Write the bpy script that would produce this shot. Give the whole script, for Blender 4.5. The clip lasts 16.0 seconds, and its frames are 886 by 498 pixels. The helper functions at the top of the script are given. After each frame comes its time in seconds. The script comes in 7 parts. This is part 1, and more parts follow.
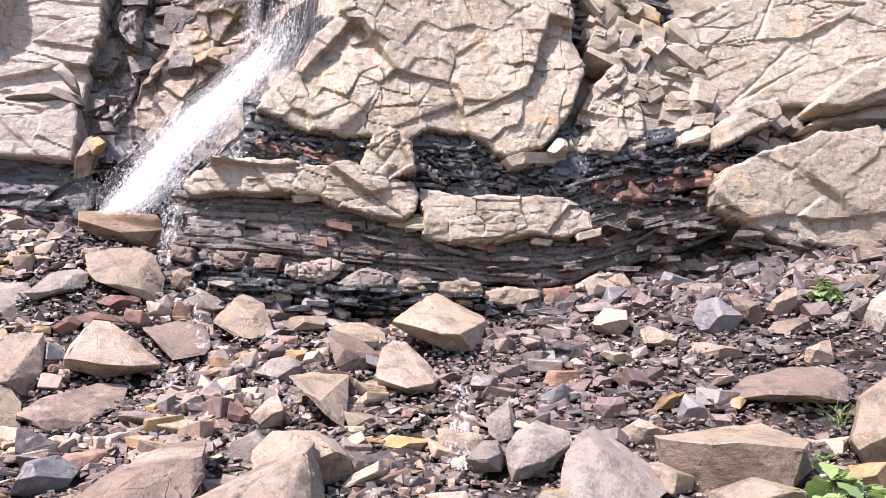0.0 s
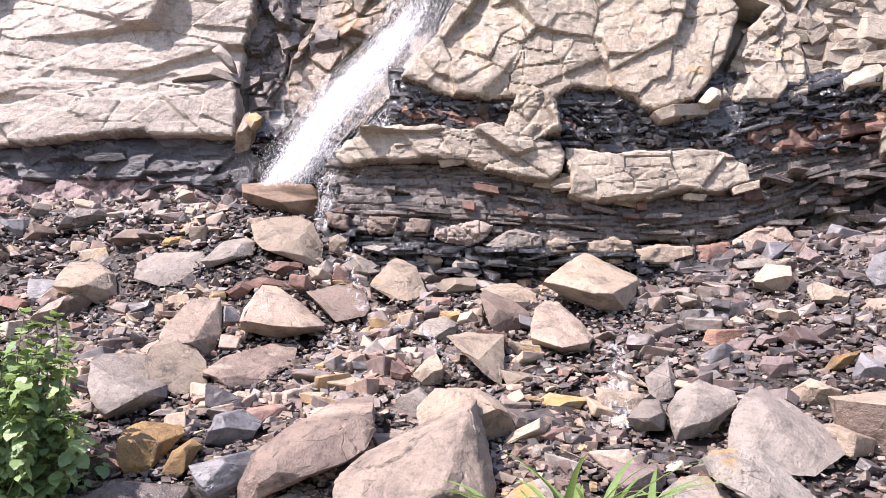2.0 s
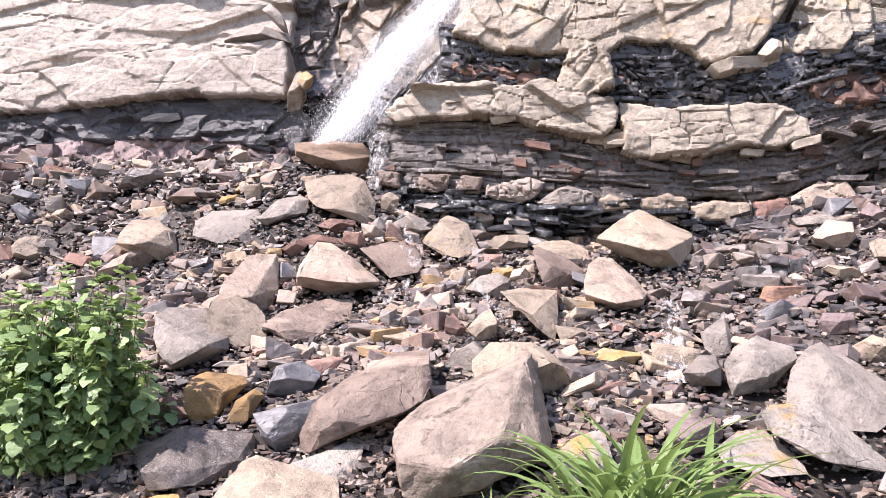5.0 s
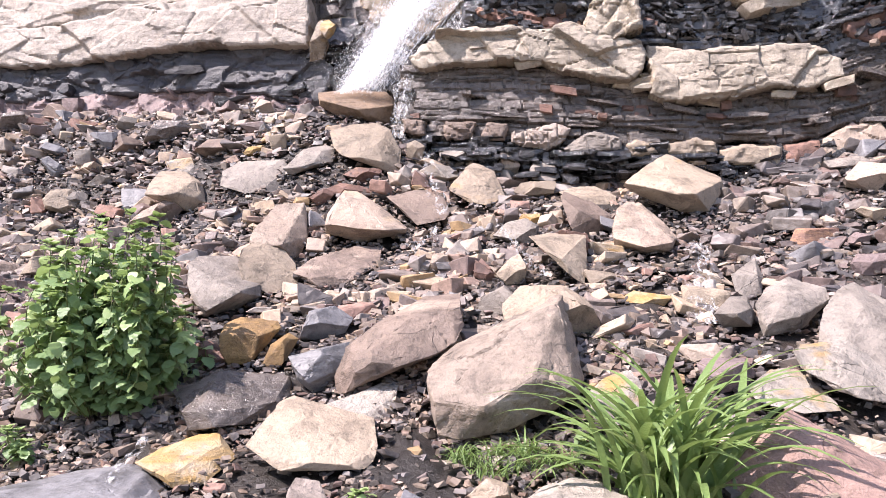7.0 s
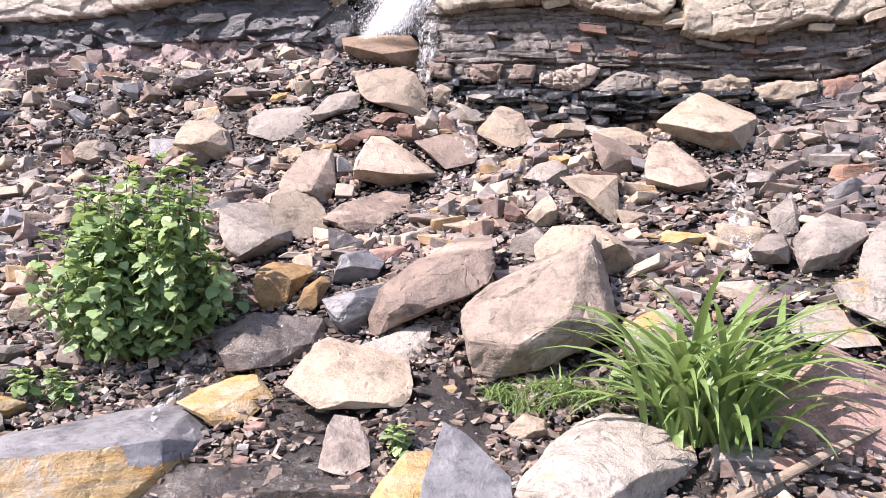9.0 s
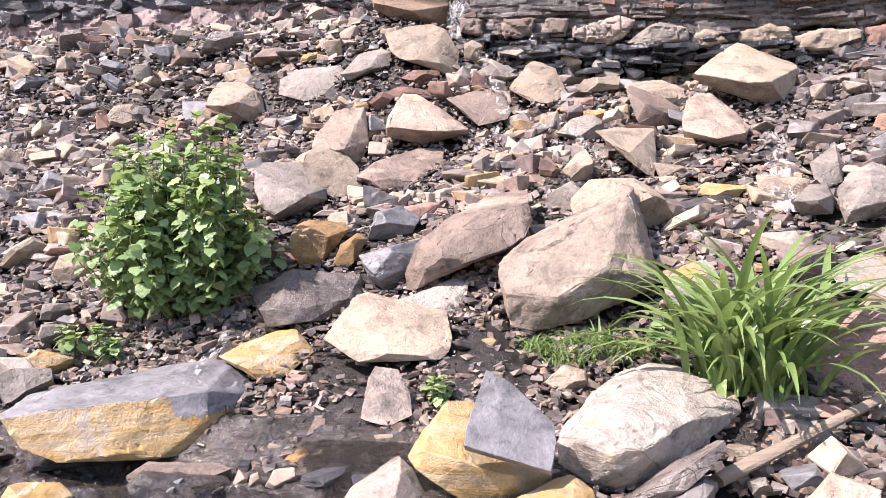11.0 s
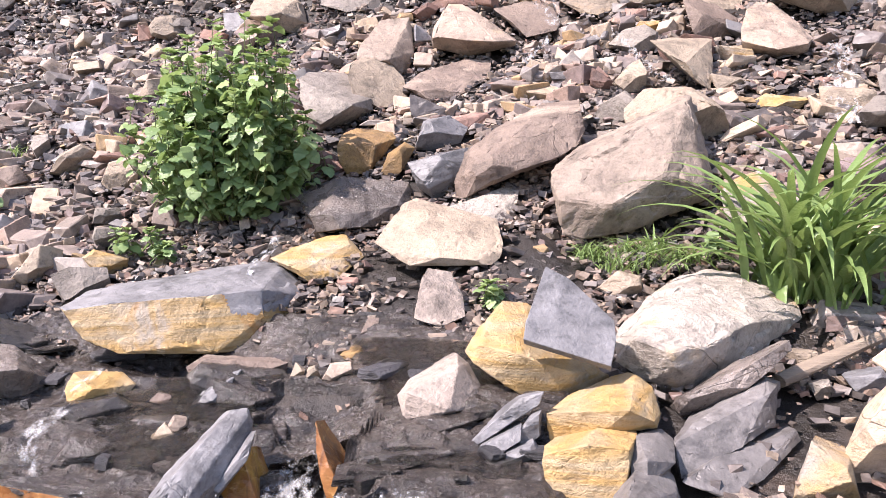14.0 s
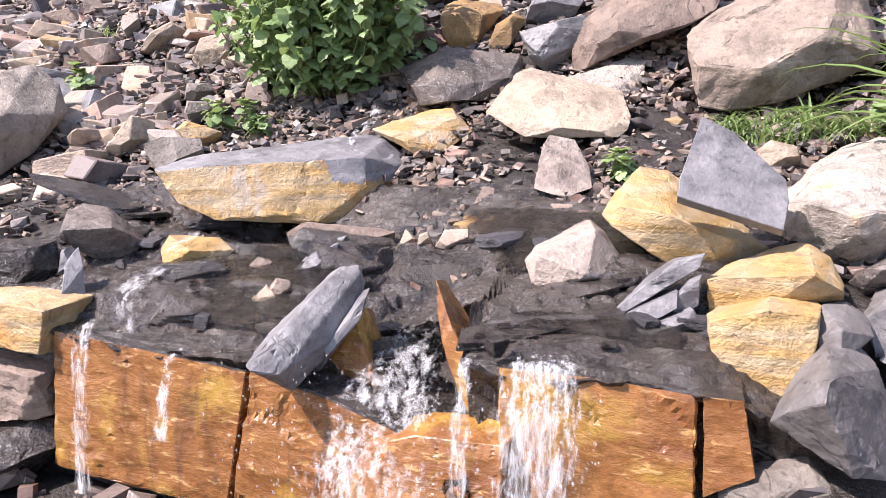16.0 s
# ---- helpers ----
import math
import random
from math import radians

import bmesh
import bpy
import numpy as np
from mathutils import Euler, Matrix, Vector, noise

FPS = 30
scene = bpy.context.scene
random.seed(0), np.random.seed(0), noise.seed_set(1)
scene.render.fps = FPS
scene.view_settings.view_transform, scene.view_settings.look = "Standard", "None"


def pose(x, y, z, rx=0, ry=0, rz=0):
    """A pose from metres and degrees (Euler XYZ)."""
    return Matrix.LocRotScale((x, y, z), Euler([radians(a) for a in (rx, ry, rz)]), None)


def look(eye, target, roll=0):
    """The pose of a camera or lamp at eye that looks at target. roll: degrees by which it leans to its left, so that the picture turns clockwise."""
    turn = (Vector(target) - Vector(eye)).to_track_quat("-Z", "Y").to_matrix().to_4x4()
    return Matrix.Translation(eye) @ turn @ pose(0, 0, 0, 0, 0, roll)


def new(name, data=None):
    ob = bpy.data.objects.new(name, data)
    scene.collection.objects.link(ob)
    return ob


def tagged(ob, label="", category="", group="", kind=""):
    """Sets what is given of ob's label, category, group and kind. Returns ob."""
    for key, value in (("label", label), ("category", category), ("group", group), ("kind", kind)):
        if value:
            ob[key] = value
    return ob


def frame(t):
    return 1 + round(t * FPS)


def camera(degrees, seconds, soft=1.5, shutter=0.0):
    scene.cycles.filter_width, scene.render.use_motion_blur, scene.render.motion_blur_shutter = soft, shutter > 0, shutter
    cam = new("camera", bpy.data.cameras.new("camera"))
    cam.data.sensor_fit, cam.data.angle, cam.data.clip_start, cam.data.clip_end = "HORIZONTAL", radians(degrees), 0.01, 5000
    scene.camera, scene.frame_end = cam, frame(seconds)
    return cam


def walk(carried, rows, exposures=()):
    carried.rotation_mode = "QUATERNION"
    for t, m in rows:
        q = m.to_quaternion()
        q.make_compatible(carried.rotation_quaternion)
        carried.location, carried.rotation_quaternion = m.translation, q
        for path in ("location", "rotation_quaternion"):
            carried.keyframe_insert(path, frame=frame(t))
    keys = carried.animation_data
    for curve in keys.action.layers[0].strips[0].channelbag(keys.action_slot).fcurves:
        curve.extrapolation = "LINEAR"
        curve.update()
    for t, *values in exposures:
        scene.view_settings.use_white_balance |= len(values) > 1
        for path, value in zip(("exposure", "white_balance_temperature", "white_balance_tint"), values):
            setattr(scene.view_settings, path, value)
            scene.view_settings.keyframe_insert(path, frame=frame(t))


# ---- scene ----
cam = camera(59.5, 16.0, soft=0.55)
PATH = [
    (0, (0.0, 0.0, 1.6), (0.265, 1.921, 2.089), 0.0),
    (0.5, (-0.032, -0.001, 1.6), (0.14, 1.937, 2.065), 0.4),
    (1, (-0.06, -0.003, 1.597), (0.013, 1.945, 2.044), 0.6),
    (1.5, (-0.085, -0.001, 1.589), (-0.097, 1.953, 2.012), 0.7),
    (2, (-0.096, -0.013, 1.586), (-0.174, 1.946, 1.979), 0.6),
    (2.5, (-0.103, -0.022, 1.581), (-0.23, 1.94, 1.949), 0.6),
    (3, (-0.108, -0.025, 1.572), (-0.262, 1.938, 1.924), 0.7),
    (3.5, (-0.112, -0.02, 1.565), (-0.278, 1.944, 1.906), 0.7),
    (4, (-0.121, -0.021, 1.565), (-0.291, 1.945, 1.891), 0.8),
    (6.5, (-0.18, -0.034, 1.511), (-0.414, 1.94, 1.729), 0.9),
    (7, (-0.191, -0.033, 1.5), (-0.433, 1.945, 1.679), 0.6),
    (7.5, (-0.195, -0.027, 1.489), (-0.447, 1.952, 1.633), 0.4),
    (8, (-0.197, -0.025, 1.483), (-0.466, 1.953, 1.593), 0.2),
    (8.5, (-0.211, -0.019, 1.468), (-0.498, 1.959, 1.548), -0.0),
    (11, (-0.26, -0.007, 1.408), (-0.638, 1.957, 1.375), -0.9),
    (11.5, (-0.27, -0.007, 1.396), (-0.666, 1.952, 1.333), -1.0),
    (12, (-0.278, -0.005, 1.382), (-0.684, 1.951, 1.297), -1.0),
    (12.5, (-0.288, -0.01, 1.368), (-0.705, 1.943, 1.257), -1.0),
    (13, (-0.302, -0.012, 1.351), (-0.729, 1.937, 1.215), -0.8),
    (13.5, (-0.32, -0.009, 1.333), (-0.758, 1.935, 1.167), -0.6),
    (14, (-0.34, 0.003, 1.308), (-0.796, 1.939, 1.101), -0.2),
    (14.5, (-0.367, 0.038, 1.292), (-0.863, 1.959, 1.036), -0.2),
    (15, (-0.411, 0.117, 1.268), (-0.968, 2.014, 0.968), -0.4),
    (15.5, (-0.466, 0.162, 1.185), (-1.075, 2.034, 0.833), -0.5),
    (16, (-0.517, 0.191, 1.095), (-1.157, 2.045, 0.704), 0.1),
]
walk(cam, [(t, look(eye, target, roll)) for t, eye, target, roll in PATH], exposures=[(0, 1.95, 6500, 23), (4, 2.03, 6450, 23), (8, 2.1, 6500, 22), (12, 2.12, 6600, 22), (16, 2.12, 6550, 22)])

# ---- daylight: high sun from the left and a little behind the camera, clear sky ----
SUN_WAY = Vector((0.47, 0.42, -0.775)).normalized()
world = bpy.data.worlds.new("sky")
scene.world = world
world.use_nodes = True
sky = world.node_tree.nodes.new("ShaderNodeTexSky")
sky.sky_type, sky.sun_disc = "NISHITA", False
sky.sun_elevation = math.asin(-SUN_WAY.z)
sky.sun_rotation = math.atan2(-SUN_WAY.x, -SUN_WAY.y)
background = world.node_tree.nodes["Background"]
background.inputs["Strength"].default_value = 0.085
world.node_tree.links.new(sky.outputs["Color"], background.inputs["Color"])
sun = new("sun", bpy.data.lights.new("sun", "SUN"))
sun.data.energy, sun.data.angle, sun.data.color = 2.8, radians(0.53), (1.0, 0.95, 0.89)
sun.matrix_world = look((-6, -4, 10), Vector((-6, -4, 10)) + SUN_WAY)


# ---- materials ----
class Nodes:
    """A short hand for building one node material."""

    def __init__(self, name):
        self.mat = bpy.data.materials.new(name)
        self.mat.use_nodes = True
        self.tree = self.mat.node_tree
        self.bsdf = self.tree.nodes["Principled BSDF"]

    def add(self, kind, **inputs):
        node = self.tree.nodes.new(kind)
        for key, value in inputs.items():
            self.feed(node, key.replace("_", " "), value)
        return node

    def feed(self, node, key, value):
        socket = node.inputs[int(key[1:])] if key[0] == "n" and key[1:].isdigit() else node.inputs[key]
        if isinstance(value, bpy.types.NodeSocket):
            self.tree.links.new(value, socket)
        else:
            socket.default_value = value

    def coords(self, scale=(1, 1, 1), turn=(0, 0, 0), local=False):
        tex = self.add("ShaderNodeTexCoord")
        geo = self.add("ShaderNodeNewGeometry")
        mp = self.add("ShaderNodeMapping", Scale=scale, Rotation=[radians(a) for a in turn])
        self.tree.links.new(tex.outputs["Object"] if local else geo.outputs["Position"], mp.inputs["Vector"])
        return mp.outputs["Vector"]

    def noise(self, vector, scale, detail=5.0, rough=0.6, distort=0.0):
        return self.add("ShaderNodeTexNoise", Vector=vector, Scale=scale, Detail=detail, Roughness=rough, Distortion=distort).outputs["Fac"]

    def ramp(self, fac, *stops):
        node = self.add("ShaderNodeValToRGB", Fac=fac)
        while len(node.color_ramp.elements) < len(stops):
            node.color_ramp.elements.new(0.5)
        for el, (at, c) in zip(node.color_ramp.elements, stops):
            el.position = at
            el.color = (c, c, c, 1) if isinstance(c, (int, float)) else (*c, 1)
        return node.outputs["Color"]

    def mix(self, fac, a, b, blend="MIX"):
        node = self.add("ShaderNodeMix")
        node.data_type, node.blend_type = "RGBA", blend
        self.feed(node, "n0", fac), self.feed(node, "n6", a if not isinstance(a, tuple) else (*a, 1)), self.feed(node, "n7", b if not isinstance(b, tuple) else (*b, 1))
        return node.outputs[2]

    def math(self, op, a, b=0.5):
        node = self.add("ShaderNodeMath")
        node.operation = op
        self.feed(node, "n0", a), self.feed(node, "n1", b)
        return node.outputs[0]

    def done(self, color, rough, height=None, strength=0.5, distance=0.02):
        self.feed(self.bsdf, "Base Color", color if not isinstance(color, tuple) else (*color, 1))
        self.feed(self.bsdf, "Roughness", rough)
        if height is not None:
            bump = self.add("ShaderNodeBump", Strength=strength, Distance=distance, Height=height)
            self.tree.links.new(bump.outputs["Normal"], self.bsdf.inputs["Normal"])
        return self.mat


def stone(name, light, dark, stain=None, beds=0.0, stain_share=0.5, rough=0.85, wet=0.0, relief=0.8, vary=0.17, each=False, crack=3.2, film=0.0, torn=0.45):
    """Rock: grain, blotches, bedding streaks along the piece, rusty or pale stains, and hue that differs from piece to piece."""
    n = Nodes(name)
    p = n.coords()
    streak = n.coords((1.0, 1.0, 5.0), (14, -10, 0), local=True)
    blotch = n.noise(p, 3.2, 6, 0.62)
    grain = n.noise(p, 95, 4, 0.7)
    medium = n.noise(p, 17, 6, 0.68)
    bed = n.noise(streak, 3.0, 5, 0.65, 0.6)
    tone = n.mix(beds * 0.45, n.mix(0.5, blotch, medium), bed)
    color = n.mix(n.ramp(tone, (0.36, 0.0), (0.64, 1.0)), dark, light)
    weather = n.ramp(n.noise(p, 6.5, 7, 0.72, 0.5), (0.34, 0.42), (0.50, 1.0), (0.7, 1.05))
    color = n.mix(0.85, color, weather, "MULTIPLY")
    if stain:
        mask = n.ramp(n.mix(0.15 + beds * 0.35, n.noise(p, 2.1, 5, 0.6, 0.8), bed), (stain_share, 0.0), (stain_share + 0.1, 1.0))
        color = n.mix(mask, color, stain)
    cracks = n.add("ShaderNodeTexVoronoi", Vector=n.mix(0.12, n.coords((1, 1, 1.6), (20, 15, 0)), n.add("ShaderNodeTexNoise", Vector=p, Scale=4.0).outputs["Color"]), Scale=crack)
    cracks.feature = "DISTANCE_TO_EDGE"
    line = n.ramp(cracks.outputs["Distance"], (0.0, 0.0), (0.006, 1.0))
    line = n.mix(n.ramp(n.noise(p, 1.7, 3, 0.5), (0.55, 0.0), (0.63, 1.0)), (1, 1, 1), line)
    color = n.mix(torn, color, line, "MULTIPLY")
    flecks = n.ramp(n.noise(p, 38, 5, 0.75), (0.36, 0.62), (0.46, 1.0), (0.62, 1.0), (0.72, 1.14))
    color = n.mix(0.9, color, flecks, "MULTIPLY")
    grain_tone = n.ramp(grain, (0.3, 0.72), (0.7, 1.18))
    color = n.mix(0.55, color, grain_tone, "MULTIPLY")
    random_tone = n.add("ShaderNodeNewGeometry").outputs["Random Per Island"] if each else n.add("ShaderNodeObjectInfo").outputs["Random"]
    shade = n.ramp(random_tone, (0.0, 1 - vary), (1.0, 1 + vary))
    color = n.mix(1.0, color, shade, "MULTIPLY")
    gloss = n.ramp(medium, (0.35, max(0.05, rough - 0.25 - wet)), (0.65, rough - wet * 0.7))
    height = n.math("ADD", n.math("MULTIPLY", medium, 0.7), n.math("ADD", n.math("MULTIPLY", grain, 0.22), n.math("MULTIPLY", bed, 0.1 + 0.45 * beds)))
    height = n.math("ADD", height, n.math("MULTIPLY", line, 0.15))
    mat = n.done(color, gloss, height, relief, 0.025)
    if film:
        n.feed(n.bsdf, "Coat Weight", n.ramp(n.noise(p, 9, 4, 0.6), (0.4, 0.0), (0.55, film))), n.feed(n.bsdf, "Coat Roughness", 0.1)
        glint = n.add("ShaderNodeBump", Strength=0.8, Distance=0.01, Height=n.noise(p, 60, 3, 0.6))
        n.tree.links.new(glint.outputs["Normal"], n.bsdf.inputs["Coat Normal"])
    return mat


def scree_mix(name, colors, rough=0.85, wet=0.0):
    """Loose stones of many colours: each island takes its own."""
    n = Nodes(name)
    p = n.coords()
    island = n.add("ShaderNodeNewGeometry").outputs["Random Per Island"]
    node = n.add("ShaderNodeValToRGB", Fac=island)
    node.color_ramp.interpolation = "CONSTANT"
    while len(node.color_ramp.elements) < len(colors):
        node.color_ramp.elements.new(0.5)
    for k, (el, c) in enumerate(zip(node.color_ramp.elements, colors)):
        el.position, el.color = k / len(colors), (*c, 1)
    medium, grain = n.noise(p, 22, 5, 0.65), n.noise(p, 120, 3, 0.6)
    color = n.mix(0.7, node.outputs["Color"], n.ramp(medium, (0.34, 0.5), (0.66, 1.3)), "MULTIPLY")
    color = n.mix(0.6, color, n.ramp(grain, (0.3, 0.7), (0.7, 1.2)), "MULTIPLY")
    return n.done(color, n.ramp(medium, (0.35, max(0.08, rough - 0.3 - wet)), (0.65, rough - wet)), medium, 0.5, 0.012)


CREAM = stone("cream_sandstone", (0.335, 0.27, 0.2), (0.225, 0.174, 0.128), (0.36, 0.23, 0.11), 0.35, 0.60)
CLIFF = stone("cliff_sandstone", (0.42, 0.362, 0.285), (0.26, 0.216, 0.168), (0.44, 0.30, 0.165), 0.35, 0.58, vary=0.12, relief=1.0, crack=4.0, torn=0.75)
CLIFF_PALE = stone("pale_cliff_sandstone", (0.46, 0.40, 0.335), (0.29, 0.247, 0.21), (0.38, 0.30, 0.235), 0.5, 0.60, vary=0.1, relief=0.9, crack=2.2, torn=0.75)
CLIFF_WET = stone("wet_cliff_sandstone", (0.41, 0.345, 0.26), (0.235, 0.192, 0.143), (0.42, 0.28, 0.13), 0.2, 0.56, rough=0.6, wet=0.3, vary=0.12, relief=1.0, crack=3.4, torn=0.75)
PINK = stone("pink_sandstone", (0.40, 0.318, 0.25), (0.25, 0.185, 0.143), (0.42, 0.315, 0.205), 0.6, 0.52)
BROWN = stone("brown_sandstone", (0.235, 0.178, 0.14), (0.125, 0.088, 0.07), (0.31, 0.245, 0.19), 0.65, 0.57)
WHITE = stone("white_sandstone", (0.36, 0.317, 0.27), (0.255, 0.22, 0.185), (0.40, 0.25, 0.085), 0.1, 0.55, relief=1.1)


def ochre():
    """Bedded ochre sandstone: cream and yellow layers, grey and orange partings, pale weathered patches."""
    n = Nodes("ochre_sandstone")
    p = n.coords()
    beds, thin = n.noise(n.coords((1.1, 1.1, 15), (3, -5, 0), local=True), 1.7, 5, 0.65, 0.9), n.noise(n.coords((2.0, 2.0, 22), (3, -5, 0), local=True), 1.6, 6, 0.7, 1.5)
    blotch, medium, grain = n.noise(p, 5.0, 6, 0.65, 0.6), n.noise(p, 20, 6, 0.68), n.noise(p, 95, 4, 0.7)
    color = n.mix(n.ramp(beds, (0.40, 0.0), (0.60, 1.0)), (0.36, 0.225, 0.08), (0.38, 0.29, 0.175))
    color = n.mix(n.ramp(blotch, (0.56, 0.0), (0.66, 0.85)), color, (0.37, 0.32, 0.265))
    color = n.mix(n.ramp(thin, (0.34, 0.6), (0.43, 0.0)), color, (0.21, 0.145, 0.095))
    color = n.mix(n.ramp(n.noise(p, 3.1, 5, 0.7, 0.8), (0.60, 0.0), (0.68, 0.8)), color, (0.38, 0.19, 0.05))
    color = n.mix(0.7, color, n.ramp(medium, (0.32, 0.6), (0.6, 1.1)), "MULTIPLY")
    color = n.mix(0.6, color, n.ramp(grain, (0.3, 0.7), (0.7, 1.2)), "MULTIPLY")
    height = n.math("ADD", n.math("MULTIPLY", thin, 0.25), n.math("ADD", n.math("MULTIPLY", medium, 0.6), n.math("MULTIPLY", grain, 0.2)))
    return n.done(color, n.ramp(medium, (0.35, 0.6), (0.65, 0.9)), height, 1.0, 0.022)


TAN = stone("tan_sandstone", (0.35, 0.28, 0.22), (0.205, 0.155, 0.122), (0.42, 0.355, 0.29), 0.75, 0.52)
PALE = stone("pale_pink_sandstone", (0.345, 0.285, 0.24), (0.24, 0.192, 0.16), (0.31, 0.23, 0.18), 0.3, 0.6)
UMBER = stone("umber_sandstone", (0.27, 0.185, 0.12), (0.185, 0.125, 0.085), (0.30, 0.21, 0.135), 0.4, 0.6)
ROSE = stone("rose_sandstone", (0.30, 0.198, 0.162), (0.18, 0.112, 0.094), (0.34, 0.25, 0.205), 0.7, 0.6)
YELLOW = ochre()
RUST = stone("rusty_stone", (0.31, 0.19, 0.07), (0.11, 0.065, 0.035), (0.36, 0.25, 0.12), 0.3, 0.60)
RED = stone("dark_red_stone", (0.21, 0.115, 0.083), (0.10, 0.057, 0.046), (0.33, 0.19, 0.10), 0.4, 0.58, vary=0.35)
GREY = stone("grey_sandstone", (0.265, 0.23, 0.195), (0.155, 0.13, 0.11), (0.38, 0.30, 0.21), 0.45, 0.62)
SLATE = stone("slate", (0.24, 0.232, 0.236), (0.10, 0.097, 0.10), (0.26, 0.215, 0.17), 0.8, 0.66, rough=0.7, wet=0.05, relief=0.4)
SHALE = stone("dark_shale", (0.25, 0.207, 0.18), (0.07, 0.06, 0.055), (0.32, 0.20, 0.10), 0.85, 0.62, rough=0.6, wet=0.2, vary=0.45, crack=6.0, torn=0.6)
COAL = stone("wet_black_shale", (0.055, 0.052, 0.053), (0.018, 0.017, 0.018), (0.09, 0.06, 0.05), 0.7, 0.64, rough=0.5, wet=0.28, vary=0.4, film=0.5)
PURPLE = stone("purple_mudstone", (0.25, 0.185, 0.172), (0.11, 0.08, 0.077), (0.28, 0.19, 0.15), 0.5, 0.6, vary=0.35, crack=6.0, torn=0.6)


def ironstone():
    """Wet iron-stained rock: brown-orange, wet glints painted as slanting yellow streaks, dark seep lines and a thin
    film of water.
    """
    n = Nodes("iron_stained_rock")
    p = n.coords()
    slant = n.coords((13, 13, 44.0), (0, -24, 0))
    streak, wide = n.noise(slant, 1.5, 4, 0.6, 0.4), n.noise(n.coords((3, 3, 6), (0, -24, 0)), 1.6, 6, 0.7, 0.6)
    blotch, grain = n.noise(p, 4.5, 6, 0.65, 0.4), n.noise(p, 85, 4, 0.7)
    seep = n.noise(n.coords((9, 9, 1.0)), 1.3, 4, 0.7, 0.8)
    color = n.mix(n.ramp(wide, (0.34, 0.0), (0.66, 1.0)), (0.15, 0.058, 0.022), (0.27, 0.12, 0.036))
    color = n.mix(n.ramp(blotch, (0.53, 0.0), (0.66, 0.8)), color, (0.36, 0.22, 0.045))
    # glints on the wet face, put into the colour as pale yellow streaks
    color = n.mix(n.ramp(streak, (0.60, 0.0), (0.68, 0.7)), color, (0.46, 0.29, 0.12))
    color = n.mix(n.ramp(seep, (0.32, 0.7), (0.42, 0.0)), color, (0.075, 0.034, 0.02))
    color = n.mix(0.6, color, n.ramp(grain, (0.3, 0.7), (0.7, 1.2)), "MULTIPLY")
    height = n.math("ADD", n.math("MULTIPLY", streak, 0.25), n.math("ADD", n.math("MULTIPLY", wide, 0.7), n.math("MULTIPLY", grain, 0.15)))
    return n.done(color, n.ramp(wide, (0.38, 0.15), (0.62, 0.45)), height, 0.5, 0.02)


ORANGE = ironstone()
CLIFF_DARK = stone("seeping_brown_sandstone", (0.24, 0.18, 0.12), (0.10, 0.08, 0.06), (0.28, 0.17, 0.07), 0.3, 0.56, rough=0.6, wet=0.25, vary=0.1)
PALE_SLATE = stone("pale_slate", (0.19, 0.174, 0.166), (0.085, 0.078, 0.075), (0.25, 0.20, 0.155), 0.8, 0.62, rough=0.7, wet=0.05, relief=0.35)
GREY_SHALE = stone("grey_shale", (0.062, 0.059, 0.064), (0.022, 0.021, 0.023), (0.12, 0.08, 0.07), 0.6, 0.62, rough=0.7, wet=0.1, vary=0.4, crack=6.0, torn=0.6)
WET_LEDGE = stone("wet_ledge_rock", (0.06, 0.048, 0.041), (0.018, 0.015, 0.013), (0.10, 0.066, 0.042), 0.5, 0.6, film=0.25, rough=0.55, wet=0.25, relief=1.2)
# damp earth; colour lowered further to imitate the shade between stones
EARTH = stone("wet_shaded_earth", (0.032, 0.024, 0.019), (0.009, 0.007, 0.006), (0.055, 0.037, 0.027), 0.0, 0.58, rough=0.75, wet=0.15, relief=1.0)


# ---- builders ----
def link(name, bm, material, parent=None, label="", smooth=40):
    me = bpy.data.meshes.new(name)
    bm.to_mesh(me)
    bm.free()
    me.materials.append(material)
    if smooth:
        me.shade_smooth()
        me.set_sharp_from_angle(angle=radians(smooth))
    ob = new(name, me)
    if parent:
        ob.parent = parent
    if label:
        ob["label"] = label
    return ob


def roughen(bm, size, amount, seed, beds=0.0, step=0.03):
    """Chips and swells along the normals in three sizes, and, for bedded stone, worn-back layers."""
    shift = Vector((seed * 7.13, seed * 3.71, seed * 1.37))
    bm.normal_update()
    moves = []
    for v in bm.verts:
        p = v.co / size + shift
        d = 0.9 * noise.noise(p * 1.5) + 0.7 * abs(noise.noise(p * 3.1)) - 0.25 + 0.35 * noise.noise(p * 7.5) + 0.2 * noise.noise(p * 17)
        side = 1.0 - abs(v.normal.z)
        if beds:
            level = (v.co.z + 0.25 * v.co.x * noise.noise(shift) + 0.02 * noise.noise(p)) / step
            d += beds * side * noise.noise((math.floor(level) * 3.7 + seed, round(p.x * 0.7), 0.0)) * 1.6
        moves.append((v, v.normal * d * amount))
    for v, m in moves:
        v.co += m


def convex(points):
    bm = bmesh.new()
    for p in points:
        bm.verts.new(p)
    made = bmesh.ops.convex_hull(bm, input=bm.verts)
    loose = list({g for g in made["geom_interior"] + made["geom_unused"] if isinstance(g, bmesh.types.BMVert) and g.is_valid})
    if loose:
        bmesh.ops.delete(bm, geom=loose, context="VERTS")
    return bm


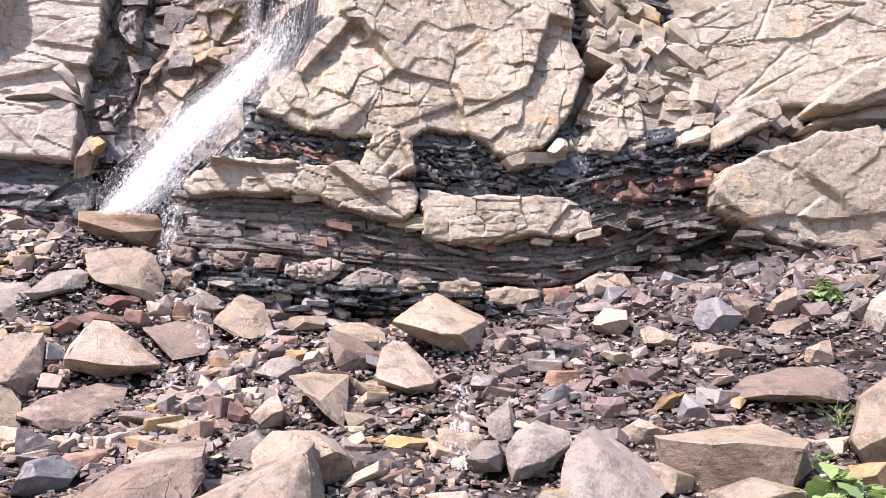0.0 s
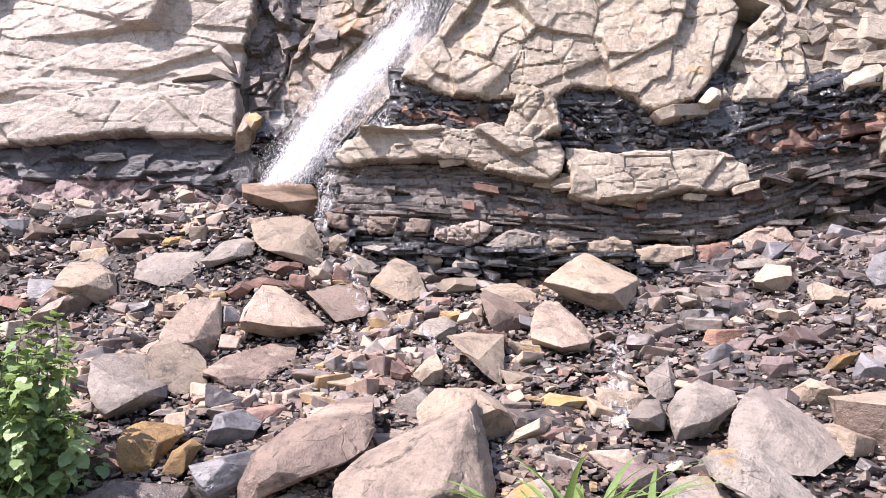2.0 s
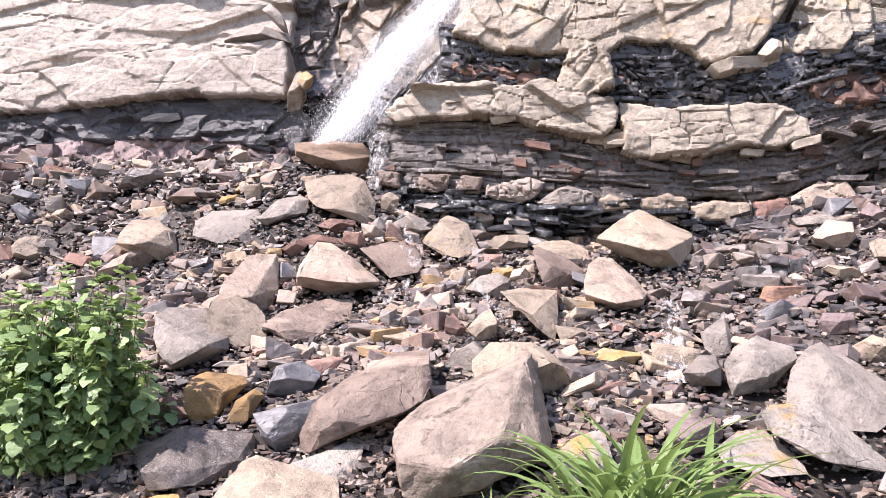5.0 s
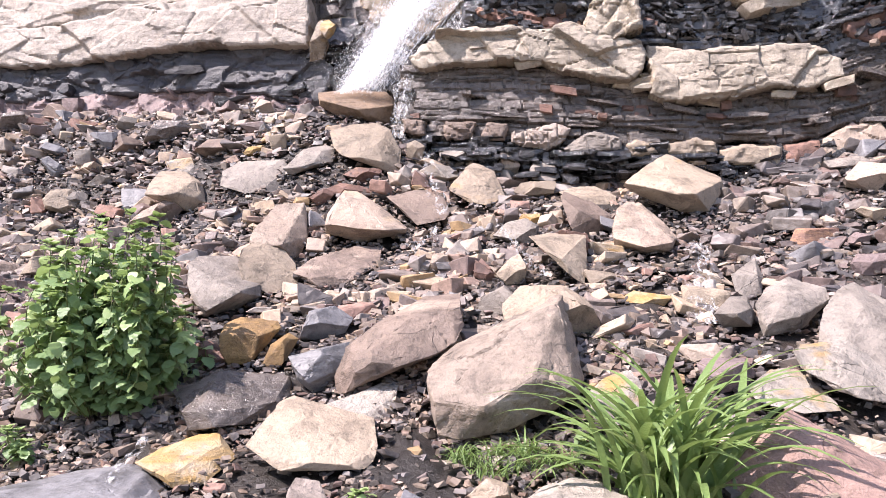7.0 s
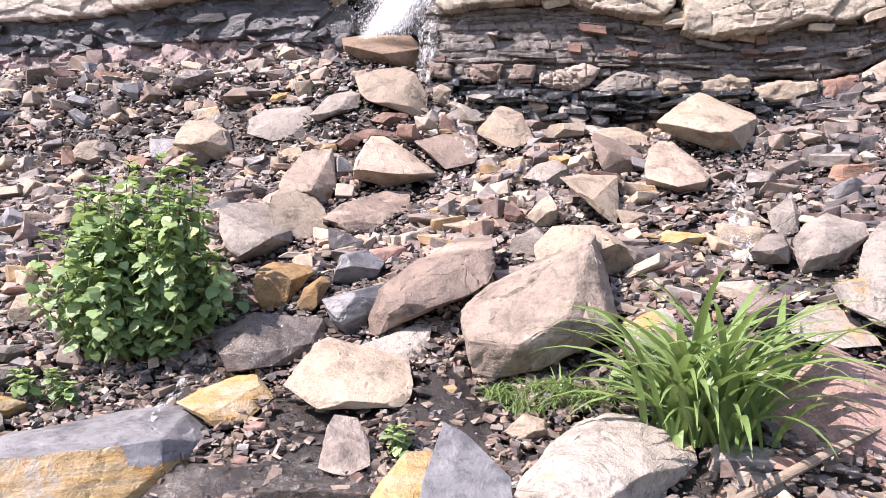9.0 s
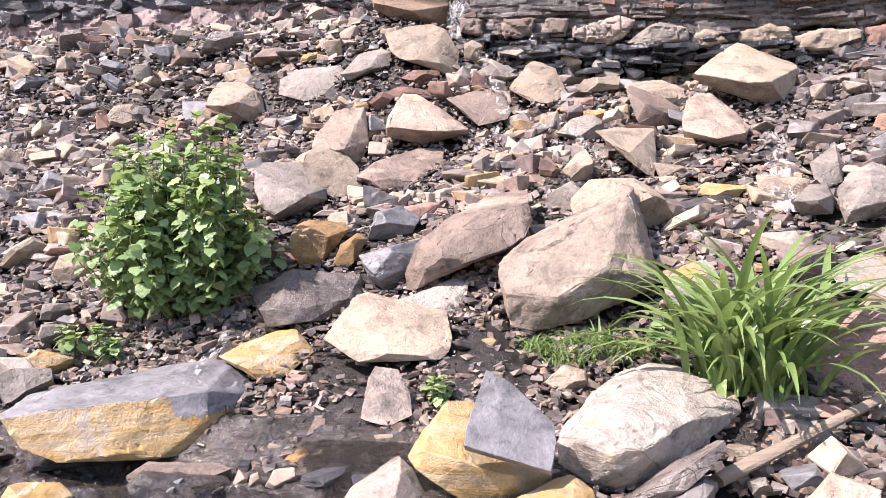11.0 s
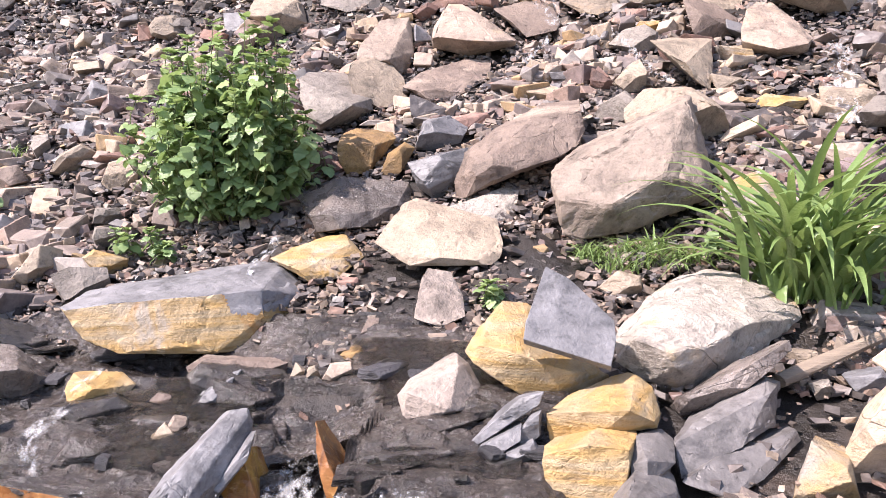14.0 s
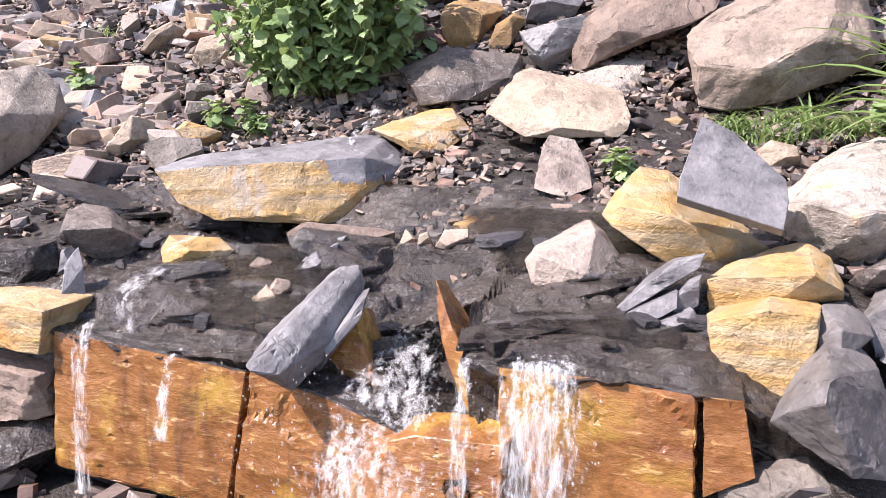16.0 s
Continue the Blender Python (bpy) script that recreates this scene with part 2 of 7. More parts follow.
def chipped(points, rnd, chips, facing=None, bite=(0.05, 0.2)):
    """The hull of the points with some corners knocked off by flat breaks."""
    bm = convex(points)
    for _ in range(chips):
        if facing:
            way = Vector((rnd.uniform(-0.8, 0.8), facing, rnd.uniform(-0.7, 0.8))).normalized()
        else:
            way = Vector((rnd.gauss(0, 1), rnd.gauss(0, 1), rnd.gauss(0, 1))).normalized()
        far = max(way.dot(v.co) for v in bm.verts)
        near = min(way.dot(v.co) for v in bm.verts)
        bmesh.ops.bisect_plane(bm, geom=bm.verts[:] + bm.edges[:] + bm.faces[:], plane_co=way * (far - rnd.uniform(*bite) * (far - near)), plane_no=way, clear_outer=True)
        left = [v.co.copy() for v in bm.verts]
        bm.free()
        bm = convex(left)
    bmesh.ops.dissolve_limit(bm, angle_limit=radians(5), verts=bm.verts, edges=bm.edges)
    return bm


def refine(bm, edge, bevel, rounds=5):
    if bevel:
        bmesh.ops.bevel(bm, geom=bm.edges[:] + bm.verts[:], offset=bevel, segments=1, profile=0.6, affect="EDGES", clamp_overlap=True)
    bmesh.ops.triangulate(bm, faces=bm.faces)
    for _ in range(rounds):
        long = [e for e in bm.edges if e.calc_length() > edge]
        if not long or len(bm.faces) > 9000:
            break
        bmesh.ops.subdivide_edges(bm, edges=long, cuts=1)
        bmesh.ops.triangulate(bm, faces=bm.faces)


STONE_WORDS = {"cream_sandstone": "cream-coloured sandstone", "pink_sandstone": "pinkish layered sandstone", "tan_sandstone": "tan streaked sandstone", "pale_pink_sandstone": "pale pinkish sandstone", "umber_sandstone": "flat brown sandstone", "rose_sandstone": "rose-coloured bedded sandstone", "brown_sandstone": "brown sandstone",
               "white_sandstone": "pale whitish sandstone", "ochre_sandstone": "ochre-stained sandstone", "rusty_stone": "rust-coloured iron-stained",
               "dark_red_stone": "dark red", "grey_sandstone": "dull grey sandstone", "slate": "dark grey slate", "dark_shale": "flaky dark shale",
               "iron_stained_rock": "wet orange iron-stained", "purple_mudstone": "purplish mudstone", "wet_black_shale": "wet black shale", "wet_ledge_rock": "wet dark bedded", "pale_slate": "grey bedded slate", "grey_shale": "dark grey shale"}
rock_count = [0]
CLIFF_PARTS = []
LARGE = []


def rock(name, material, place, size, yaw, shape, front=0.86, lean=0.3, under=0.14, chips=4, crown=0.8, rough=1.0, beds=0.0, top=None, cliff=0, on="the stony bank", label="", tip=0, brow=0.0, nose=None, undercut=None):
    """One stone: its outline as seen from the front (fractions of width and height), its depth, a front face that
    leans back, an undercut foot and corners broken off; edges worn and chipped. top: another stone on its upper side."""
    w, d, h = size
    if undercut is None:
        undercut = 0.0 if cliff or top or name in ("ledge_block", "slate_plate", "stone_block") else 0.2
    rock_count[0] += 1
    k = rock_count[0]
    rnd = random.Random(k * 17)
    pts = []
    cu, cv = sum(u for u, v in shape) / len(shape), sum(v for u, v in shape) / len(shape)
    for u, v in shape:
        pts.append(((u - 0.5) * w, 0, v * h))
        nu, nv = nose or (cu, cv)
        fu, fv = nu + (u - cu) * front, nv + (v - cv) * front
        if v < 0.4:
            fv += under
        fv -= brow * v
        pts.append(((fu - 0.5) * w, -d * (0.5 - lean * v) * rnd.uniform(0.94, 1.04), fv * h))
        bu, bv = cu + (u - cu) * crown, cv + (v - cv) * crown
        pts.append(((bu - 0.5) * w, 0.5 * d * rnd.uniform(0.85, 1.1), bv * h))
    s = (w * d * h) ** (1 / 3)
    bm = chipped(pts, rnd, chips, -1.0)
    if undercut:
        way = Vector((rnd.uniform(0.2, 0.55), -0.75, rnd.uniform(-0.75, -0.5))).normalized()
        far, near = max(way.dot(v.co) for v in bm.verts), min(way.dot(v.co) for v in bm.verts)
        bmesh.ops.bisect_plane(bm, geom=bm.verts[:] + bm.edges[:] + bm.faces[:], plane_co=way * (far - undercut * rnd.uniform(0.7, 1.2) * (far - near)), plane_no=way, clear_outer=True)
        left = [v.co.copy() for v in bm.verts]
        bm.free()
        bm = convex(left)
        bmesh.ops.dissolve_limit(bm, angle_limit=radians(3), verts=bm.verts, edges=bm.edges)
    refine(bm, 0.035 if cliff else max(0.012, 0.055 * s), 0.012 * min(w, d, h))
    if top:
        bm.normal_update()
        for f in bm.faces:
            if f.normal.z > 0.4 + 0.15 * noise.noise(f.calc_center_median() * 9):
                f.material_index = 1
    weather(bm, s, 0.018 * s * rough, k, beds)
    ob = link(name, bm, material, smooth=24)
    if top:
        ob.data.materials.append(top)
    ob.matrix_world = pose(*place, 0, tip, yaw)
    if cliff:
        CLIFF_PARTS.append(ob)
    else:
        LARGE.append((place[0], place[1], 0.42 * w, 0.5 * d))
        kind = "large" if w > 0.6 else "small" if w < 0.28 else "angular"
        tagged(ob, label or f"{kind} {STONE_WORDS[material.name]} {name.replace('_', ' ')} lying on {on}", "rock", kind="thing")
    return ob


def weather(bm, s, amount, seed, bed=0.0):
    """Broken stone: flat spalls, shallow cracks between them, fine grit, and on bedded stone steps worn along the layers."""
    shift = Vector((seed * 5.31, seed * 2.77, seed * 1.93))
    tilt = 0.25 * noise.noise(shift)
    bm.normal_update()
    moves = []
    for v in bm.verts:
        p = v.co / s
        near, at = noise.voronoi((p + 0.06 * noise.noise_vector(p * 6 + shift)) * 2.6 + shift)
        cell = noise.cell_vector(at[0] * 7.7)
        d = 0.9 * (cell.x - 0.5) + 1.3 * (cell.y - 0.5) * (p - (at[0] - shift) / 2.6).dot(Vector((cell.z - 0.5, cell.x - 0.5, cell.y - 0.5)))
        d -= 0.6 * max(0.0, 1 - (near[1] - near[0]) / 0.06) * (0.2 + cell.z)
        d += 0.5 * noise.noise(p * 2.2 + shift) + 0.35 * noise.noise(p * 9 + shift) + 0.28 * noise.noise(p * 21 + shift)
        if bed:
            level = (v.co.z + tilt * v.co.x + 0.012 * noise.noise(p * 3)) / 0.017
            d += bed * (1.0 - abs(v.normal.z)) * 1.5 * noise.noise((math.floor(level) * 3.7 + seed, round(p.x * 2.1 + 0.4 * math.floor(level)), 0.0))
        moves.append((v, v.normal * d * amount))
    for v, m in moves:
        v.co += m


def crag(name, material, place, size, yaw, outline, ridge=(), top=None, patch=None, bed=0.0, chips=2, crown=0.75, plate=0.0, rough=1.0, on="the stony bank", label=""):
    """One large stone from its outline seen from the front and the edges that stand out of it: corners are fractions of
    width and height, and how far each stands forward as a fraction of the depth. plate: a slab of that thickness."""
    w, d, h = size
    rock_count[0] += 1
    k = rock_count[0]
    rnd = random.Random(k * 23)
    cu, cv = sum(p[0] for p in outline) / len(outline), sum(p[1] for p in outline) / len(outline)
    pts = [((u - 0.5) * w, -f * d, v * h) for u, v, f in [*outline, *ridge]]
    for u, v, f in outline:
        if plate:
            pts.append(((u - 0.5) * w, plate - f * d, v * h - 0.7 * plate))
        else:
            pts.append(((cu + (u - cu) * crown - 0.5) * w, max(-f * d, 0.05 * d) + 0.35 * d * rnd.uniform(0.8, 1.1), (cv + (v - cv) * crown) * h))
    s = (w * d * h) ** (1 / 3)
    bm = chipped(pts, rnd, chips, -1.0, (0.02, 0.07))
    refine(bm, max(0.012, 0.048 * s), 0.012 * min(w, d, h), 6)
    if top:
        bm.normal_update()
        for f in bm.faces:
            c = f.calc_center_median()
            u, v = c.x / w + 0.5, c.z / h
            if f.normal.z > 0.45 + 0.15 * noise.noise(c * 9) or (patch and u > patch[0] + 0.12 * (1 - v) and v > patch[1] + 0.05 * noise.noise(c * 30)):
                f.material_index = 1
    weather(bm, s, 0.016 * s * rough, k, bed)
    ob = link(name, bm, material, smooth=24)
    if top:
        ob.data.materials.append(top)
    ob.matrix_world = pose(*place, 0, 0, yaw)
    LARGE.append((place[0], place[1], 0.42 * w, 0.5 * d))
    kind = "large" if w > 0.45 else "small" if w < 0.22 else "angular"
    return tagged(ob, label or f"{kind} {STONE_WORDS[material.name]} {name.replace('_', ' ')} lying on {on}", "rock", kind="thing")


# ---- ground: one sheet, a stony bank climbing from the stream ledge to the foot of the cliff ----
RISE = ((-60, 0.2), (-3, 0.3), (0.9, 0.24), (2.0, 0.708), (2.4, 0.82), (2.9, 1.02), (3.5, 1.38), (4.2, 1.78), (4.8, 2.12), (5.3, 2.45), (5.6, 2.65), (7, 3.0), (60, 3.2))


def lip(x):
    """Where the rock ledge breaks off towards the camera; the stream has cut a notch into it."""
    notch = min(1.0, max(0.0, (0.2 - abs(x + 1.13)) / 0.05)) * 0.24
    return 1.46 + notch


def ground_height(x, y):
    z = float(np.interp(y, [a for a, b in RISE], [b for a, b in RISE]))
    if y < 2.0:
        edge = lip(x) + 0.12
        shelf = float(np.interp(x, (-1.9, -1.7, -1.38, -1.27, -1.15, -0.95, -0.83, -0.65, -0.5), (0.575, 0.545, 0.54, 0.515, 0.50, 0.585, 0.61, 0.612, 0.597))) + 0.24 * (y - 1.46)
        slide = 0.3 if -1.3 < x < -0.86 else 0.05
        shelf = min(shelf, 0.72)
        k = min(1.0, max(0.0, (edge - y) / slide))
        ledge = shelf + (0.24 - shelf) * k
        bank = float(np.interp(y, (0.8, 1.3, 2.0), (0.26, 0.45, 0.708)))
        s = min(1.0, max(0.0, (x + 0.5) / 0.15))
        z = ledge * (1 - s) + bank * s
    z -= 0.13 * math.exp(-(((x + 1.62) / 0.33) ** 2) - ((y - 2.16) / 0.13) ** 2)
    z -= 0.13 * math.exp(-(((x + 0.5) / 0.16) ** 2) - ((y - 3.12) / 0.16) ** 2) + 0.08 * math.exp(-(((x + 0.08) / 0.2) ** 2) - ((y - 3.05) / 0.12) ** 2)
    z -= 0.12 * math.exp(-(((x - 0.35) / 0.85) ** 2) - ((y - 5.42) / 0.26) ** 2)
    z += 0.42 * math.exp(-(((x + 1.7) / 0.7) ** 2) - ((y - 5.6) / 0.8) ** 2)
    z += 0.42 * min(1.0, max(0.0, (y - 4.9) / 1.1)) * min(1.0, max(0.0, (-x - 2.0) / 0.5))
    z += 0.21 * min(3.6, max(0.0, x - 1.2)) * min(1.0, max(0.0, y - 3.4))
    return z


def ground_sheet():
    xs = [-60, -30, -15, -9, -7] + [round(-6 + 0.06 * k, 3) for k in range(201)] + [7, 9, 15, 30, 60]
    ys = [-60, -25, -10, -4, -1.5, 0] + [round(0.6 + 0.05 * k, 3) for k in range(125)] + [7.5, 10, 25, 60]
    bm = bmesh.new()
    grid = []
    for y in ys:
        row = []
        for x in xs:
            rough = 0.0 if abs(x) > 6 or y < 0.6 else 0.05 * noise.noise((x * 2.1, y * 2.1, 3)) + 0.03 * noise.noise((x * 7, y * 7, 5))
            if y < 2.35 and x < 0.2:
                rough *= 0.25
            row.append(bm.verts.new((x, y, ground_height(x, y) + rough - 0.03)))
        grid.append(row)
    for a, b in zip(grid, grid[1:]):
        for k in range(len(xs) - 1):
            bm.faces.new((a[k], a[k + 1], b[k + 1], b[k]))
    ob = link("ground", bm, EARTH, smooth=60)
    return tagged(ob, "damp earth and grit of the stony bank, coloured darker for shaded gaps", "ground", kind="structure")


ground = ground_sheet()


# ---- cliff backing: dark seams below, sandstone above ----
def cliff_face(x):
    """How far back the face stands: nearer on the right of the fall, farther on its left."""
    k = min(1.0, max(0.0, (x + 0.95) / 0.9))
    k = k * k * (3 - 2 * k)
    return 6.35 - 0.6 * k


def cliff_wall(name, z0, z1, material, label, lean=0.0):
    bm = bmesh.new()
    xs = [-40, -20, -12] + [round(-8 + 0.1 * k, 3) for k in range(161)] + [12, 20, 40]
    zs = [z0 + (z1 - z0) * k / 34 for k in range(35)]
    rows = []
    for z in zs:
        rows.append([bm.verts.new((x, cliff_face(x) + lean * (z - z0) + 0.16 * noise.noise((x * 0.9, z * 2.4, 1)) + 0.06 * noise.noise((x * 4, z * 9, 2)), z)) for x in xs])
    rows.append([bm.verts.new((x, 30, z1)) for x in xs])
    rows.append([bm.verts.new((x, 30, z0)) for x in xs])
    rows.append(rows[0])
    for a, b in zip(rows, rows[1:]):
        for k in range(len(xs) - 1):
            bm.faces.new((a[k], a[k + 1], b[k + 1], b[k]))
    ob = link(name, bm, material, smooth=35)
    return tagged(ob, label, "cliff", kind="structure")


# black seams; behind the blocks the same colour stands in for shade in gaps
cliff_lower = cliff_wall("cliff_lower", 1.8, 4.1, COAL, "wet black shale and coal seams at the foot of the cliff")
cliff_upper = cliff_wall("cliff_upper", 4.1, 8.5, CLIFF, "buff sandstone cliff above the dark seams", 0.12)

def facets(x, z, seed, cell, dip, wide, step=0.0):
    """Broken faces: the nearest of scattered seeds gives each spot its own tilted plane. Returns offset and joint depth."""
    rnd = np.random.default_rng(seed)
    c, s = math.cos(dip), math.sin(dip)
    u, v = (x * c + z * s) / wide, -x * s + z * c
    n = max(4, int((u.max() - u.min() + cell) * (v.max() - v.min() + cell) / cell ** 2))
    su, sv = rnd.uniform(u.min(), u.max(), n), rnd.uniform(v.min(), v.max(), n)
    tu, tv, off = rnd.normal(0, 0.24, n), rnd.normal(0.12, 0.2, n), rnd.uniform(-1, 1, n)
    soft = max(0.012 * cell, 0.25 * step)
    plane, joint = np.zeros(len(u)), np.zeros(len(u))
    for k in range(0, len(u), 6000):
        cu, cv = u[k:k + 6000, None], v[k:k + 6000, None]
        d = (cu - su) ** 2 + (cv - sv) ** 2
        order = np.argpartition(d, 2, axis=1)[:, :3]
        near = np.sqrt(np.take_along_axis(d, order, 1))
        rank = np.sort(near, axis=1)
        planes = tu[order] * (cu - su[order]) + tv[order] * (cv - sv[order]) + off[order] * cell * 0.15
        weight = np.exp(-((near - rank[:, :1]) / soft))
        plane[k:k + 6000] = (planes * weight).sum(1) / weight.sum(1)
        joint[k:k + 6000] = np.clip(1 - (rank[:, 1] - rank[:, 0]) / max(0.012 * cell, 0.9 * step), 0, 1)
    return plane, joint


def courses(x, z, seed, thick, wide, sag):
    """Bedding: thin courses that follow the sag of the beds, each broken into lengths that stand forward or back."""
    rnd = np.random.default_rng(seed)
    v = z - np.interp(x, [a for a, b in sag], [b for a, b in sag]) + 0.006 * np.sin(x * 9 + seed)
    edges = [v.min() - 0.02]
    while edges[-1] < v.max() + thick:
        edges.append(edges[-1] + thick * rnd.uniform(0.4, 1.7))
    row = np.clip(np.searchsorted(edges, v) - 1, 0, len(edges) - 2)
    edges = np.array(edges)
    inside = np.minimum(v - edges[row], edges[row + 1] - v)
    plane, joint = np.zeros(len(x)), np.clip(1 - inside / 0.007, 0, 1)
    for r in range(len(edges) - 1):
        at = np.flatnonzero(row == r)
        if not len(at):
            continue
        cuts = [x.min() - rnd.uniform(0, wide)]
        while cuts[-1] < x.max():
            cuts.append(cuts[-1] + wide * rnd.uniform(0.25, 1.8))
        cuts = np.array(cuts)
        k = np.clip(np.searchsorted(cuts, x[at] + 0.25 * (v[at] - edges[r])) - 1, 0, len(cuts) - 2)
        off = rnd.normal(0, 1, len(cuts)) * thick * 0.55 + rnd.normal(0, 1) * thick * 0.5
        plane[at] = off[k] + rnd.normal(0, 0.12, len(cuts))[k] * (x[at] - cuts[k])
        side = np.minimum(x[at] - cuts[k], cuts[k + 1] - x[at])
        joint[at] = np.maximum(joint[at], np.clip(1 - side / 0.008, 0, 1) * 0.9)
    return plane, joint


def rock_face(name, material, outline, y, seed, parent, cell=0.45, dip=0.0, wide=1.3, relief=1.0, deep=0.6, step=0.013, swell=0.03, label="", bed=0.0, sag=((0, 0), (1, 0)), worn=0.03, jag=0.03, gap=0.03):
    """A stretch of solid cliff with an outline in x and z: jointed facets, rounded rims and a flat underside running back."""
    poly = np.array(outline)
    x0, z0 = poly.min(0) - 0.05
    x1, z1 = poly.max(0) + 0.05
    nx, nz = int((x1 - x0) / step), int((z1 - z0) / step)
    gx, gz = np.meshgrid(np.linspace(x0, x1, nx), np.linspace(z0, z1, nz))
    x, z = gx.ravel(), gz.ravel()
    wob = np.array([noise.noise((a * 4, b * 4, seed)) + 0.5 * noise.noise((a * 13, b * 13, seed)) for a, b in zip(x, z)])
    px, pz = x + jag * wob, z + jag * np.roll(wob, 7)
    wx, wz = x + 0.018 * wob, z + 0.01 * np.roll(wob, 11)
    inside, dist = np.zeros(len(x), bool), np.full(len(x), 9.0)
    for (ax, az), (bx, bz) in zip(poly, np.roll(poly, -1, 0)):
        cross = ((az > pz) != (bz > pz)) & (px < (bx - ax) * (pz - az) / (bz - az + 1e-9) + ax)
        inside ^= cross
        t = np.clip(((px - ax) * (bx - ax) + (pz - az) * (bz - az)) / ((bx - ax) ** 2 + (bz - az) ** 2), 0, 1)
        dist = np.minimum(dist, np.hypot(px - ax - t * (bx - ax), pz - az - t * (bz - az)))
    if bed:
        big, joint = courses(wx, wz, seed, bed, wide, sag)
        small, crack = facets(wx, wz, seed + 1, max(0.1, bed * 2), dip, 2.0, step)
    else:
        big, joint = facets(wx, wz, seed, cell, dip, wide, step)
        small, crack = facets(wx, wz, seed + 1, cell * 0.36, dip, wide * 1.2, step)
    tiny, split = facets(x + 0.012 * wob, z, seed + 2, max(0.075, min(cell, 0.5) * 0.2), dip, 1.0 if bed else min(wide, 1.8), 0.5 * step)
    open_joint = np.clip(np.array([1.6 * noise.noise((a * 1.3, b * 1.3, seed + 7)) + 0.45 for a, b in zip(x, z)]), 0, 1)
    open_crack = np.clip(np.array([2.4 * noise.noise((a * 2.1, b * 2.1, seed + 9)) for a, b in zip(x, z)]), 0, 1)
    rim = np.clip(1 - dist / 0.03, 0, 1)
    fine = np.array([noise.noise((a * 22, b * 22, seed)) + 0.6 * noise.noise((a * 48, b * 48, seed)) for a, b in zip(x, z)])
    depth = y + relief * ((0.9 if bed else 0.6) * big + 0.4 * small + 0.22 * tiny) + gap * joint * (open_joint if not bed else 1) + 0.022 * crack * open_crack + 0.004 * split + worn * rim ** 2 + 0.004 * fine - swell * np.minimum(dist, 0.4)
    field = np.pad(depth.reshape(nz, nx), 1, mode="edge")
    depth = (0.88 * field[1:-1, 1:-1] + 0.03 * (field[:-2, 1:-1] + field[2:, 1:-1] + field[1:-1, :-2] + field[1:-1, 2:])).ravel()
    bm = bmesh.new()
    made = {}
    for k in np.flatnonzero(inside):
        made[k] = bm.verts.new((x[k], depth[k], z[k]))
    for j in range(nz - 1):
        for i in range(nx - 1):
            k = j * nx + i
            four = (k, k + 1, k + nx + 1, k + nx)
            have = [made[q] for q in four if q in made]
            if len(have) >= 3:
                bm.faces.new(have)
    bmesh.ops.delete(bm, geom=[v for v in bm.verts if not v.link_faces], context="VERTS")
    rim_edges = [e for e in bm.edges if len(e.link_faces) == 1]
    out = bmesh.ops.extrude_edge_only(bm, edges=rim_edges)
    for v in [g for g in out["geom"] if isinstance(g, bmesh.types.BMVert)]:
        v.co.y = y + deep
    bmesh.ops.recalc_face_normals(bm, faces=bm.faces)
    ob = link(name, bm, material, parent, label, smooth=16)
    return ob


rock_face("sandstone_mass", CLIFF_WET, [(-0.64, 3.98), (-0.53, 4.14), (-0.38, 4.33), (-0.23, 4.62), (-0.11, 4.77), (0.1, 5.03), (0.35, 5.51), (0.5, 6.3), (1.9, 6.3), (1.78, 5.65), (1.79, 4.73), (1.89, 4.5), (1.81, 4.25), (1.72, 4.06), (1.62, 3.89), (1.49, 3.76), (1.22, 3.71), (1.09, 3.81), (0.93, 3.88), (0.63, 3.89), (0.48, 3.78), (0.21, 3.81), (-0.03, 3.79), (-0.36, 3.86)], 5.36, 3, cliff_upper, 0.6, 0.1, 0.9, 0.6, 0.8, gap=0.02, step=0.011, label="massive buff sandstone overhanging the coal seam, wet with seepage")
rock_face("sandstone_mass", CLIFF, [(1.69, 3.79), (1.84, 4.11), (1.94, 4.35), (2.14, 4.59), (2.32, 4.38), (2.35, 4.14), (2.38, 3.85), (2.09, 3.72), (1.83, 3.79)], 5.42, 5, cliff_upper, 0.3, 0.0, 0.8)
rock_face("sandstone_beds", CLIFF, [(2.61, 4.97), (2.69, 5.08), (3.33, 5.35), (4.86, 5.88), (6.2, 6.4), (6.2, 4.95), (4.65, 4.55), (4.06, 4.41), (3.59, 4.36), (3.23, 4.28), (2.92, 4.19), (2.66, 4.22), (2.63, 4.6)], 5.58, 7, cliff_upper, 0.4, 0.3, 2.6, 0.5, label="pale sandstone beds dipping across the cliff")
rock_face("sandstone_block", CLIFF, [(2.87, 4.02), (3.06, 4.16), (3.46, 4.32), (3.48, 4.16), (3.39, 4.09), (3.08, 3.92), (2.88, 3.82)], 5.3, 9, cliff_upper, 0.35, 0.4, 2.0, 0.6)
rock_face("sandstone_block", CLIFF, [(3.72, 4.22), (3.86, 4.36), (4.0, 4.47), (4.37, 4.67), (5.37, 5.01), (5.27, 4.48), (4.32, 4.31), (3.96, 4.2)], 5.2, 11, cliff_upper, 0.45, 0.3, 2.0, 0.6)
rock_face("sandstone_mass", CLIFF, [(2.8, 3.52), (2.92, 3.65), (3.21, 3.8), (3.71, 3.98), (4.36, 4.12), (5.32, 4.28), (6.2, 4.3), (6.2, 3.1), (4.21, 3.12), (3.88, 3.06), (3.42, 3.11), (3.15, 3.19), (2.84, 3.36)], 5.28, 13, cliff_lower, 0.9, 0.2, 1.3, 0.6, gap=0.022, label="large cracked pale sandstone block at the cliff foot")
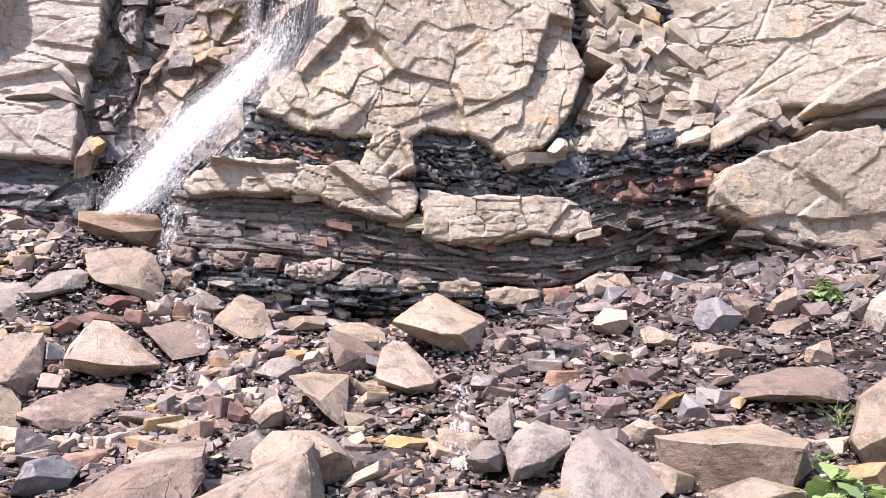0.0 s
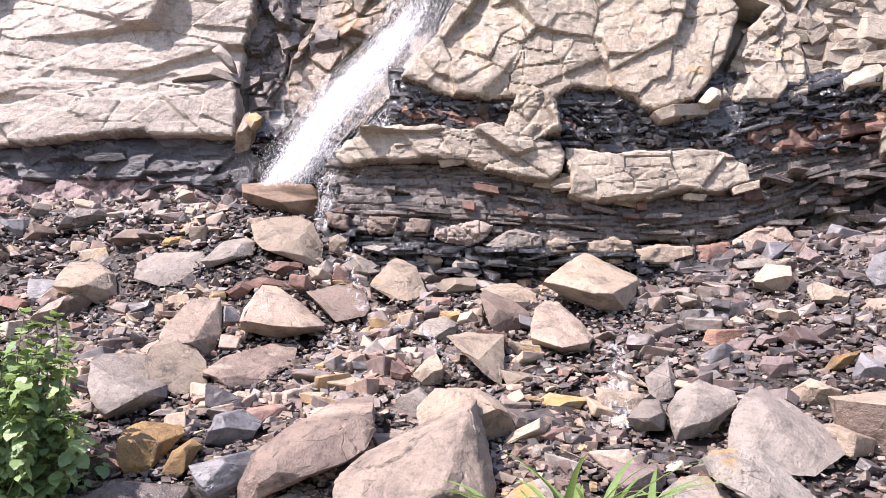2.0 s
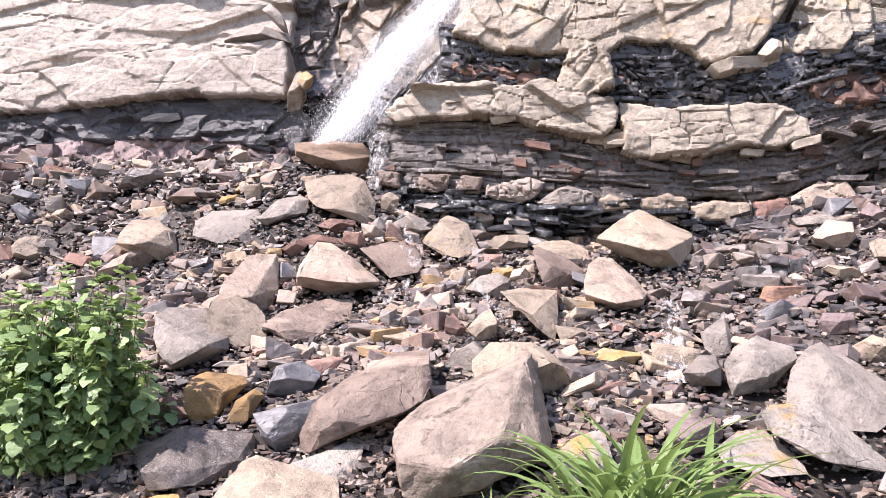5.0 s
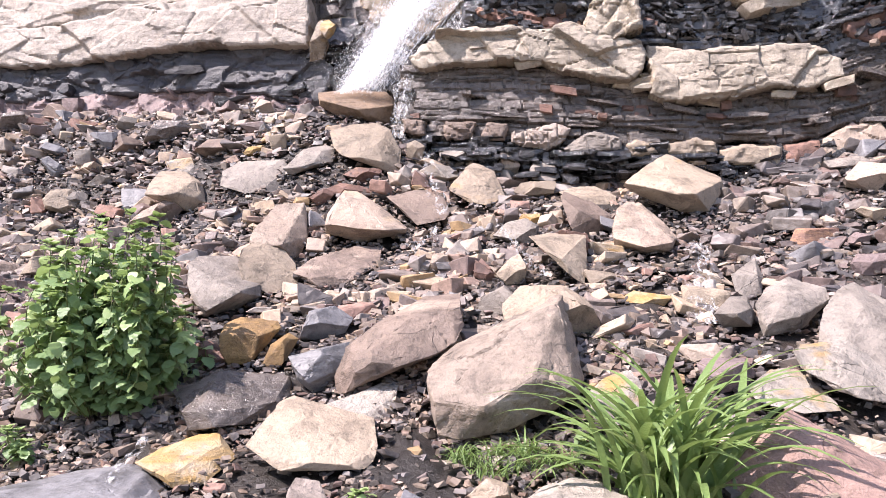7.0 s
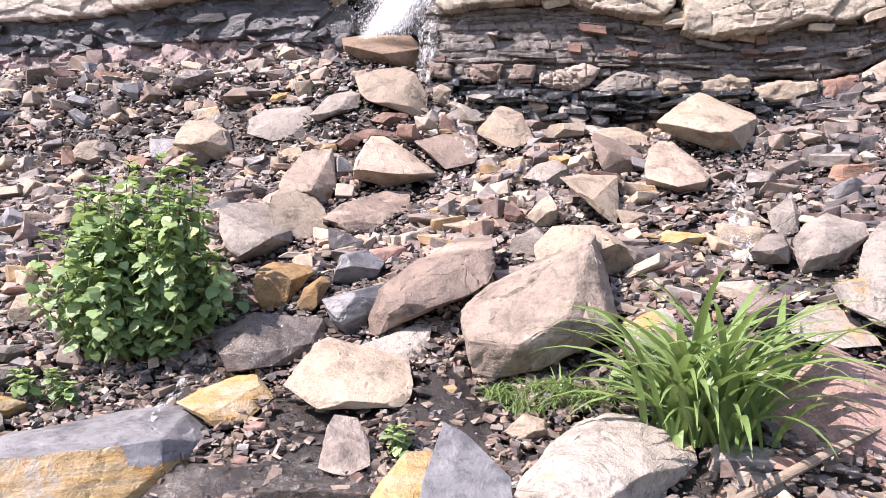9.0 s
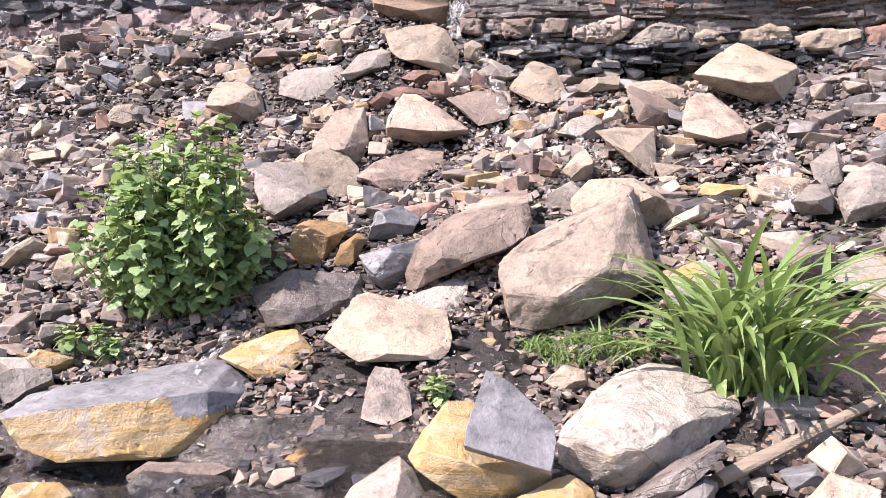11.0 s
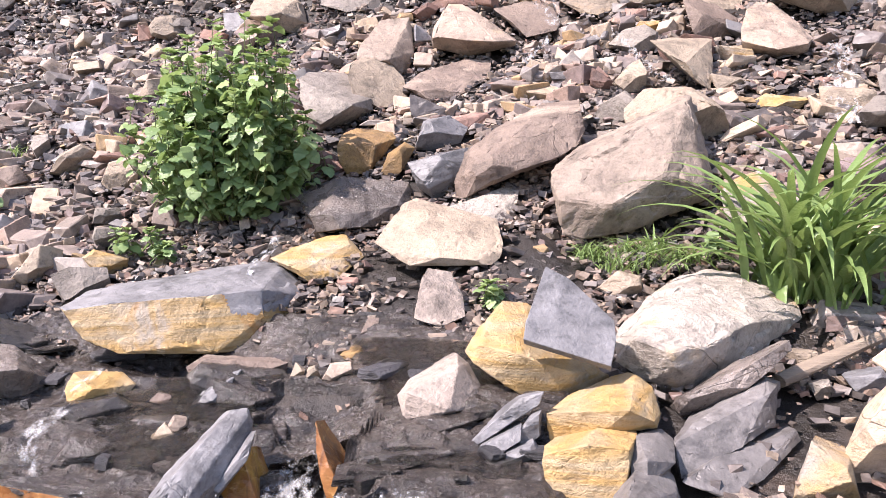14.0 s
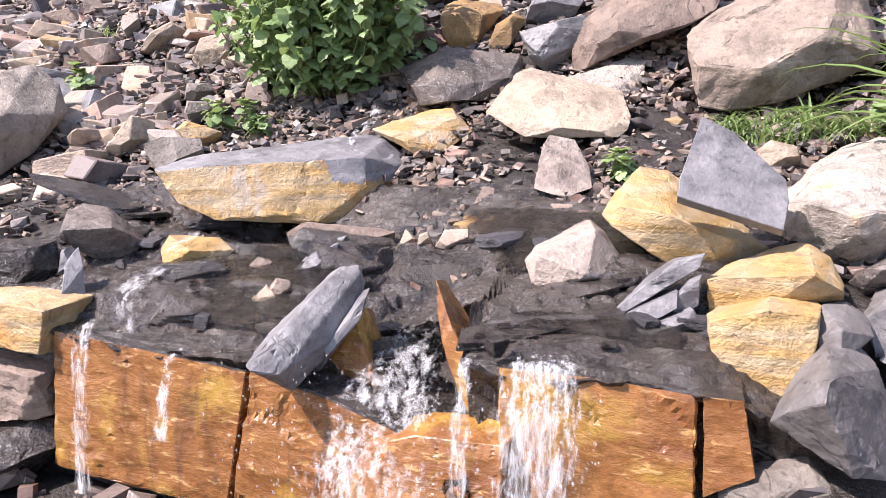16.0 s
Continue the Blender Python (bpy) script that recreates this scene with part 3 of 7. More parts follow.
rock_face("sandstone_ledge", CLIFF, [(-1.11, 3.37), (-1.02, 3.5), (-0.83, 3.55), (-0.55, 3.58), (-0.02, 3.56), (0.14, 3.56), (0.54, 3.43), (0.57, 3.25), (0.48, 3.16), (0.36, 3.14), (0.15, 3.19), (-0.18, 3.32), (-0.42, 3.35), (-0.81, 3.32), (-1.04, 3.29)], 5.33, 15, cliff_lower, 0.3, -0.12, 2.0, 1.0, step=0.011, swell=0.02, worn=0.02, jag=0.035, label="wet grey-buff sandstone ledge")
rock_face("sandstone_block", CLIFF_WET, [(0.14, 3.5), (0.15, 3.67), (0.23, 3.85), (0.35, 3.88), (0.52, 3.74), (0.54, 3.52), (0.34, 3.45)], 5.30, 17, cliff_lower, 0.25, 0.0, 1.0)
rock_face("sandstone_ledge", CLIFF, [(0.57, 3.43), (0.82, 3.4), (1.16, 3.38), (1.68, 3.39), (1.85, 3.29), (1.86, 3.15), (1.63, 3.08), (1.37, 3.09), (1.15, 3.02), (0.82, 3.0), (0.59, 3.06)], 5.33, 19, cliff_lower, 0.3, 0.1, 1.5, 0.7, step=0.011, swell=0.02, worn=0.02, jag=0.03, label="crazed buff sandstone ledge with an ochre end")
rock_face("sandstone_beds", CLIFF_PALE, [(-6.4, 3.62), (-4.45, 3.65), (-3.92, 3.68), (-3.45, 3.72), (-2.83, 3.8), (-2.8, 3.76), (-2.07, 3.74), (-2.06, 4.12), (-2.1, 4.24), (-2.49, 4.23), (-2.74, 4.24), (-2.89, 4.2), (-3.14, 4.2), (-3.61, 4.15), (-3.93, 4.05), (-4.49, 4.01), (-6.4, 3.99)], 6.02, 21, cliff_upper, 0.75, 0.03, 1.5, 0.5, 0.7, label="bright pale sandstone bed over dark shale")
rock_face("sandstone_beds", CLIFF_PALE, [(-6.4, 3.95), (-4.66, 4.0), (-4.08, 4.05), (-3.74, 4.15), (-2.84, 4.22), (-2.12, 4.23), (-2.11, 4.58), (-2.02, 4.9), (-2.0, 6.2), (-6.4, 6.2)], 6.14, 23, cliff_upper, 0.42, 0.06, 2.6, 0.8, 0.5, label="pale thin-bedded sandstone wall")
rock_face("band_stone", BROWN, [(-1.17, 2.95), (-0.98, 2.93), (-0.99, 2.81), (-1.15, 2.83)], 5.37, 300, cliff_lower, 0.13, 0.1, 1.4, 0.5, 0.3, step=0.011, swell=0.03, worn=0.03, jag=0.02)
rock_face("band_stone", BROWN, [(-0.87, 2.92), (-0.62, 2.91), (-0.66, 2.79), (-0.85, 2.78)], 5.38, 301, cliff_lower, 0.13, 0.1, 1.4, 0.5, 0.3, step=0.011, swell=0.03, worn=0.03, jag=0.02)
rock_face("band_stone", BROWN, [(-0.56, 2.90), (-0.39, 2.90), (-0.42, 2.77), (-0.60, 2.76)], 5.39, 302, cliff_lower, 0.13, 0.1, 1.4, 0.5, 0.3, step=0.011, swell=0.03, worn=0.03, jag=0.02)
rock_face("band_stone", PALE, [(-0.37, 2.82), (-0.24, 2.86), (-0.09, 2.88), (0.06, 2.84), (-0.02, 2.73), (-0.13, 2.69), (-0.26, 2.72), (-0.37, 2.75)], 5.37, 303, cliff_lower, 0.13, 0.1, 1.4, 0.5, 0.3, step=0.011, swell=0.03, worn=0.03, jag=0.02)
rock_face("band_stone", GREY, [(-0.03, 2.71), (0.13, 2.80), (0.24, 2.82), (0.41, 2.78), (0.39, 2.68), (0.20, 2.65), (0.02, 2.67)], 5.38, 304, cliff_lower, 0.13, 0.1, 1.4, 0.5, 0.3, step=0.011, swell=0.03, worn=0.03, jag=0.02)
rock_face("band_stone", CREAM, [(0.43, 2.72), (0.49, 2.77), (0.61, 2.74), (0.64, 2.66), (0.51, 2.63), (0.44, 2.64)], 5.39, 305, cliff_lower, 0.13, 0.1, 1.4, 0.5, 0.3, step=0.011, swell=0.03, worn=0.03, jag=0.02)
rock_face("band_stone", CREAM, [(0.69, 2.73), (0.89, 2.76), (1.03, 2.73), (1.04, 2.65), (0.85, 2.63), (0.71, 2.65)], 5.37, 306, cliff_lower, 0.13, 0.1, 1.4, 0.5, 0.3, step=0.011, swell=0.03, worn=0.03, jag=0.02)
rock_face("band_stone", CREAM, [(1.05, 2.68), (1.22, 2.72), (1.47, 2.69), (1.46, 2.55), (1.22, 2.56), (1.06, 2.58)], 5.38, 307, cliff_lower, 0.13, 0.1, 1.4, 0.5, 0.3, step=0.011, swell=0.03, worn=0.03, jag=0.02)
rock_face("band_stone", RED, [(1.48, 2.70), (1.71, 2.75), (1.72, 2.61), (1.62, 2.55), (1.48, 2.56)], 5.39, 308, cliff_lower, 0.13, 0.1, 1.4, 0.5, 0.3, step=0.011, swell=0.03, worn=0.03, jag=0.02)
rock_face("band_stone", PINK, [(1.72, 2.74), (1.91, 2.83), (2.09, 2.87), (2.16, 2.72), (1.97, 2.62), (1.72, 2.61)], 5.37, 309, cliff_lower, 0.13, 0.1, 1.4, 0.5, 0.3, step=0.011, swell=0.03, worn=0.03, jag=0.02)
rock_face("band_stone", PINK, [(0.55, 2.62), (0.74, 2.64), (1.00, 2.62), (0.99, 2.55), (0.70, 2.57)], 5.38, 310, cliff_lower, 0.13, 0.1, 1.4, 0.5, 0.3, step=0.011, swell=0.03, worn=0.03, jag=0.02)
rock_face("ironstone_band", RED, [(1.90, 3.65), (2.07, 3.70), (2.33, 3.62), (2.50, 3.65), (2.95, 3.75), (2.92, 3.61), (2.53, 3.49), (2.40, 3.39), (2.06, 3.41), (1.90, 3.50)], 5.42, 330, cliff_lower, 0.13, 0.25, 1.6, 1.6, 0.3, step=0.011, worn=0.02, label="rusty broken ironstone band under the coal")
rock_face("ironstone_band", RED, [(-0.76, 3.80), (-0.55, 3.77), (-0.26, 3.72), (0.08, 3.64), (0.09, 3.60), (-0.26, 3.60), (-0.47, 3.62), (-0.63, 3.69)], 5.42, 331, cliff_lower, 0.1, -0.2, 1.6, 1.4, 0.3, step=0.011, worn=0.02)
SAG = ((-1.3, 0.06), (-0.4, 0.03), (0.4, -0.03), (1.2, -0.05), (1.7, 0.0), (2.4, 0.2), (3.2, 0.42))
rock_face("shale_beds", SHALE, [(-1.25, 2.75), (0.4, 2.72), (1.6, 2.74), (2.3, 2.95), (3.0, 3.2), (3.0, 3.5), (2.4, 3.5), (1.95, 3.36), (1.7, 3.12), (0.75, 3.06), (0.5, 3.2), (0.0, 3.32), (-1.2, 3.38)], 5.47, 41, cliff_lower, wide=0.26, bed=0.04, sag=SAG, relief=0.4, gap=0.014, deep=0.4, step=0.011, swell=0.0, label="thin-bedded dark shale, wet and rust-stained in places")
rock_face("coal_seam", COAL, [(-0.75, 3.42), (0.5, 3.3), (1.5, 3.26), (2.2, 3.36), (3.1, 3.7), (3.3, 4.2), (2.3, 4.0), (1.0, 4.1), (0.3, 3.95), (-0.75, 4.1)], 5.45, 43, cliff_lower, wide=0.3, bed=0.05, sag=SAG, relief=0.5, gap=0.02, deep=0.4, step=0.014, swell=0.0, label="glistening wet black coal seam under the overhang")
rock_face("lower_seam", COAL, [(-1.2, 2.3), (2.3, 2.3), (2.3, 2.8), (1.5, 2.72), (0.5, 2.74), (-1.2, 2.84)], 5.44, 45, cliff_lower, wide=0.2, bed=0.04, sag=SAG, relief=1.2, deep=0.4, step=0.014, swell=0.0, label="wet black seam at the foot of the cliff")
rock_face("shale_wall", GREY_SHALE, [(-6.4, 3.32), (-4.5, 3.36), (-3.4, 3.40), (-2.6, 3.36), (-1.95, 3.25), (-1.9, 3.6), (-2.1, 3.78), (-2.8, 3.8), (-3.5, 3.76), (-4.5, 3.68), (-6.4, 3.66)], 6.12, 31, cliff_lower, 0.2, 0.08, 1.7, 1.2, 0.4, step=0.016, swell=0.0, label="blue-grey jointed shale under the pale bed")
rock_face("mudstone_wall", PURPLE, [(-6.4, 2.6), (-1.7, 2.6), (-1.75, 3.3), (-2.6, 3.42), (-3.4, 3.45), (-4.5, 3.41), (-6.4, 3.38)], 6.14, 33, cliff_lower, 0.2, 0.05, 0.9, 1.8, 0.4, step=0.016, swell=0.0, label="purplish jointed mudstone at the cliff foot")
# the gully's shade is put into the colour by using dark shale
rock_face("gully_wall", SHALE, [(-2.16, 4.0), (-2.15, 4.42), (-2.12, 4.74), (-2.06, 6.2), (-1.7, 6.2), (-1.73, 4.62), (-1.77, 4.35), (-1.89, 4.15), (-1.98, 3.9)], 6.3, 25, cliff_upper, 0.4, 0.0, 0.6, 1.5, 0.6, label="dark shaded wall of the gully beside the fall")
rock_face("sandstone_mass", CLIFF_DARK, [(-1.74, 4.34), (-1.65, 4.72), (-1.53, 4.88), (-1.4, 6.2), (0.5, 6.2), (-0.1, 4.9), (-0.5, 4.4), (-0.9, 4.1), (-1.35, 3.7), (-1.6, 3.6), (-1.7, 4.02)], 6.3, 27, cliff_upper, 0.5, 0.3, 1.0, 1.0, 0.5, label="wet buff sandstone behind the waterfall")
# the large stones one by one: outline, and the edges that stand out of it
crag("ochre_slab", YELLOW, (-1.77, 2.40, 0.71), (0.85, 0.45, 0.25), 32, [(.00, .68, .30), (.13, .78, .00), (.42, .79, -.35), (.66, .93, -.45), (.79, 1.00, -.39), (.87, .99, -.31), (.97, .52, -.02), (1.00, .26, -.02), (.86, .04, .20), (.71, .00, .50), (.63, .01, .54), (.40, .16, .54), (.20, .11, .50), (.08, .30, .44)], [(.02, .66, .36), (.23, .74, .40), (.52, .77, .42), (.72, .79, .38), (.73, .41, .45)], top=SLATE, patch=(.55, .5), bed=.9, chips=1, crown=.9, label="large bedded sandstone slab, ochre front, slate-grey top, over the wet ledge")
crag("boulder", BROWN, (-0.78, 3.31, 1.18), (0.55, 0.50, 0.45), 8, [(.01, .00, .15), (.00, .16, .15), (.07, .43, .05), (.27, .62, -.05), (.54, .77, -.25), (.68, .95, -.60), (1.00, 1.00, -.70), (1.00, .64, -.10), (.92, .48, .10), (.77, .38, .20), (.51, .28, .32), (.30, .17, .35), (.10, .02, .30)], [(.30, .57, .12), (.56, .71, .02), (.97, .82, -.12), (.22, .32, .40)], bed=.7)
crag("boulder", TAN, (-0.31, 3.15, 1.04), (0.63, 0.60, 0.57), -0, [(.00, .41, .25), (.02, .49, .10), (.15, .61, -.12), (.51, .78, -.35), (.82, .99, -.50), (.86, 1.00, -.55), (.93, .77, -.50), (1.00, .39, -.18), (.94, .26, -.02), (.78, .17, .10), (.48, .05, .30), (.21, .00, .35), (.08, .02, .35)], [(.07, .27, .42), (.20, .53, .12), (.52, .70, .02), (.82, .93, -.22), (.88, .59, -.06), (.91, .34, .12), (.67, .43, .30), (.38, .23, .45)], bed=.5, chips=0, rough=1.3)
crag("stone_slab", WHITE, (-0.90, 3.12, 1.07), (0.29, 0.25, 0.16), 11, [(.00, .52, .30), (.21, .63, -.06), (.78, 1.00, -.32), (1.00, .92, -.20), (.88, .00, .35), (.69, .18, .45), (.22, .26, .50)])
crag("boulder", CREAM, (-1.02, 2.82, 0.96), (0.48, 0.32, 0.23), 14, [(.00, .34, .20), (.21, .90, -.50), (.32, 1.00, -.60), (.44, .84, -.50), (.60, .63, -.40), (.98, .65, -.42), (1.00, .30, .10), (.98, .08, .40), (.90, .00, .45), (.27, .00, .45), (.23, .14, .40)], [(.52, .12, .55), (.42, .59, .05), (.70, .49, .10)], chips=2)
crag("flat_stone", YELLOW, (-1.48, 2.77, 0.88), (0.35, 0.40, 0.17), 23, [(.00, .58, .20), (.21, .73, -.20), (.59, .93, -.32), (.81, 1.00, -.26), (.84, .81, -.06), (1.00, .52, -.04), (.57, .05, .50), (.48, .00, .50), (.31, .36, .45)])
crag("boulder", RUST, (-1.50, 3.42, 1.28), (0.28, 0.25, 0.22), 19, [(.00, .60, .10), (.07, .84, -.20), (.31, 1.00, -.50), (.94, .92, -.50), (1.00, .77, -.30), (.58, .26, .30), (.50, .01, .30), (.16, .00, .30), (.03, .30, .25)], [(.33, .68, .35), (.66, .61, .30)])
crag("stone", RUST, (-1.34, 3.37, 1.27), (0.16, 0.16, 0.16), 17, [(.00, .08, .10), (.22, .66, -.10), (.71, 1.00, -.40), (1.00, .82, -.30), (.61, .16, .30), (.45, .00, .20)], [(.62, .81, .30)])
crag("boulder", GREY, (-1.79, 3.79, 1.49), (0.38, 0.45, 0.35), 21, [(.00, .81, -.20), (.12, .97, -.60), (.64, 1.00, -.80), (1.00, .57, -.32), (1.00, .33, -.02), (.69, .14, -.02), (.27, .00, .10), (.17, .18, .25), (.04, .45, .10)], [(.98, .52, -.10), (.68, .37, .35), (.30, .12, .40)], chips=2)
crag("stone_slab", CREAM, (-1.64, 4.02, 1.62), (0.32, 0.30, 0.31), 20, [(.00, .49, .30), (.05, .79, -.10), (.22, .96, -.50), (.66, 1.00, -.70), (.96, .58, -.30), (1.00, .05, .20), (.49, .00, .50), (.09, .22, .45)], chips=2)
crag("stone_slab", PINK, (-1.68, 4.30, 1.81), (0.33, 0.32, 0.40), 19, [(.00, .25, .35), (.05, .47, .10), (.43, .93, -.60), (.95, 1.00, -.80), (.99, .82, -.70), (1.00, .39, -.20), (.86, .05, -.02), (.70, .00, .00), (.54, .21, .45)], [(.90, .87, -.55), (.76, .50, -.05), (.54, .24, .45)], chips=1)
crag("boulder", PINK, (-1.20, 4.47, 1.94), (0.50, 0.45, 0.37), 13, [(.00, .26, .20), (.02, .49, -.10), (.20, 1.00, -.70), (.38, .99, -.75), (.66, .73, -.60), (1.00, .30, -.15), (.98, .18, -.03), (.73, .08, .00), (.43, .00, .05), (.23, .06, .05), (.01, .15, .05)], [(.04, .26, .35), (.39, .18, .45), (.71, .17, .40), (.96, .24, .10)], chips=1)
crag("flat_stone", BROWN, (-0.94, 4.76, 2.06), (0.41, 0.34, 0.29), 9, [(.00, .74, -.20), (.49, 1.00, -.66), (.86, 1.00, -.72), (.95, .69, -.38), (1.00, .38, -.02), (.92, .17, .30), (.49, .00, .50), (.28, .36, .30)], chips=1)
crag("flat_stone", UMBER, (-1.56, 5.61, 2.96), (0.60, 0.40, 0.35), 14, [(.00, .83, -.50), (.38, .99, -.70), (.90, 1.00, -.70), (1.00, .70, -.40), (1.00, .22, -.10), (.92, .02, .05), (.67, .00, .20), (.25, .14, .15), (.05, .36, .05)], [(.06, .41, .30), (.56, .16, .50), (.97, .40, .20)], chips=1, label="flat brown sandstone stone at the foot of the waterfall")
crag("boulder", CREAM, (-1.38, 5.16, 2.49), (0.51, 0.35, 0.42), 13, [(.00, .75, -.20), (.32, .97, -.60), (.63, 1.00, -.60), (.83, .87, -.40), (1.00, .42, .00), (.97, .05, .20), (.82, .00, .30), (.74, .15, .40), (.41, .21, .45), (.19, .24, .40), (.07, .40, .20)], [(.70, .51, .20)], chips=2)
crag("boulder", GREY, (-1.74, 5.04, 2.45), (0.35, 0.28, 0.26), 17, [(.00, .15, .25), (.39, .79, -.20), (.83, 1.00, -.40), (1.00, .87, -.22), (.97, .45, -.04), (.18, .00, .15)], [(.74, .73, .00), (.54, .25, .35)], chips=1)
crag("boulder", GREY, (-2.09, 5.00, 2.31), (0.49, 0.35, 0.28), 21, [(.00, .20, .20), (.03, .65, -.20), (.25, .97, -.50), (.87, 1.00, -.10), (1.00, .63, -.02), (.87, .20, .30), (.35, .00, .40)], chips=3)
crag("boulder", CREAM, (-2.58, 4.82, 2.19), (0.39, 0.35, 0.32), 26, [(.00, .31, .10), (.06, .58, -.10), (.22, .94, -.60), (.65, 1.00, -.70), (.94, .71, -.40), (1.00, .22, -.02), (.75, .00, -.03), (.48, .06, .00), (.34, .22, .20)], [(.81, .66, -.05), (.60, .39, .30), (.32, .26, .40)], chips=1)
crag("boulder", BROWN, (-2.54, 5.31, 2.66), (0.28, 0.30, 0.16), 24, [(.00, .19, .20), (.34, .92, -.30), (.84, 1.00, -.16), (1.00, .58, -.02), (.96, .11, -.02), (.28, .00, .00)], [(.07, .24, .35), (.70, .32, .40), (.96, .46, .00)], chips=1)
crag("stone_slab", BROWN, (-1.28, 4.14, 1.63), (0.50, 0.35, 0.29), 15, [(.00, .37, .20), (.19, .67, -.10), (.70, 1.00, -.50), (1.00, .96, -.48), (.95, .57, -.02), (.57, .15, .40), (.39, .00, .45), (.21, .24, .45)], bed=.8, chips=2)
crag("boulder", CREAM, (-0.59, 5.07, 2.24), (0.38, 0.32, 0.34), 4, [(.00, .31, .30), (.29, .84, -.30), (.44, 1.00, -.60), (.80, .82, -.50), (1.00, .22, .00), (.69, .00, .30), (.35, .04, .40)], [(.64, .43, .10)], chips=2)
crag("boulder", BROWN, (0.10, 4.65, 1.99), (0.31, 0.30, 0.29), -4, [(.00, .85, .20), (.07, 1.00, -.10), (.61, .81, -.40), (1.00, .52, -.40), (.96, .27, -.10), (.66, .02, -.02), (.39, .00, .20), (.21, .16, .40)], [(.68, .48, .05), (.45, .45, .35)], chips=1)
crag("stone_slab", CREAM, (0.13, 5.03, 2.22), (0.37, 0.28, 0.17), -4, [(.00, .61, .20), (.24, .97, -.40), (.64, 1.00, -.52), (1.00, .51, -.12), (.99, .26, .00), (.72, .00, .20), (.15, .39, .40)], chips=1)
crag("boulder", PINK, (0.41, 4.42, 1.87), (0.35, 0.32, 0.34), -8, [(.00, .47, .10), (.06, .79, -.20), (.19, 1.00, -.60), (.42, .96, -.60), (.78, .61, -.40), (1.00, .31, -.20), (.92, .06, -.02), (.50, .00, .10), (.02, .16, .10)], [(.02, .26, .35), (.51, .08, .50), (.92, .18, .20)], bed=.4, chips=1)
crag("stone_slab", CREAM, (-0.08, 4.11, 1.68), (0.31, 0.30, 0.30), -1, [(.00, .87, .00), (.30, 1.00, -.60), (1.00, .98, -.70), (.98, .37, -.10), (.93, .00, .30), (.77, .09, .40), (.54, .43, .45), (.17, .67, .30)], chips=1)
crag("boulder", CREAM, (0.66, 4.92, 2.17), (0.62, 0.50, 0.46), -10, [(.00, .36, .20), (.22, .72, -.20), (.36, .90, -.50), (.44, 1.00, -.70), (.62, .78, -.60), (.98, .59, -.60), (1.00, .45, -.50), (.84, .02, -.04), (.60, .00, .10), (.28, .18, .10)], [(.03, .39, .35), (.50, .25, .50), (.70, .19, .40), (.97, .49, -.35)], chips=2)
crag("stone", GREY, (-0.14, 5.36, 2.45), (0.22, 0.20, 0.18), -1, [(.00, .52, .10), (.19, .95, -.40), (.74, 1.00, -.60), (1.00, .23, .00), (.73, .00, .30), (.11, .10, .30)])
crag("stone", GREY, (0.85, 3.99, 1.61), (0.15, 0.20, 0.22), -15, [(.00, .56, .20), (.75, 1.00, -.60), (1.00, .51, -.30), (.93, .11, .10), (.54, .00, .40), (.13, .10, .40)], [(.81, .55, .10)])
crag("boulder", GREY, (0.70, 3.65, 1.47), (0.18, 0.26, 0.15), -14, [(.00, .40, .20), (.39, 1.00, -.50), (.80, 1.00, -.60), (1.00, .46, -.30), (.91, .06, -.02), (.24, .00, .05)], [(.06, .44, .35), (.52, .41, .45), (.89, .60, .05)], chips=1)
crag("boulder", GREY, (0.96, 3.66, 1.43), (0.32, 0.32, 0.29), -17, [(.00, .51, .10), (.14, .80, -.30), (.45, 1.00, -.60), (.95, .81, -.60), (1.00, .61, -.40), (.62, .15, .00), (.51, .11, .10), (.11, .00, .30), (.04, .25, .25)], [(.41, .64, .20), (.19, .21, .45), (.59, .34, .25)], chips=2)
crag("boulder", GREY, (1.25, 3.49, 1.31), (0.48, 0.50, 0.38), -20, [(.00, .26, .30), (.07, .65, .00), (.23, .95, -.35), (.34, 1.00, -.50), (.98, .43, -.38), (1.00, .22, -.12), (.72, .00, .20), (.13, .04, .45)], [(.39, .68, .00)], chips=2)
crag("boulder", WHITE, (1.04, 3.20, 1.18), (0.44, 0.35, 0.25), -20, [(.00, .82, .20), (.05, .94, -.30), (.46, 1.00, -.60), (.73, .59, -.50), (1.00, .18, -.26), (1.00, .00, .00), (.57, .14, .30), (.35, .25, .40), (.06, .56, .35)], [(.41, .63, .15)], rough=1.6)
crag("stone_block", PURPLE, (0.57, 3.26, 1.21), (0.23, 0.26, 0.14), -13, [(.00, .84, .10), (.10, .97, -.40), (.83, 1.00, -.60), (1.00, .59, -.30), (.81, .19, -.02), (.43, .00, .10), (.11, .34, .20)], [(.24, .47, .40), (.82, .93, .05), (.44, .61, .35)], chips=1)
crag("stone_slab", WHITE, (0.80, 3.17, 1.16), (0.33, 0.30, 0.15), -17, [(.00, .58, .20), (.24, .98, -.40), (.56, 1.00, -.60), (.97, .21, -.04), (1.00, .06, .10), (.60, .00, .40), (.10, .23, .40)], chips=1)
crag("boulder", WHITE, (0.12, 3.10, 1.10), (0.23, 0.25, 0.20), -6, [(.00, .59, .10), (.24, .83, -.30), (.67, 1.00, -.60), (.86, .84, -.40), (1.00, .36, .10), (.74, .00, .40), (.12, .08, .40)], [(.66, .66, .10)], chips=2)
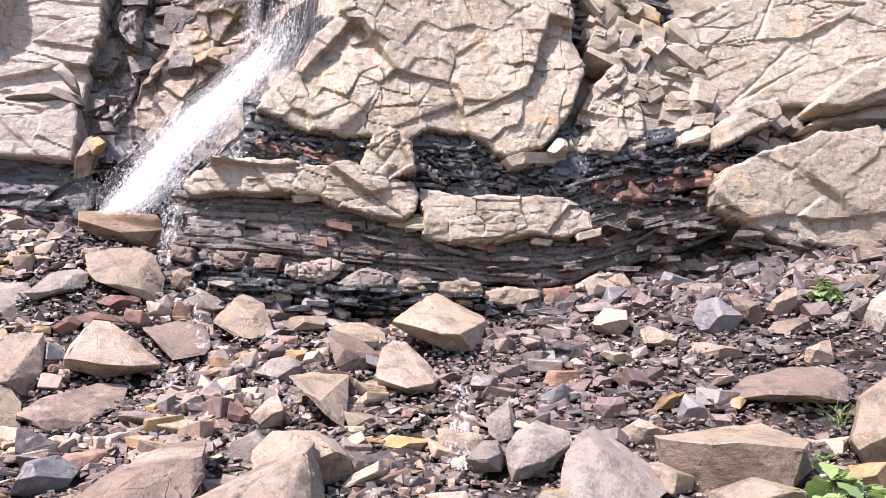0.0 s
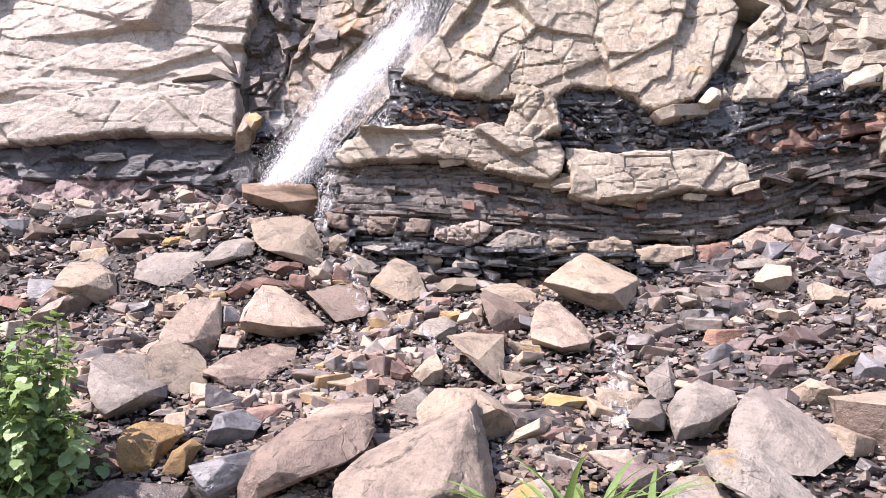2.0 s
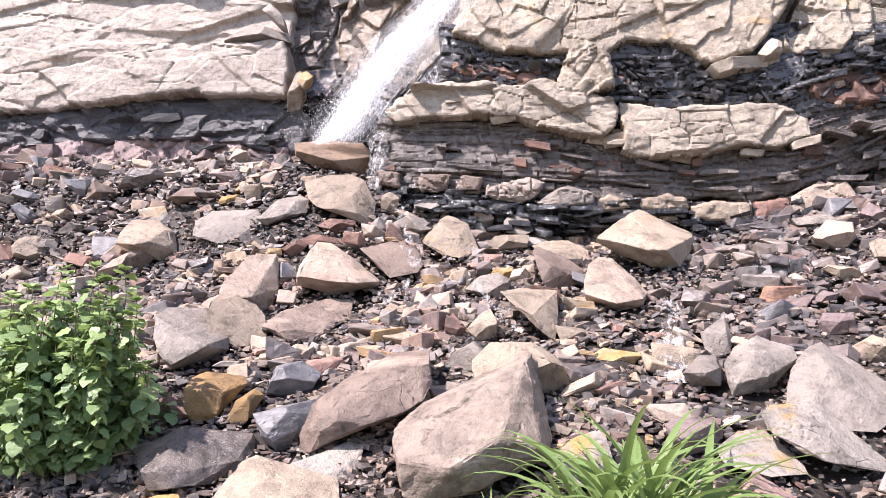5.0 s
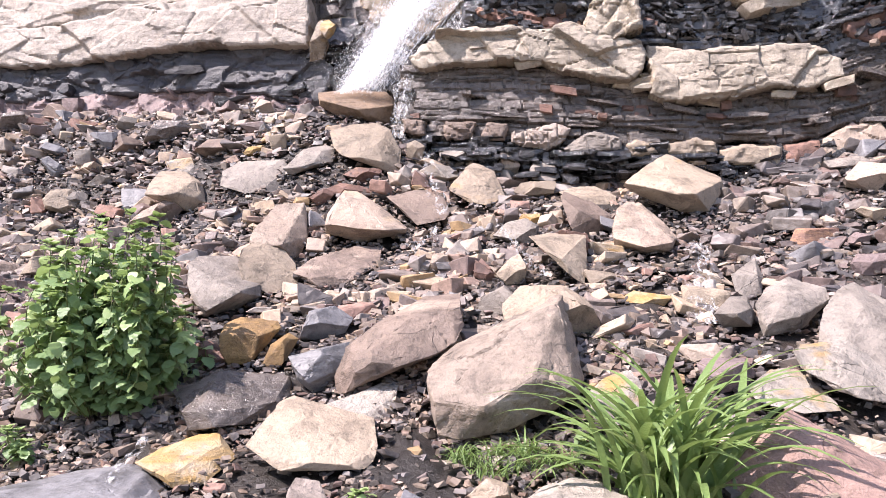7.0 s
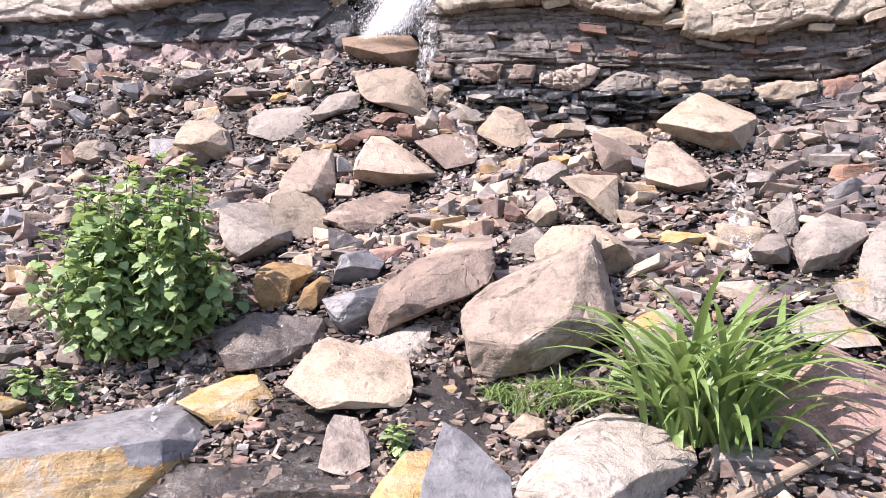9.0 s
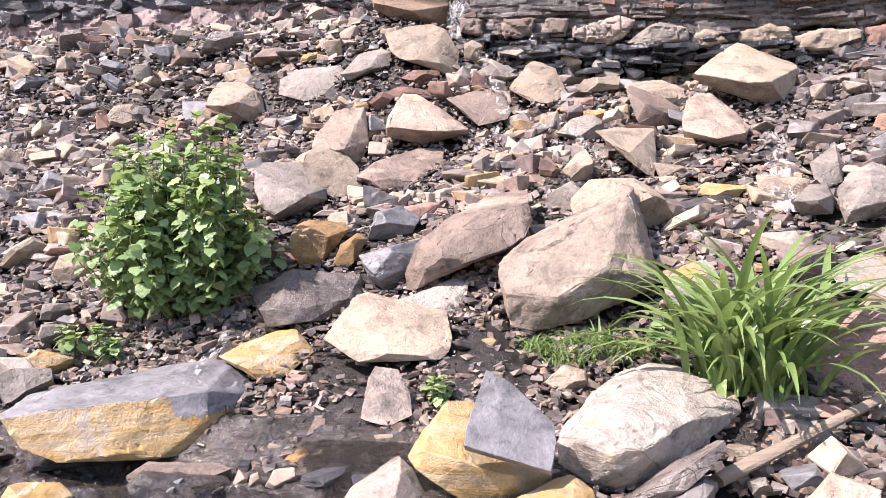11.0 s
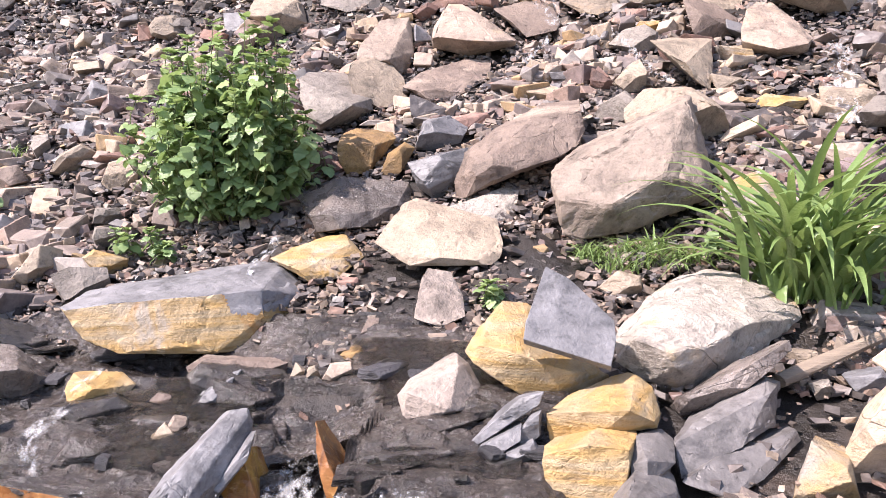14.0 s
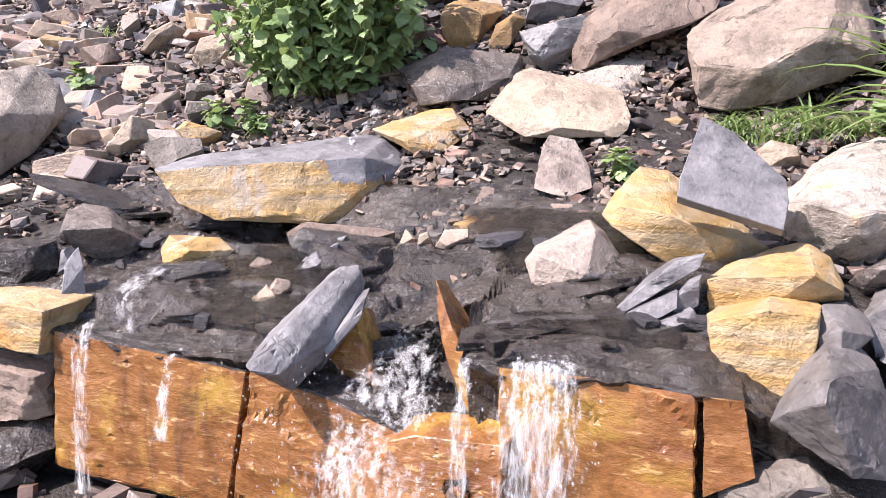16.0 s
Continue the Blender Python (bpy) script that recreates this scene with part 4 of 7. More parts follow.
crag("boulder", ROSE, (0.69, 2.66, 0.75), (0.55, 0.45, 0.45), -19, [(.00, .44, .10), (.05, .61, .05), (.34, .97, -.20), (.36, 1.00, -.55), (.97, .58, -.53), (1.00, .27, -.04), (.64, .00, .05), (.14, .06, .15)], [(.36, .96, -.12), (.94, .54, -.22), (.59, .27, .20)], bed=.5, chips=0)
crag("stone_slab", BROWN, (2.48, 4.03, 1.81), (0.62, 0.45, 0.23), -32, [(.00, .33, .20), (.15, .73, -.12), (.54, 1.00, -.48), (.88, .95, -.62), (1.00, .67, -.50), (.97, .06, -.10), (.82, .00, .10), (.69, .13, .40), (.47, .26, .50), (.05, .12, .30)], chips=2)
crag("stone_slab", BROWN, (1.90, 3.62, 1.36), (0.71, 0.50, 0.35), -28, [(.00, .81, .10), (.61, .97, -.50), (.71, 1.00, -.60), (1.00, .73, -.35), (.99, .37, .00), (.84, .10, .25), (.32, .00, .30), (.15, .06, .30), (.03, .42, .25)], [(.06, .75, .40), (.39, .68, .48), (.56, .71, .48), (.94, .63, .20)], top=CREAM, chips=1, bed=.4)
crag("stone", PALE, (-0.92, 2.41, 0.81), (0.17, 0.15, 0.17), 14, [(.00, .13, .30), (.17, .87, -.20), (.28, 1.00, -.50), (.74, .91, -.60), (.95, .52, -.30), (1.00, .15, .20), (.51, .00, .50)])
crag("slate_plate", SLATE, (-0.47, 1.96, 0.82), (0.23, 0.12, 0.23), 4, [(.21, 1.00, -.80), (.48, .86, -.75), (.99, .42, -.40), (1.00, .25, -.10), (.94, .00, .40), (.00, .28, .50), (.02, .45, .25), (.10, .72, -.30)], plate=.025, chips=0, rough=.5, label="flat dark grey slate plate leaning on an ochre boulder")
crag("boulder", YELLOW, (-0.55, 2.08, 0.70), (0.42, 0.36, 0.21), 6, [(.00, .59, .20), (.08, .79, -.20), (.20, 1.00, -.60), (.38, .95, -.70), (1.00, .18, -.40), (1.00, .14, -.20), (.74, .14, .20), (.57, .00, .30), (.36, .13, .35), (.19, .33, .35), (.06, .49, .30)], [(.11, .72, .30), (.36, .67, .45), (.60, .46, .40)], bed=.3, chips=1)
crag("boulder", PALE, (-0.79, 1.91, 0.67), (0.24, 0.24, 0.13), 14, [(.00, .48, .10), (.10, .60, -.20), (.67, 1.00, -.60), (.79, .85, -.50), (1.00, .28, -.10), (.96, .08, .00), (.32, .00, .30), (.08, .07, .30)], [(.12, .64, .30), (.66, .98, .00), (.56, .35, .45)], chips=1)
crag("boulder", WHITE, (-0.10, 2.21, 0.69), (0.52, 0.45, 0.30), -5, [(.00, .50, .20), (.02, .58, .00), (.16, .78, -.45), (.28, .90, -.70), (.47, 1.00, -.85), (.67, .95, -.90), (.99, .67, -.80), (1.00, .56, -.65), (.68, .26, -.10), (.43, .04, .15), (.29, .00, .20), (.18, .14, .30), (.02, .33, .30)], [(.21, .79, -.10), (.37, .74, .20), (.68, .66, .00), (.91, .60, -.50), (.13, .58, .40), (.38, .48, .50)], rough=1.5, chips=1)
crag("boulder", YELLOW, (-0.38, 1.84, 0.66), (0.27, 0.24, 0.12), 2, [(.00, .62, .20), (.32, .65, -.30), (.57, .90, -.60), (.79, 1.00, -.70), (.94, .82, -.60), (1.00, .49, -.20), (.95, .38, .10), (.62, .36, .30), (.04, .00, .35)], [(.04, .67, .35), (.71, .88, .40), (.91, .60, .25)], bed=.25, chips=1)
crag("boulder", PALE_SLATE, (-0.30, 1.54, 0.51), (0.18, 0.35, 0.16), -9, [(.00, .44, .30), (.10, .66, .00), (.36, 1.00, -.40), (.60, .94, -.40), (.85, .79, -.30), (.95, .56, -.20), (1.00, .00, .20), (.56, .14, .40), (.13, .44, .40)], [(.46, 1.09, .40), (.41, .67, .50)], bed=.7, chips=2)
crag("slate_slab", SLATE, (-1.25, 1.50, 0.52), (0.24, 0.20, 0.22), 29, [(.00, .36, .45), (.67, .91, -.35), (.80, 1.00, -.55), (.96, .99, -.60), (1.00, .84, -.50), (.96, .53, -.35), (.35, .00, .15), (.27, .20, .40), (.04, .33, .50)], [(.95, .95, -.45), (.50, .51, .05), (.27, .27, .47)], bed=.5, chips=0, label="long grey slate slab leaning on the edge of the wet ledge")
crag("boulder", GREY, (-3.00, 2.47, 0.80), (0.36, 0.40, 0.41), 48, [(.00, .56, .00), (.38, .92, -.40), (.72, 1.00, -.60), (.95, .82, -.50), (1.00, .55, -.30), (.62, .19, .10), (.29, .00, .20), (.01, .12, .20)], [(.34, .49, .40), (.82, .49, .05)], chips=2)
# wet grey boulder standing in shade; the dark shale colour paints that shade
crag("boulder", SHALE, (-2.07, 1.86, 0.62), (0.23, 0.24, 0.17), 43, [(.00, .62, .10), (.11, .94, -.30), (.29, 1.00, -.60), (.57, .91, -.50), (1.00, .38, -.30), (.99, .09, -.10), (.63, .00, .10), (.15, .44, .20)], [(.07, .76, .35), (.58, .78, .42), (.96, .40, -.05)], chips=1)
crag("shale_slab", COAL, (-2.26, 2.11, 0.69), (0.47, 0.22, 0.17), 42, [(.00, 1.00, -.30), (.34, .76, -.50), (.83, .29, -.30), (1.00, .03, .00), (.76, .00, .30), (.50, .33, .40), (.06, .87, .30)], bed=1, chips=0)
crag("stone", YELLOW, (-1.80, 1.90, 0.64), (0.19, 0.16, 0.08), 37, [(.00, .65, .10), (.11, 1.00, -.40), (.81, .73, -.60), (1.00, .42, -.20), (.77, .10, .20), (.32, .00, .30), (.03, .26, .30)], [(.41, .70, .42)])
crag("stone_block", YELLOW, (-0.41, 1.67, 0.55), (0.20, 0.22, 0.17), -5, [(.00, .80, -.10), (.57, 1.00, -.40), (1.00, .93, -.45), (.96, .74, .15), (.90, .02, .30), (.37, .00, .35), (.14, .44, .33), (.05, .72, .28)], [(.06, .85, .25), (.53, 1.04, .25), (.96, .97, .10)], bed=.4, chips=0, crown=.9)
crag("rock_slab", PALE_SLATE, (-0.27, 1.68, 0.59), (0.09, 0.20, 0.12), -9, [(.00, 1.00, -.30), (.47, .97, -.50), (.91, .81, -.40), (1.00, .70, -.10), (.47, .49, .30), (.08, .00, .30), (.02, .73, .20)], [(.42, .89, .25)], bed=1.2, chips=1)
crag("rock_slab", PALE_SLATE, (-0.10, 1.86, 0.62), (0.24, 0.30, 0.17), -7, [(.00, .36, .35), (.19, .56, .10), (.87, 1.00, -.50), (1.00, .93, -.60), (.95, .47, -.25), (.65, .31, .10), (.12, .00, .45)], [(.89, .91, -.25)], bed=1.2, chips=1)
crag("rock_slab", PALE_SLATE, (-0.07, 1.80, 0.59), (0.25, 0.28, 0.10), -8, [(.00, .36, .40), (.26, .66, .10), (.96, 1.00, -.50), (1.00, .76, -.50), (.69, .25, .00), (.37, .00, .40)], bed=1, chips=1)
# smaller stones and slabs
rock("slate_block", SLATE, (-1.19, 3.59, 1.38), (.26, .22, .18), 14, [(0, .08), (.17, .83), (.64, 1.0), (1.0, .66), (.84, .22), (.42, .0)], beds=1)
rock("slate_block", SLATE, (-1.12, 3.23, 1.16), (.27, .22, .24), 15, [(0, .72), (.59, .91), (1.0, 1.0), (.81, .4), (.49, .0), (.17, .31)], beds=1.5)
rock("boulder", CREAM, (-0.13, 3.63, 1.36), (.47, .40, .30), -2, [(0, .72), (.19, 1.0), (.63, 1.0), (.89, .73), (1.0, .38), (.91, .04), (.72, .0), (.03, .41)])
rock("shale_slab", SHALE, (-0.07, 2.02, .65), (.29, .20, .24), -7, [(0, .18), (.43, .59), (.98, 1.0), (1.0, .88), (.53, .42), (.1, .0)], beds=1.5)
rock("stone", CREAM, (-0.35, 2.62, .88), (.15, .14, .09), 1, [(0, .32), (.44, 1.0), (.93, .8), (1.0, .14), (.32, .0)])
rock("boulder", WHITE, (.10, 1.79, .56), (.14, .20, .15), -13, [(0, .0), (.27, 1.0), (.82, .82), (1.0, .17)])
rock("boulder", PINK, (.24, 1.83, .54), (.24, .30, .33), -17, [(0, .11), (.26, .7), (.56, 1.0), (.96, .93), (1.0, .15), (.05, .0)], beds=.6)
rock("stone", WHITE, (.16, 2.10, .71), (.07, .08, .06), -13, [(0, .75), (.69, 1.0), (1.0, .28), (.32, .0)])
rock("stone", CREAM, (.14, 2.25, .76), (.09, .10, .05), -12, [(0, .94), (.91, 1.0), (1.0, .14), (.26, .0)])
rock("slate_block", SLATE, (.27, 2.13, .72), (.12, .12, .08), -15, [(0, .68), (.77, 1.0), (1.0, .49), (.35, .0)])
rock("slate_block", SLATE, (-0.27, 1.78, .56), (.09, .20, .13), -9, [(0, 1.0), (.76, .9), (1.0, .63), (.94, .28), (.12, .0)], beds=1)
rock("slate_plate", SLATE, (-1.95, 1.61, .58), (.06, .12, .16), 45, [(0, .08), (.3, .72), (.89, 1.0), (.97, .7), (1.0, .08), (.45, .0)], beds=.5)
rock("shale_slab", WET_LEDGE, (-2.21, 1.68, .57), (.22, .30, .15), 49, [(.05, 1.0), (.98, .97), (1.0, .24), (.86, .0), (0, .22)], beds=1.6)
rock("shale_slab", WET_LEDGE, (-1.41, 2.04, .62), (.34, .25, .13), 28, [(0, .76), (.1, 1.0), (.81, .71), (1.0, .06), (.41, .0), (.04, .1)], beds=1.4, lean=.9)
rock("slate_plate", SLATE, (-1.46, 1.93, .63), (.12, .10, .09), 30, [(0, .12), (.38, .68), (1.0, 1.0), (.84, .44), (.24, .0)], beds=.6, lean=.8)
rock("slate_plate", SLATE, (-1.22, 1.56, .52), (.14, .10, .19), 27, [(0, .0), (.88, .91), (1.0, 1.0), (.89, .72), (.2, .03)], beds=.8, chips=1)
rock("stone", PINK, (-1.48, 1.78, .60), (.06, .07, .06), 31, [(0, .53), (.31, 1.0), (.91, .85), (1.0, .0), (.39, .03)])
rock("stone", CREAM, (-1.50, 1.74, .59), (.06, .07, .06), 32, [(0, .41), (.6, 1.0), (1.0, .48), (.56, .0)])
rock("shale_slab", WET_LEDGE, (-1.99, 1.45, .21), (.22, .30, .14), 49, [(.05, .82), (.66, 1.0), (.84, .97), (1.0, .35), (.6, .0), (0, .06)], beds=1.2, lean=.8)
rock("boulder", GREY, (-0.37, 1.48, .36), (.20, .25, .15), -7, [(0, .64), (.11, .75), (.67, 1.0), (.93, .72), (1.0, .35), (.03, .0)], lean=.8)
rock("slate_block", SLATE, (-0.39, 1.58, .42), (.09, .12, .08), -5, [(0, .65), (.31, 1.0), (1.0, .25), (.26, .0)])
rock("stone", GREY, (-0.50, 1.58, .42), (.04, .06, .05), -1, [(0, .81), (.53, 1.0), (1.0, .53), (.71, .0), (.2, .07)])
rock("boulder", RUST, (-0.56, 1.64, .37), (.13, .20, .10), 2, [(0, .5), (.27, .78), (.87, 1.0), (1.0, .69), (.69, .0), (.14, .0)])
rock("stone", GREY, (-2.31, 2.48, .82), (.21, .20, .13), 39, [(0, .79), (.31, 1.0), (.94, .93), (1.0, .25), (.2, .0)])
rock("stone", YELLOW, (-2.32, 2.64, .88), (.17, .15, .12), 37, [(0, .74), (.24, 1.0), (1.0, .65), (.92, .0), (.27, .16)])
rock("stone", CREAM, (-2.58, 2.58, .86), (.19, .20, .16), 41, [(0, .19), (.54, 1.0), (1.0, .82), (.93, .24), (.19, .0)])
rock("stone", BROWN, (-1.13, 2.32, .77), (.07, .08, .07), 19, [(0, .03), (.51, 1.0), (1.0, .9), (.81, .0)])
rock("stone", RED, (-1.36, 5.03, 2.40), (.28, .20, .11), 13, [(0, .5), (.33, 1.0), (1.0, .95), (.8, .21), (.47, .0)])
rock("flat_stone", RED, (-1.40, 4.91, 2.28), (.35, .25, .10), 14, [(0, .58), (.26, 1.0), (.68, .85), (1.0, .49), (.79, .0), (.16, .09)])
rock("stone", RED, (-1.57, 4.78, 2.19), (.18, .20, .14), 16, [(0, .51), (.59, 1.0), (1.0, .83), (.51, .0)])
rock("stone", CREAM, (-1.05, 5.35, 2.60), (.14, .18, .17), 9, [(0, .83), (.42, 1.0), (1.0, .72), (.73, .0), (.01, .18)])
rock("stone", GREY, (-0.79, 5.44, 2.57), (.23, .20, .17), 6, [(0, .94), (.63, 1.0), (1.0, .38), (.46, .0), (.1, .24)])
rock("stone", CREAM, (-0.21, 5.13, 2.30), (.30, .25, .13), 0, [(0, .44), (.19, .87), (1.0, 1.0), (.94, .28), (.31, .0)])
rock("boulder", BROWN, (-2.62, 4.78, 2.10), (.21, .25, .18), 27, [(0, .03), (.23, .77), (.56, 1.0), (1.0, .57), (.59, .0)])
rock("stone", PINK, (-2.73, 4.69, 2.03), (.20, .25, .21), 28, [(0, .11), (.49, .72), (1.0, 1.0), (.63, .23), (.26, .0)])
rock("slate_plate", SLATE, (-3.50, 5.45, 2.74), (.22, .10, .17), 31, [(0, .86), (1.0, 1.0), (.79, .0)])
rock("stone", GREY, (-3.45, 5.70, 2.96), (.16, .15, .13), 30, [(0, .24), (.23, 1.0), (1.0, .93), (.89, .25), (.64, .0)])
rock("shale_slab", SHALE, (-3.00, 5.59, 2.83), (.43, .30, .20), 27, [(0, .0), (.17, .83), (1.0, 1.0), (.82, .11)], beds=1.5)
rock("stone", CREAM, (-3.45, 4.95, 2.18), (.29, .25, .20), 33, [(0, .53), (.17, .88), (.65, 1.0), (1.0, .74), (.8, .16), (.62, .0), (.07, .24)], lean=.7)
rock("stone", GREY, (-3.33, 5.15, 2.41), (.18, .20, .10), 31, [(0, .12), (.48, 1.0), (1.0, .88), (.82, .0)])
rock("slate_block", SLATE, (-3.74, 5.24, 2.49), (.17, .20, .18), 34, [(0, .75), (.2, 1.0), (1.0, .49), (.8, .0)], beds=1)
rock("slate_block", SLATE, (-3.88, 5.44, 2.70), (.21, .20, .12), 34, [(0, .53), (.17, 1.0), (1.0, .62), (.83, .0)], beds=1)
rock("shale_slab", SHALE, (-4.47, 5.75, 2.97), (.21, .30, .21), 36, [(0, .69), (.87, 1.0), (1.0, .38), (.04, .0)], beds=1.4)
rock("stone", PINK, (-2.36, 5.81, 3.10), (.19, .20, .13), 20, [(0, .03), (.33, 1.0), (.79, .88), (1.0, .0)])
rock("stone", YELLOW, (-2.21, 5.26, 2.65), (.18, .12, .09), 21, [(0, .0), (.21, .69), (.87, 1.0), (1.0, .07)])
rock("stone", PINK, (1.80, 4.92, 2.28), (.26, .25, .21), -20, [(0, .47), (.38, 1.0), (.95, .88), (1.0, .43), (.7, .0), (.06, .25)])
rock("stone", PURPLE, (2.15, 5.13, 2.50), (.19, .15, .15), -23, [(0, .35), (.34, 1.0), (1.0, .16), (.59, .0)])
rock("slate_block", SLATE, (2.44, 4.67, 2.25), (.33, .25, .28), -28, [(0, .57), (.13, .96), (.51, 1.0), (1.0, .5), (.65, .0), (.13, .13)], beds=.5, lean=.7)
rock("stone_slab", BROWN, (2.66, 4.70, 2.33), (.23, .20, .24), -29, [(0, .94), (.24, 1.0), (1.0, .33), (.75, .0), (.18, .34)])
rock("stone_slab", BROWN, (2.82, 4.52, 2.25), (.29, .25, .13), -32, [(0, .27), (.25, .81), (.92, 1.0), (1.0, .28), (.55, .0)], lean=.7)
rock("stone", CREAM, (2.91, 4.71, 2.39), (.22, .20, .23), -32, [(0, .2), (.69, .94), (1.0, 1.0), (.94, .42), (.44, .0)])
rock("stone_slab", CREAM, (2.28, 4.45, 2.08), (.38, .30, .15), -27, [(0, .6), (.14, 1.0), (.81, .59), (1.0, .12), (.62, .0), (.08, .27)], lean=.7)
rock("stone", CREAM, (2.02, 4.66, 2.17), (.24, .20, .17), -23, [(0, .86), (.23, 1.0), (1.0, .53), (.9, .0), (.12, .21)])
rock("stone", CREAM, (1.70, 4.56, 2.05), (.22, .20, .11), -21, [(0, .79), (.16, 1.0), (.78, .82), (1.0, .35), (.6, .0)])
rock("stone", PINK, (2.82, 4.24, 2.03), (.17, .20, .17), -34, [(0, .25), (.14, .74), (.91, 1.0), (1.0, .21), (.34, .0)])
rock("stone_slab", BROWN, (3.04, 4.25, 2.07), (.27, .25, .08), -36, [(0, .64), (.46, 1.0), (1.0, .68), (.65, .0)])
rock("stone", SLATE, (1.89, 3.98, 1.69), (.18, .20, .18), -25, [(0, .32), (.29, 1.0), (.81, .67), (1.0, .11), (.06, .0)], lean=.6)
rock("stone", PURPLE, (1.47, 4.09, 1.72), (.18, .15, .13), -20, [(0, .6), (.18, 1.0), (.94, .99), (1.0, .28), (.15, .0)])
rock("stone", PURPLE, (1.52, 4.36, 1.90), (.15, .12, .09), -19, [(0, .38), (.46, 1.0), (1.0, .8), (.76, .0)])
rock("stone", RUST, (1.80, 4.09, 1.76), (.20, .15, .12), -24, [(0, .0), (.33, .77), (1.0, 1.0), (.6, .23)])
rock("boulder", CREAM, (1.56, 3.87, 1.56), (.24, .25, .17), -22, [(0, .63), (.43, 1.0), (1.0, .66), (.8, .0), (.05, .3)])
rock("boulder", CREAM, (1.87, 3.45, 1.26), (.52, .35, .20), -29, [(.04, .55), (.55, 1.0), (.98, .72), (1.0, .08), (0, .0)])
rock("boulder", CREAM, (2.72, 3.60, 1.38), (.37, .50, .55), -37, [(0, .43), (.2, .83), (.56, 1.0), (1.0, .86), (.83, .0), (.21, .08)])
rock("stone", GREY, (3.30, 4.48, 2.35), (.14, .20, .17), -36, [(0, .35), (.33, 1.0), (1.0, .85), (.64, .0)])
rock("boulder", WHITE, (3.45, 4.37, 2.22), (.38, .35, .33), -38, [(0, .28), (.18, .81), (.44, 1.0), (1.0, .83), (.9, .0), (.26, .03)])
rock("stone", PINK, (-0.74, 4.19, 1.74), (.12, .15, .11), 10, [(0, .04), (.29, .99), (1.0, 1.0), (.83, .0)])
rock("stone", RED, (-0.47, 4.08, 1.68), (.12, .14, .14), 7, [(0, .32), (.06, 1.0), (1.0, .43), (.92, .0)])
rock("stone_slab", YELLOW, (.33, 3.90, 1.56), (.29, .20, .09), -5, [(0, .31), (.33, 1.0), (1.0, .69), (.81, .0)], lean=.7)
rock("stone", YELLOW, (-0.24, 4.73, 2.06), (.15, .12, .09), 3, [(0, .52), (.21, .97), (1.0, 1.0), (.91, .0)])
rock("shale_slab", SHALE, (-1.45, 3.14, 1.02), (.51, .60, .26), 21, [(0, .65), (.37, 1.0), (.93, .88), (1.0, .36), (.74, .08), (.13, .0)], lean=1.1, beds=.5, undercut=0)
rock("flat_stone", RED, (-1.67, 3.37, 1.23), (.26, .30, .16), 23, [(0, .85), (.5, 1.0), (1.0, .49), (.94, .0), (.19, .19)], lean=.9)
rock("stone", GREY, (-0.32, 4.54, 1.93), (.28, .25, .17), 0, [(0, .32), (.34, .85), (.73, 1.0), (1.0, .7), (.94, .16), (.67, .0)])
rock("stone", CREAM, (-0.33, 4.05, 1.65), (.17, .20, .20), 1, [(0, .39), (.5, .87), (.75, 1.0), (1.0, .64), (.91, .16), (.5, .0)])
rock("stone", GREY, (-0.39, 3.78, 1.49), (.28, .22, .18), 2, [(0, .19), (.24, .64), (.63, 1.0), (.91, .61), (1.0, .0), (.53, .25)])
rock("stone", PINK, (-0.74, 4.20, 1.76), (.11, .15, .11), 6, [(0, .03), (.3, .87), (.87, 1.0), (1.0, .0)])
rock("stone", RED, (-0.47, 4.11, 1.70), (.13, .15, .13), 3, [(0, .44), (.34, 1.0), (1.0, .18), (.89, .0)])
rock("boulder", GREY, (-3.34, 3.52, 1.35), (.10, .25, .15), 41, [(0, .5), (.15, .9), (.92, 1.0), (1.0, .19), (.35, .0)])
rock("stone_slab", CREAM, (-3.05, 3.40, 1.27), (.23, .25, .17), 39, [(0, .1), (.23, .67), (.67, 1.0), (1.0, .74), (.99, .32), (.43, .0)])
rock("boulder", CREAM, (-2.70, 3.28, 1.19), (.17, .25, .19), 36, [(0, .31), (.24, .8), (1.0, 1.0), (.96, .0), (.21, .02)])
rock("boulder", GREY, (-3.47, 4.99, 2.21), (.28, .25, .16), 33, [(0, .44), (.21, .94), (1.0, 1.0), (.99, .39), (.71, .0), (.12, .09)])
rock("slate_block", SLATE, (-4.49, 5.34, 2.56), (.34, .25, .16), 38, [(0, .32), (.18, .67), (.89, 1.0), (1.0, .61), (.64, .19), (.05, .0)], beds=1)
rock("stone", SLATE, (-3.74, 5.23, 2.47), (.19, .20, .19), 33, [(0, .87), (.31, 1.0), (1.0, .49), (.88, .0), (.48, .13)], beds=1)
rock("stone", GREY, (-2.46, 2.85, .98), (.13, .15, .09), 37, [(0, .48), (.1, 1.0), (.76, .97), (1.0, .56), (.48, .0), (.15, .02)])
rock("stone", GREY, (-2.58, 3.02, 1.06), (.14, .15, .08), 37, [(0, .09), (.11, 1.0), (.85, .97), (1.0, .35), (.65, .0)])
rock("shale_slab", WET_LEDGE, (-1.74, 1.81, .59), (.26, .20, .09), 37, [(0, .89), (.69, 1.0), (1.0, .22), (.4, .0)], lean=.9, beds=1)
rock("shale_slab", WET_LEDGE, (-1.65, 1.66, .54), (.20, .20, .10), 38, [(.26, 1.0), (1.0, .58), (.86, .0), (0, .32)], lean=.9, beds=1)
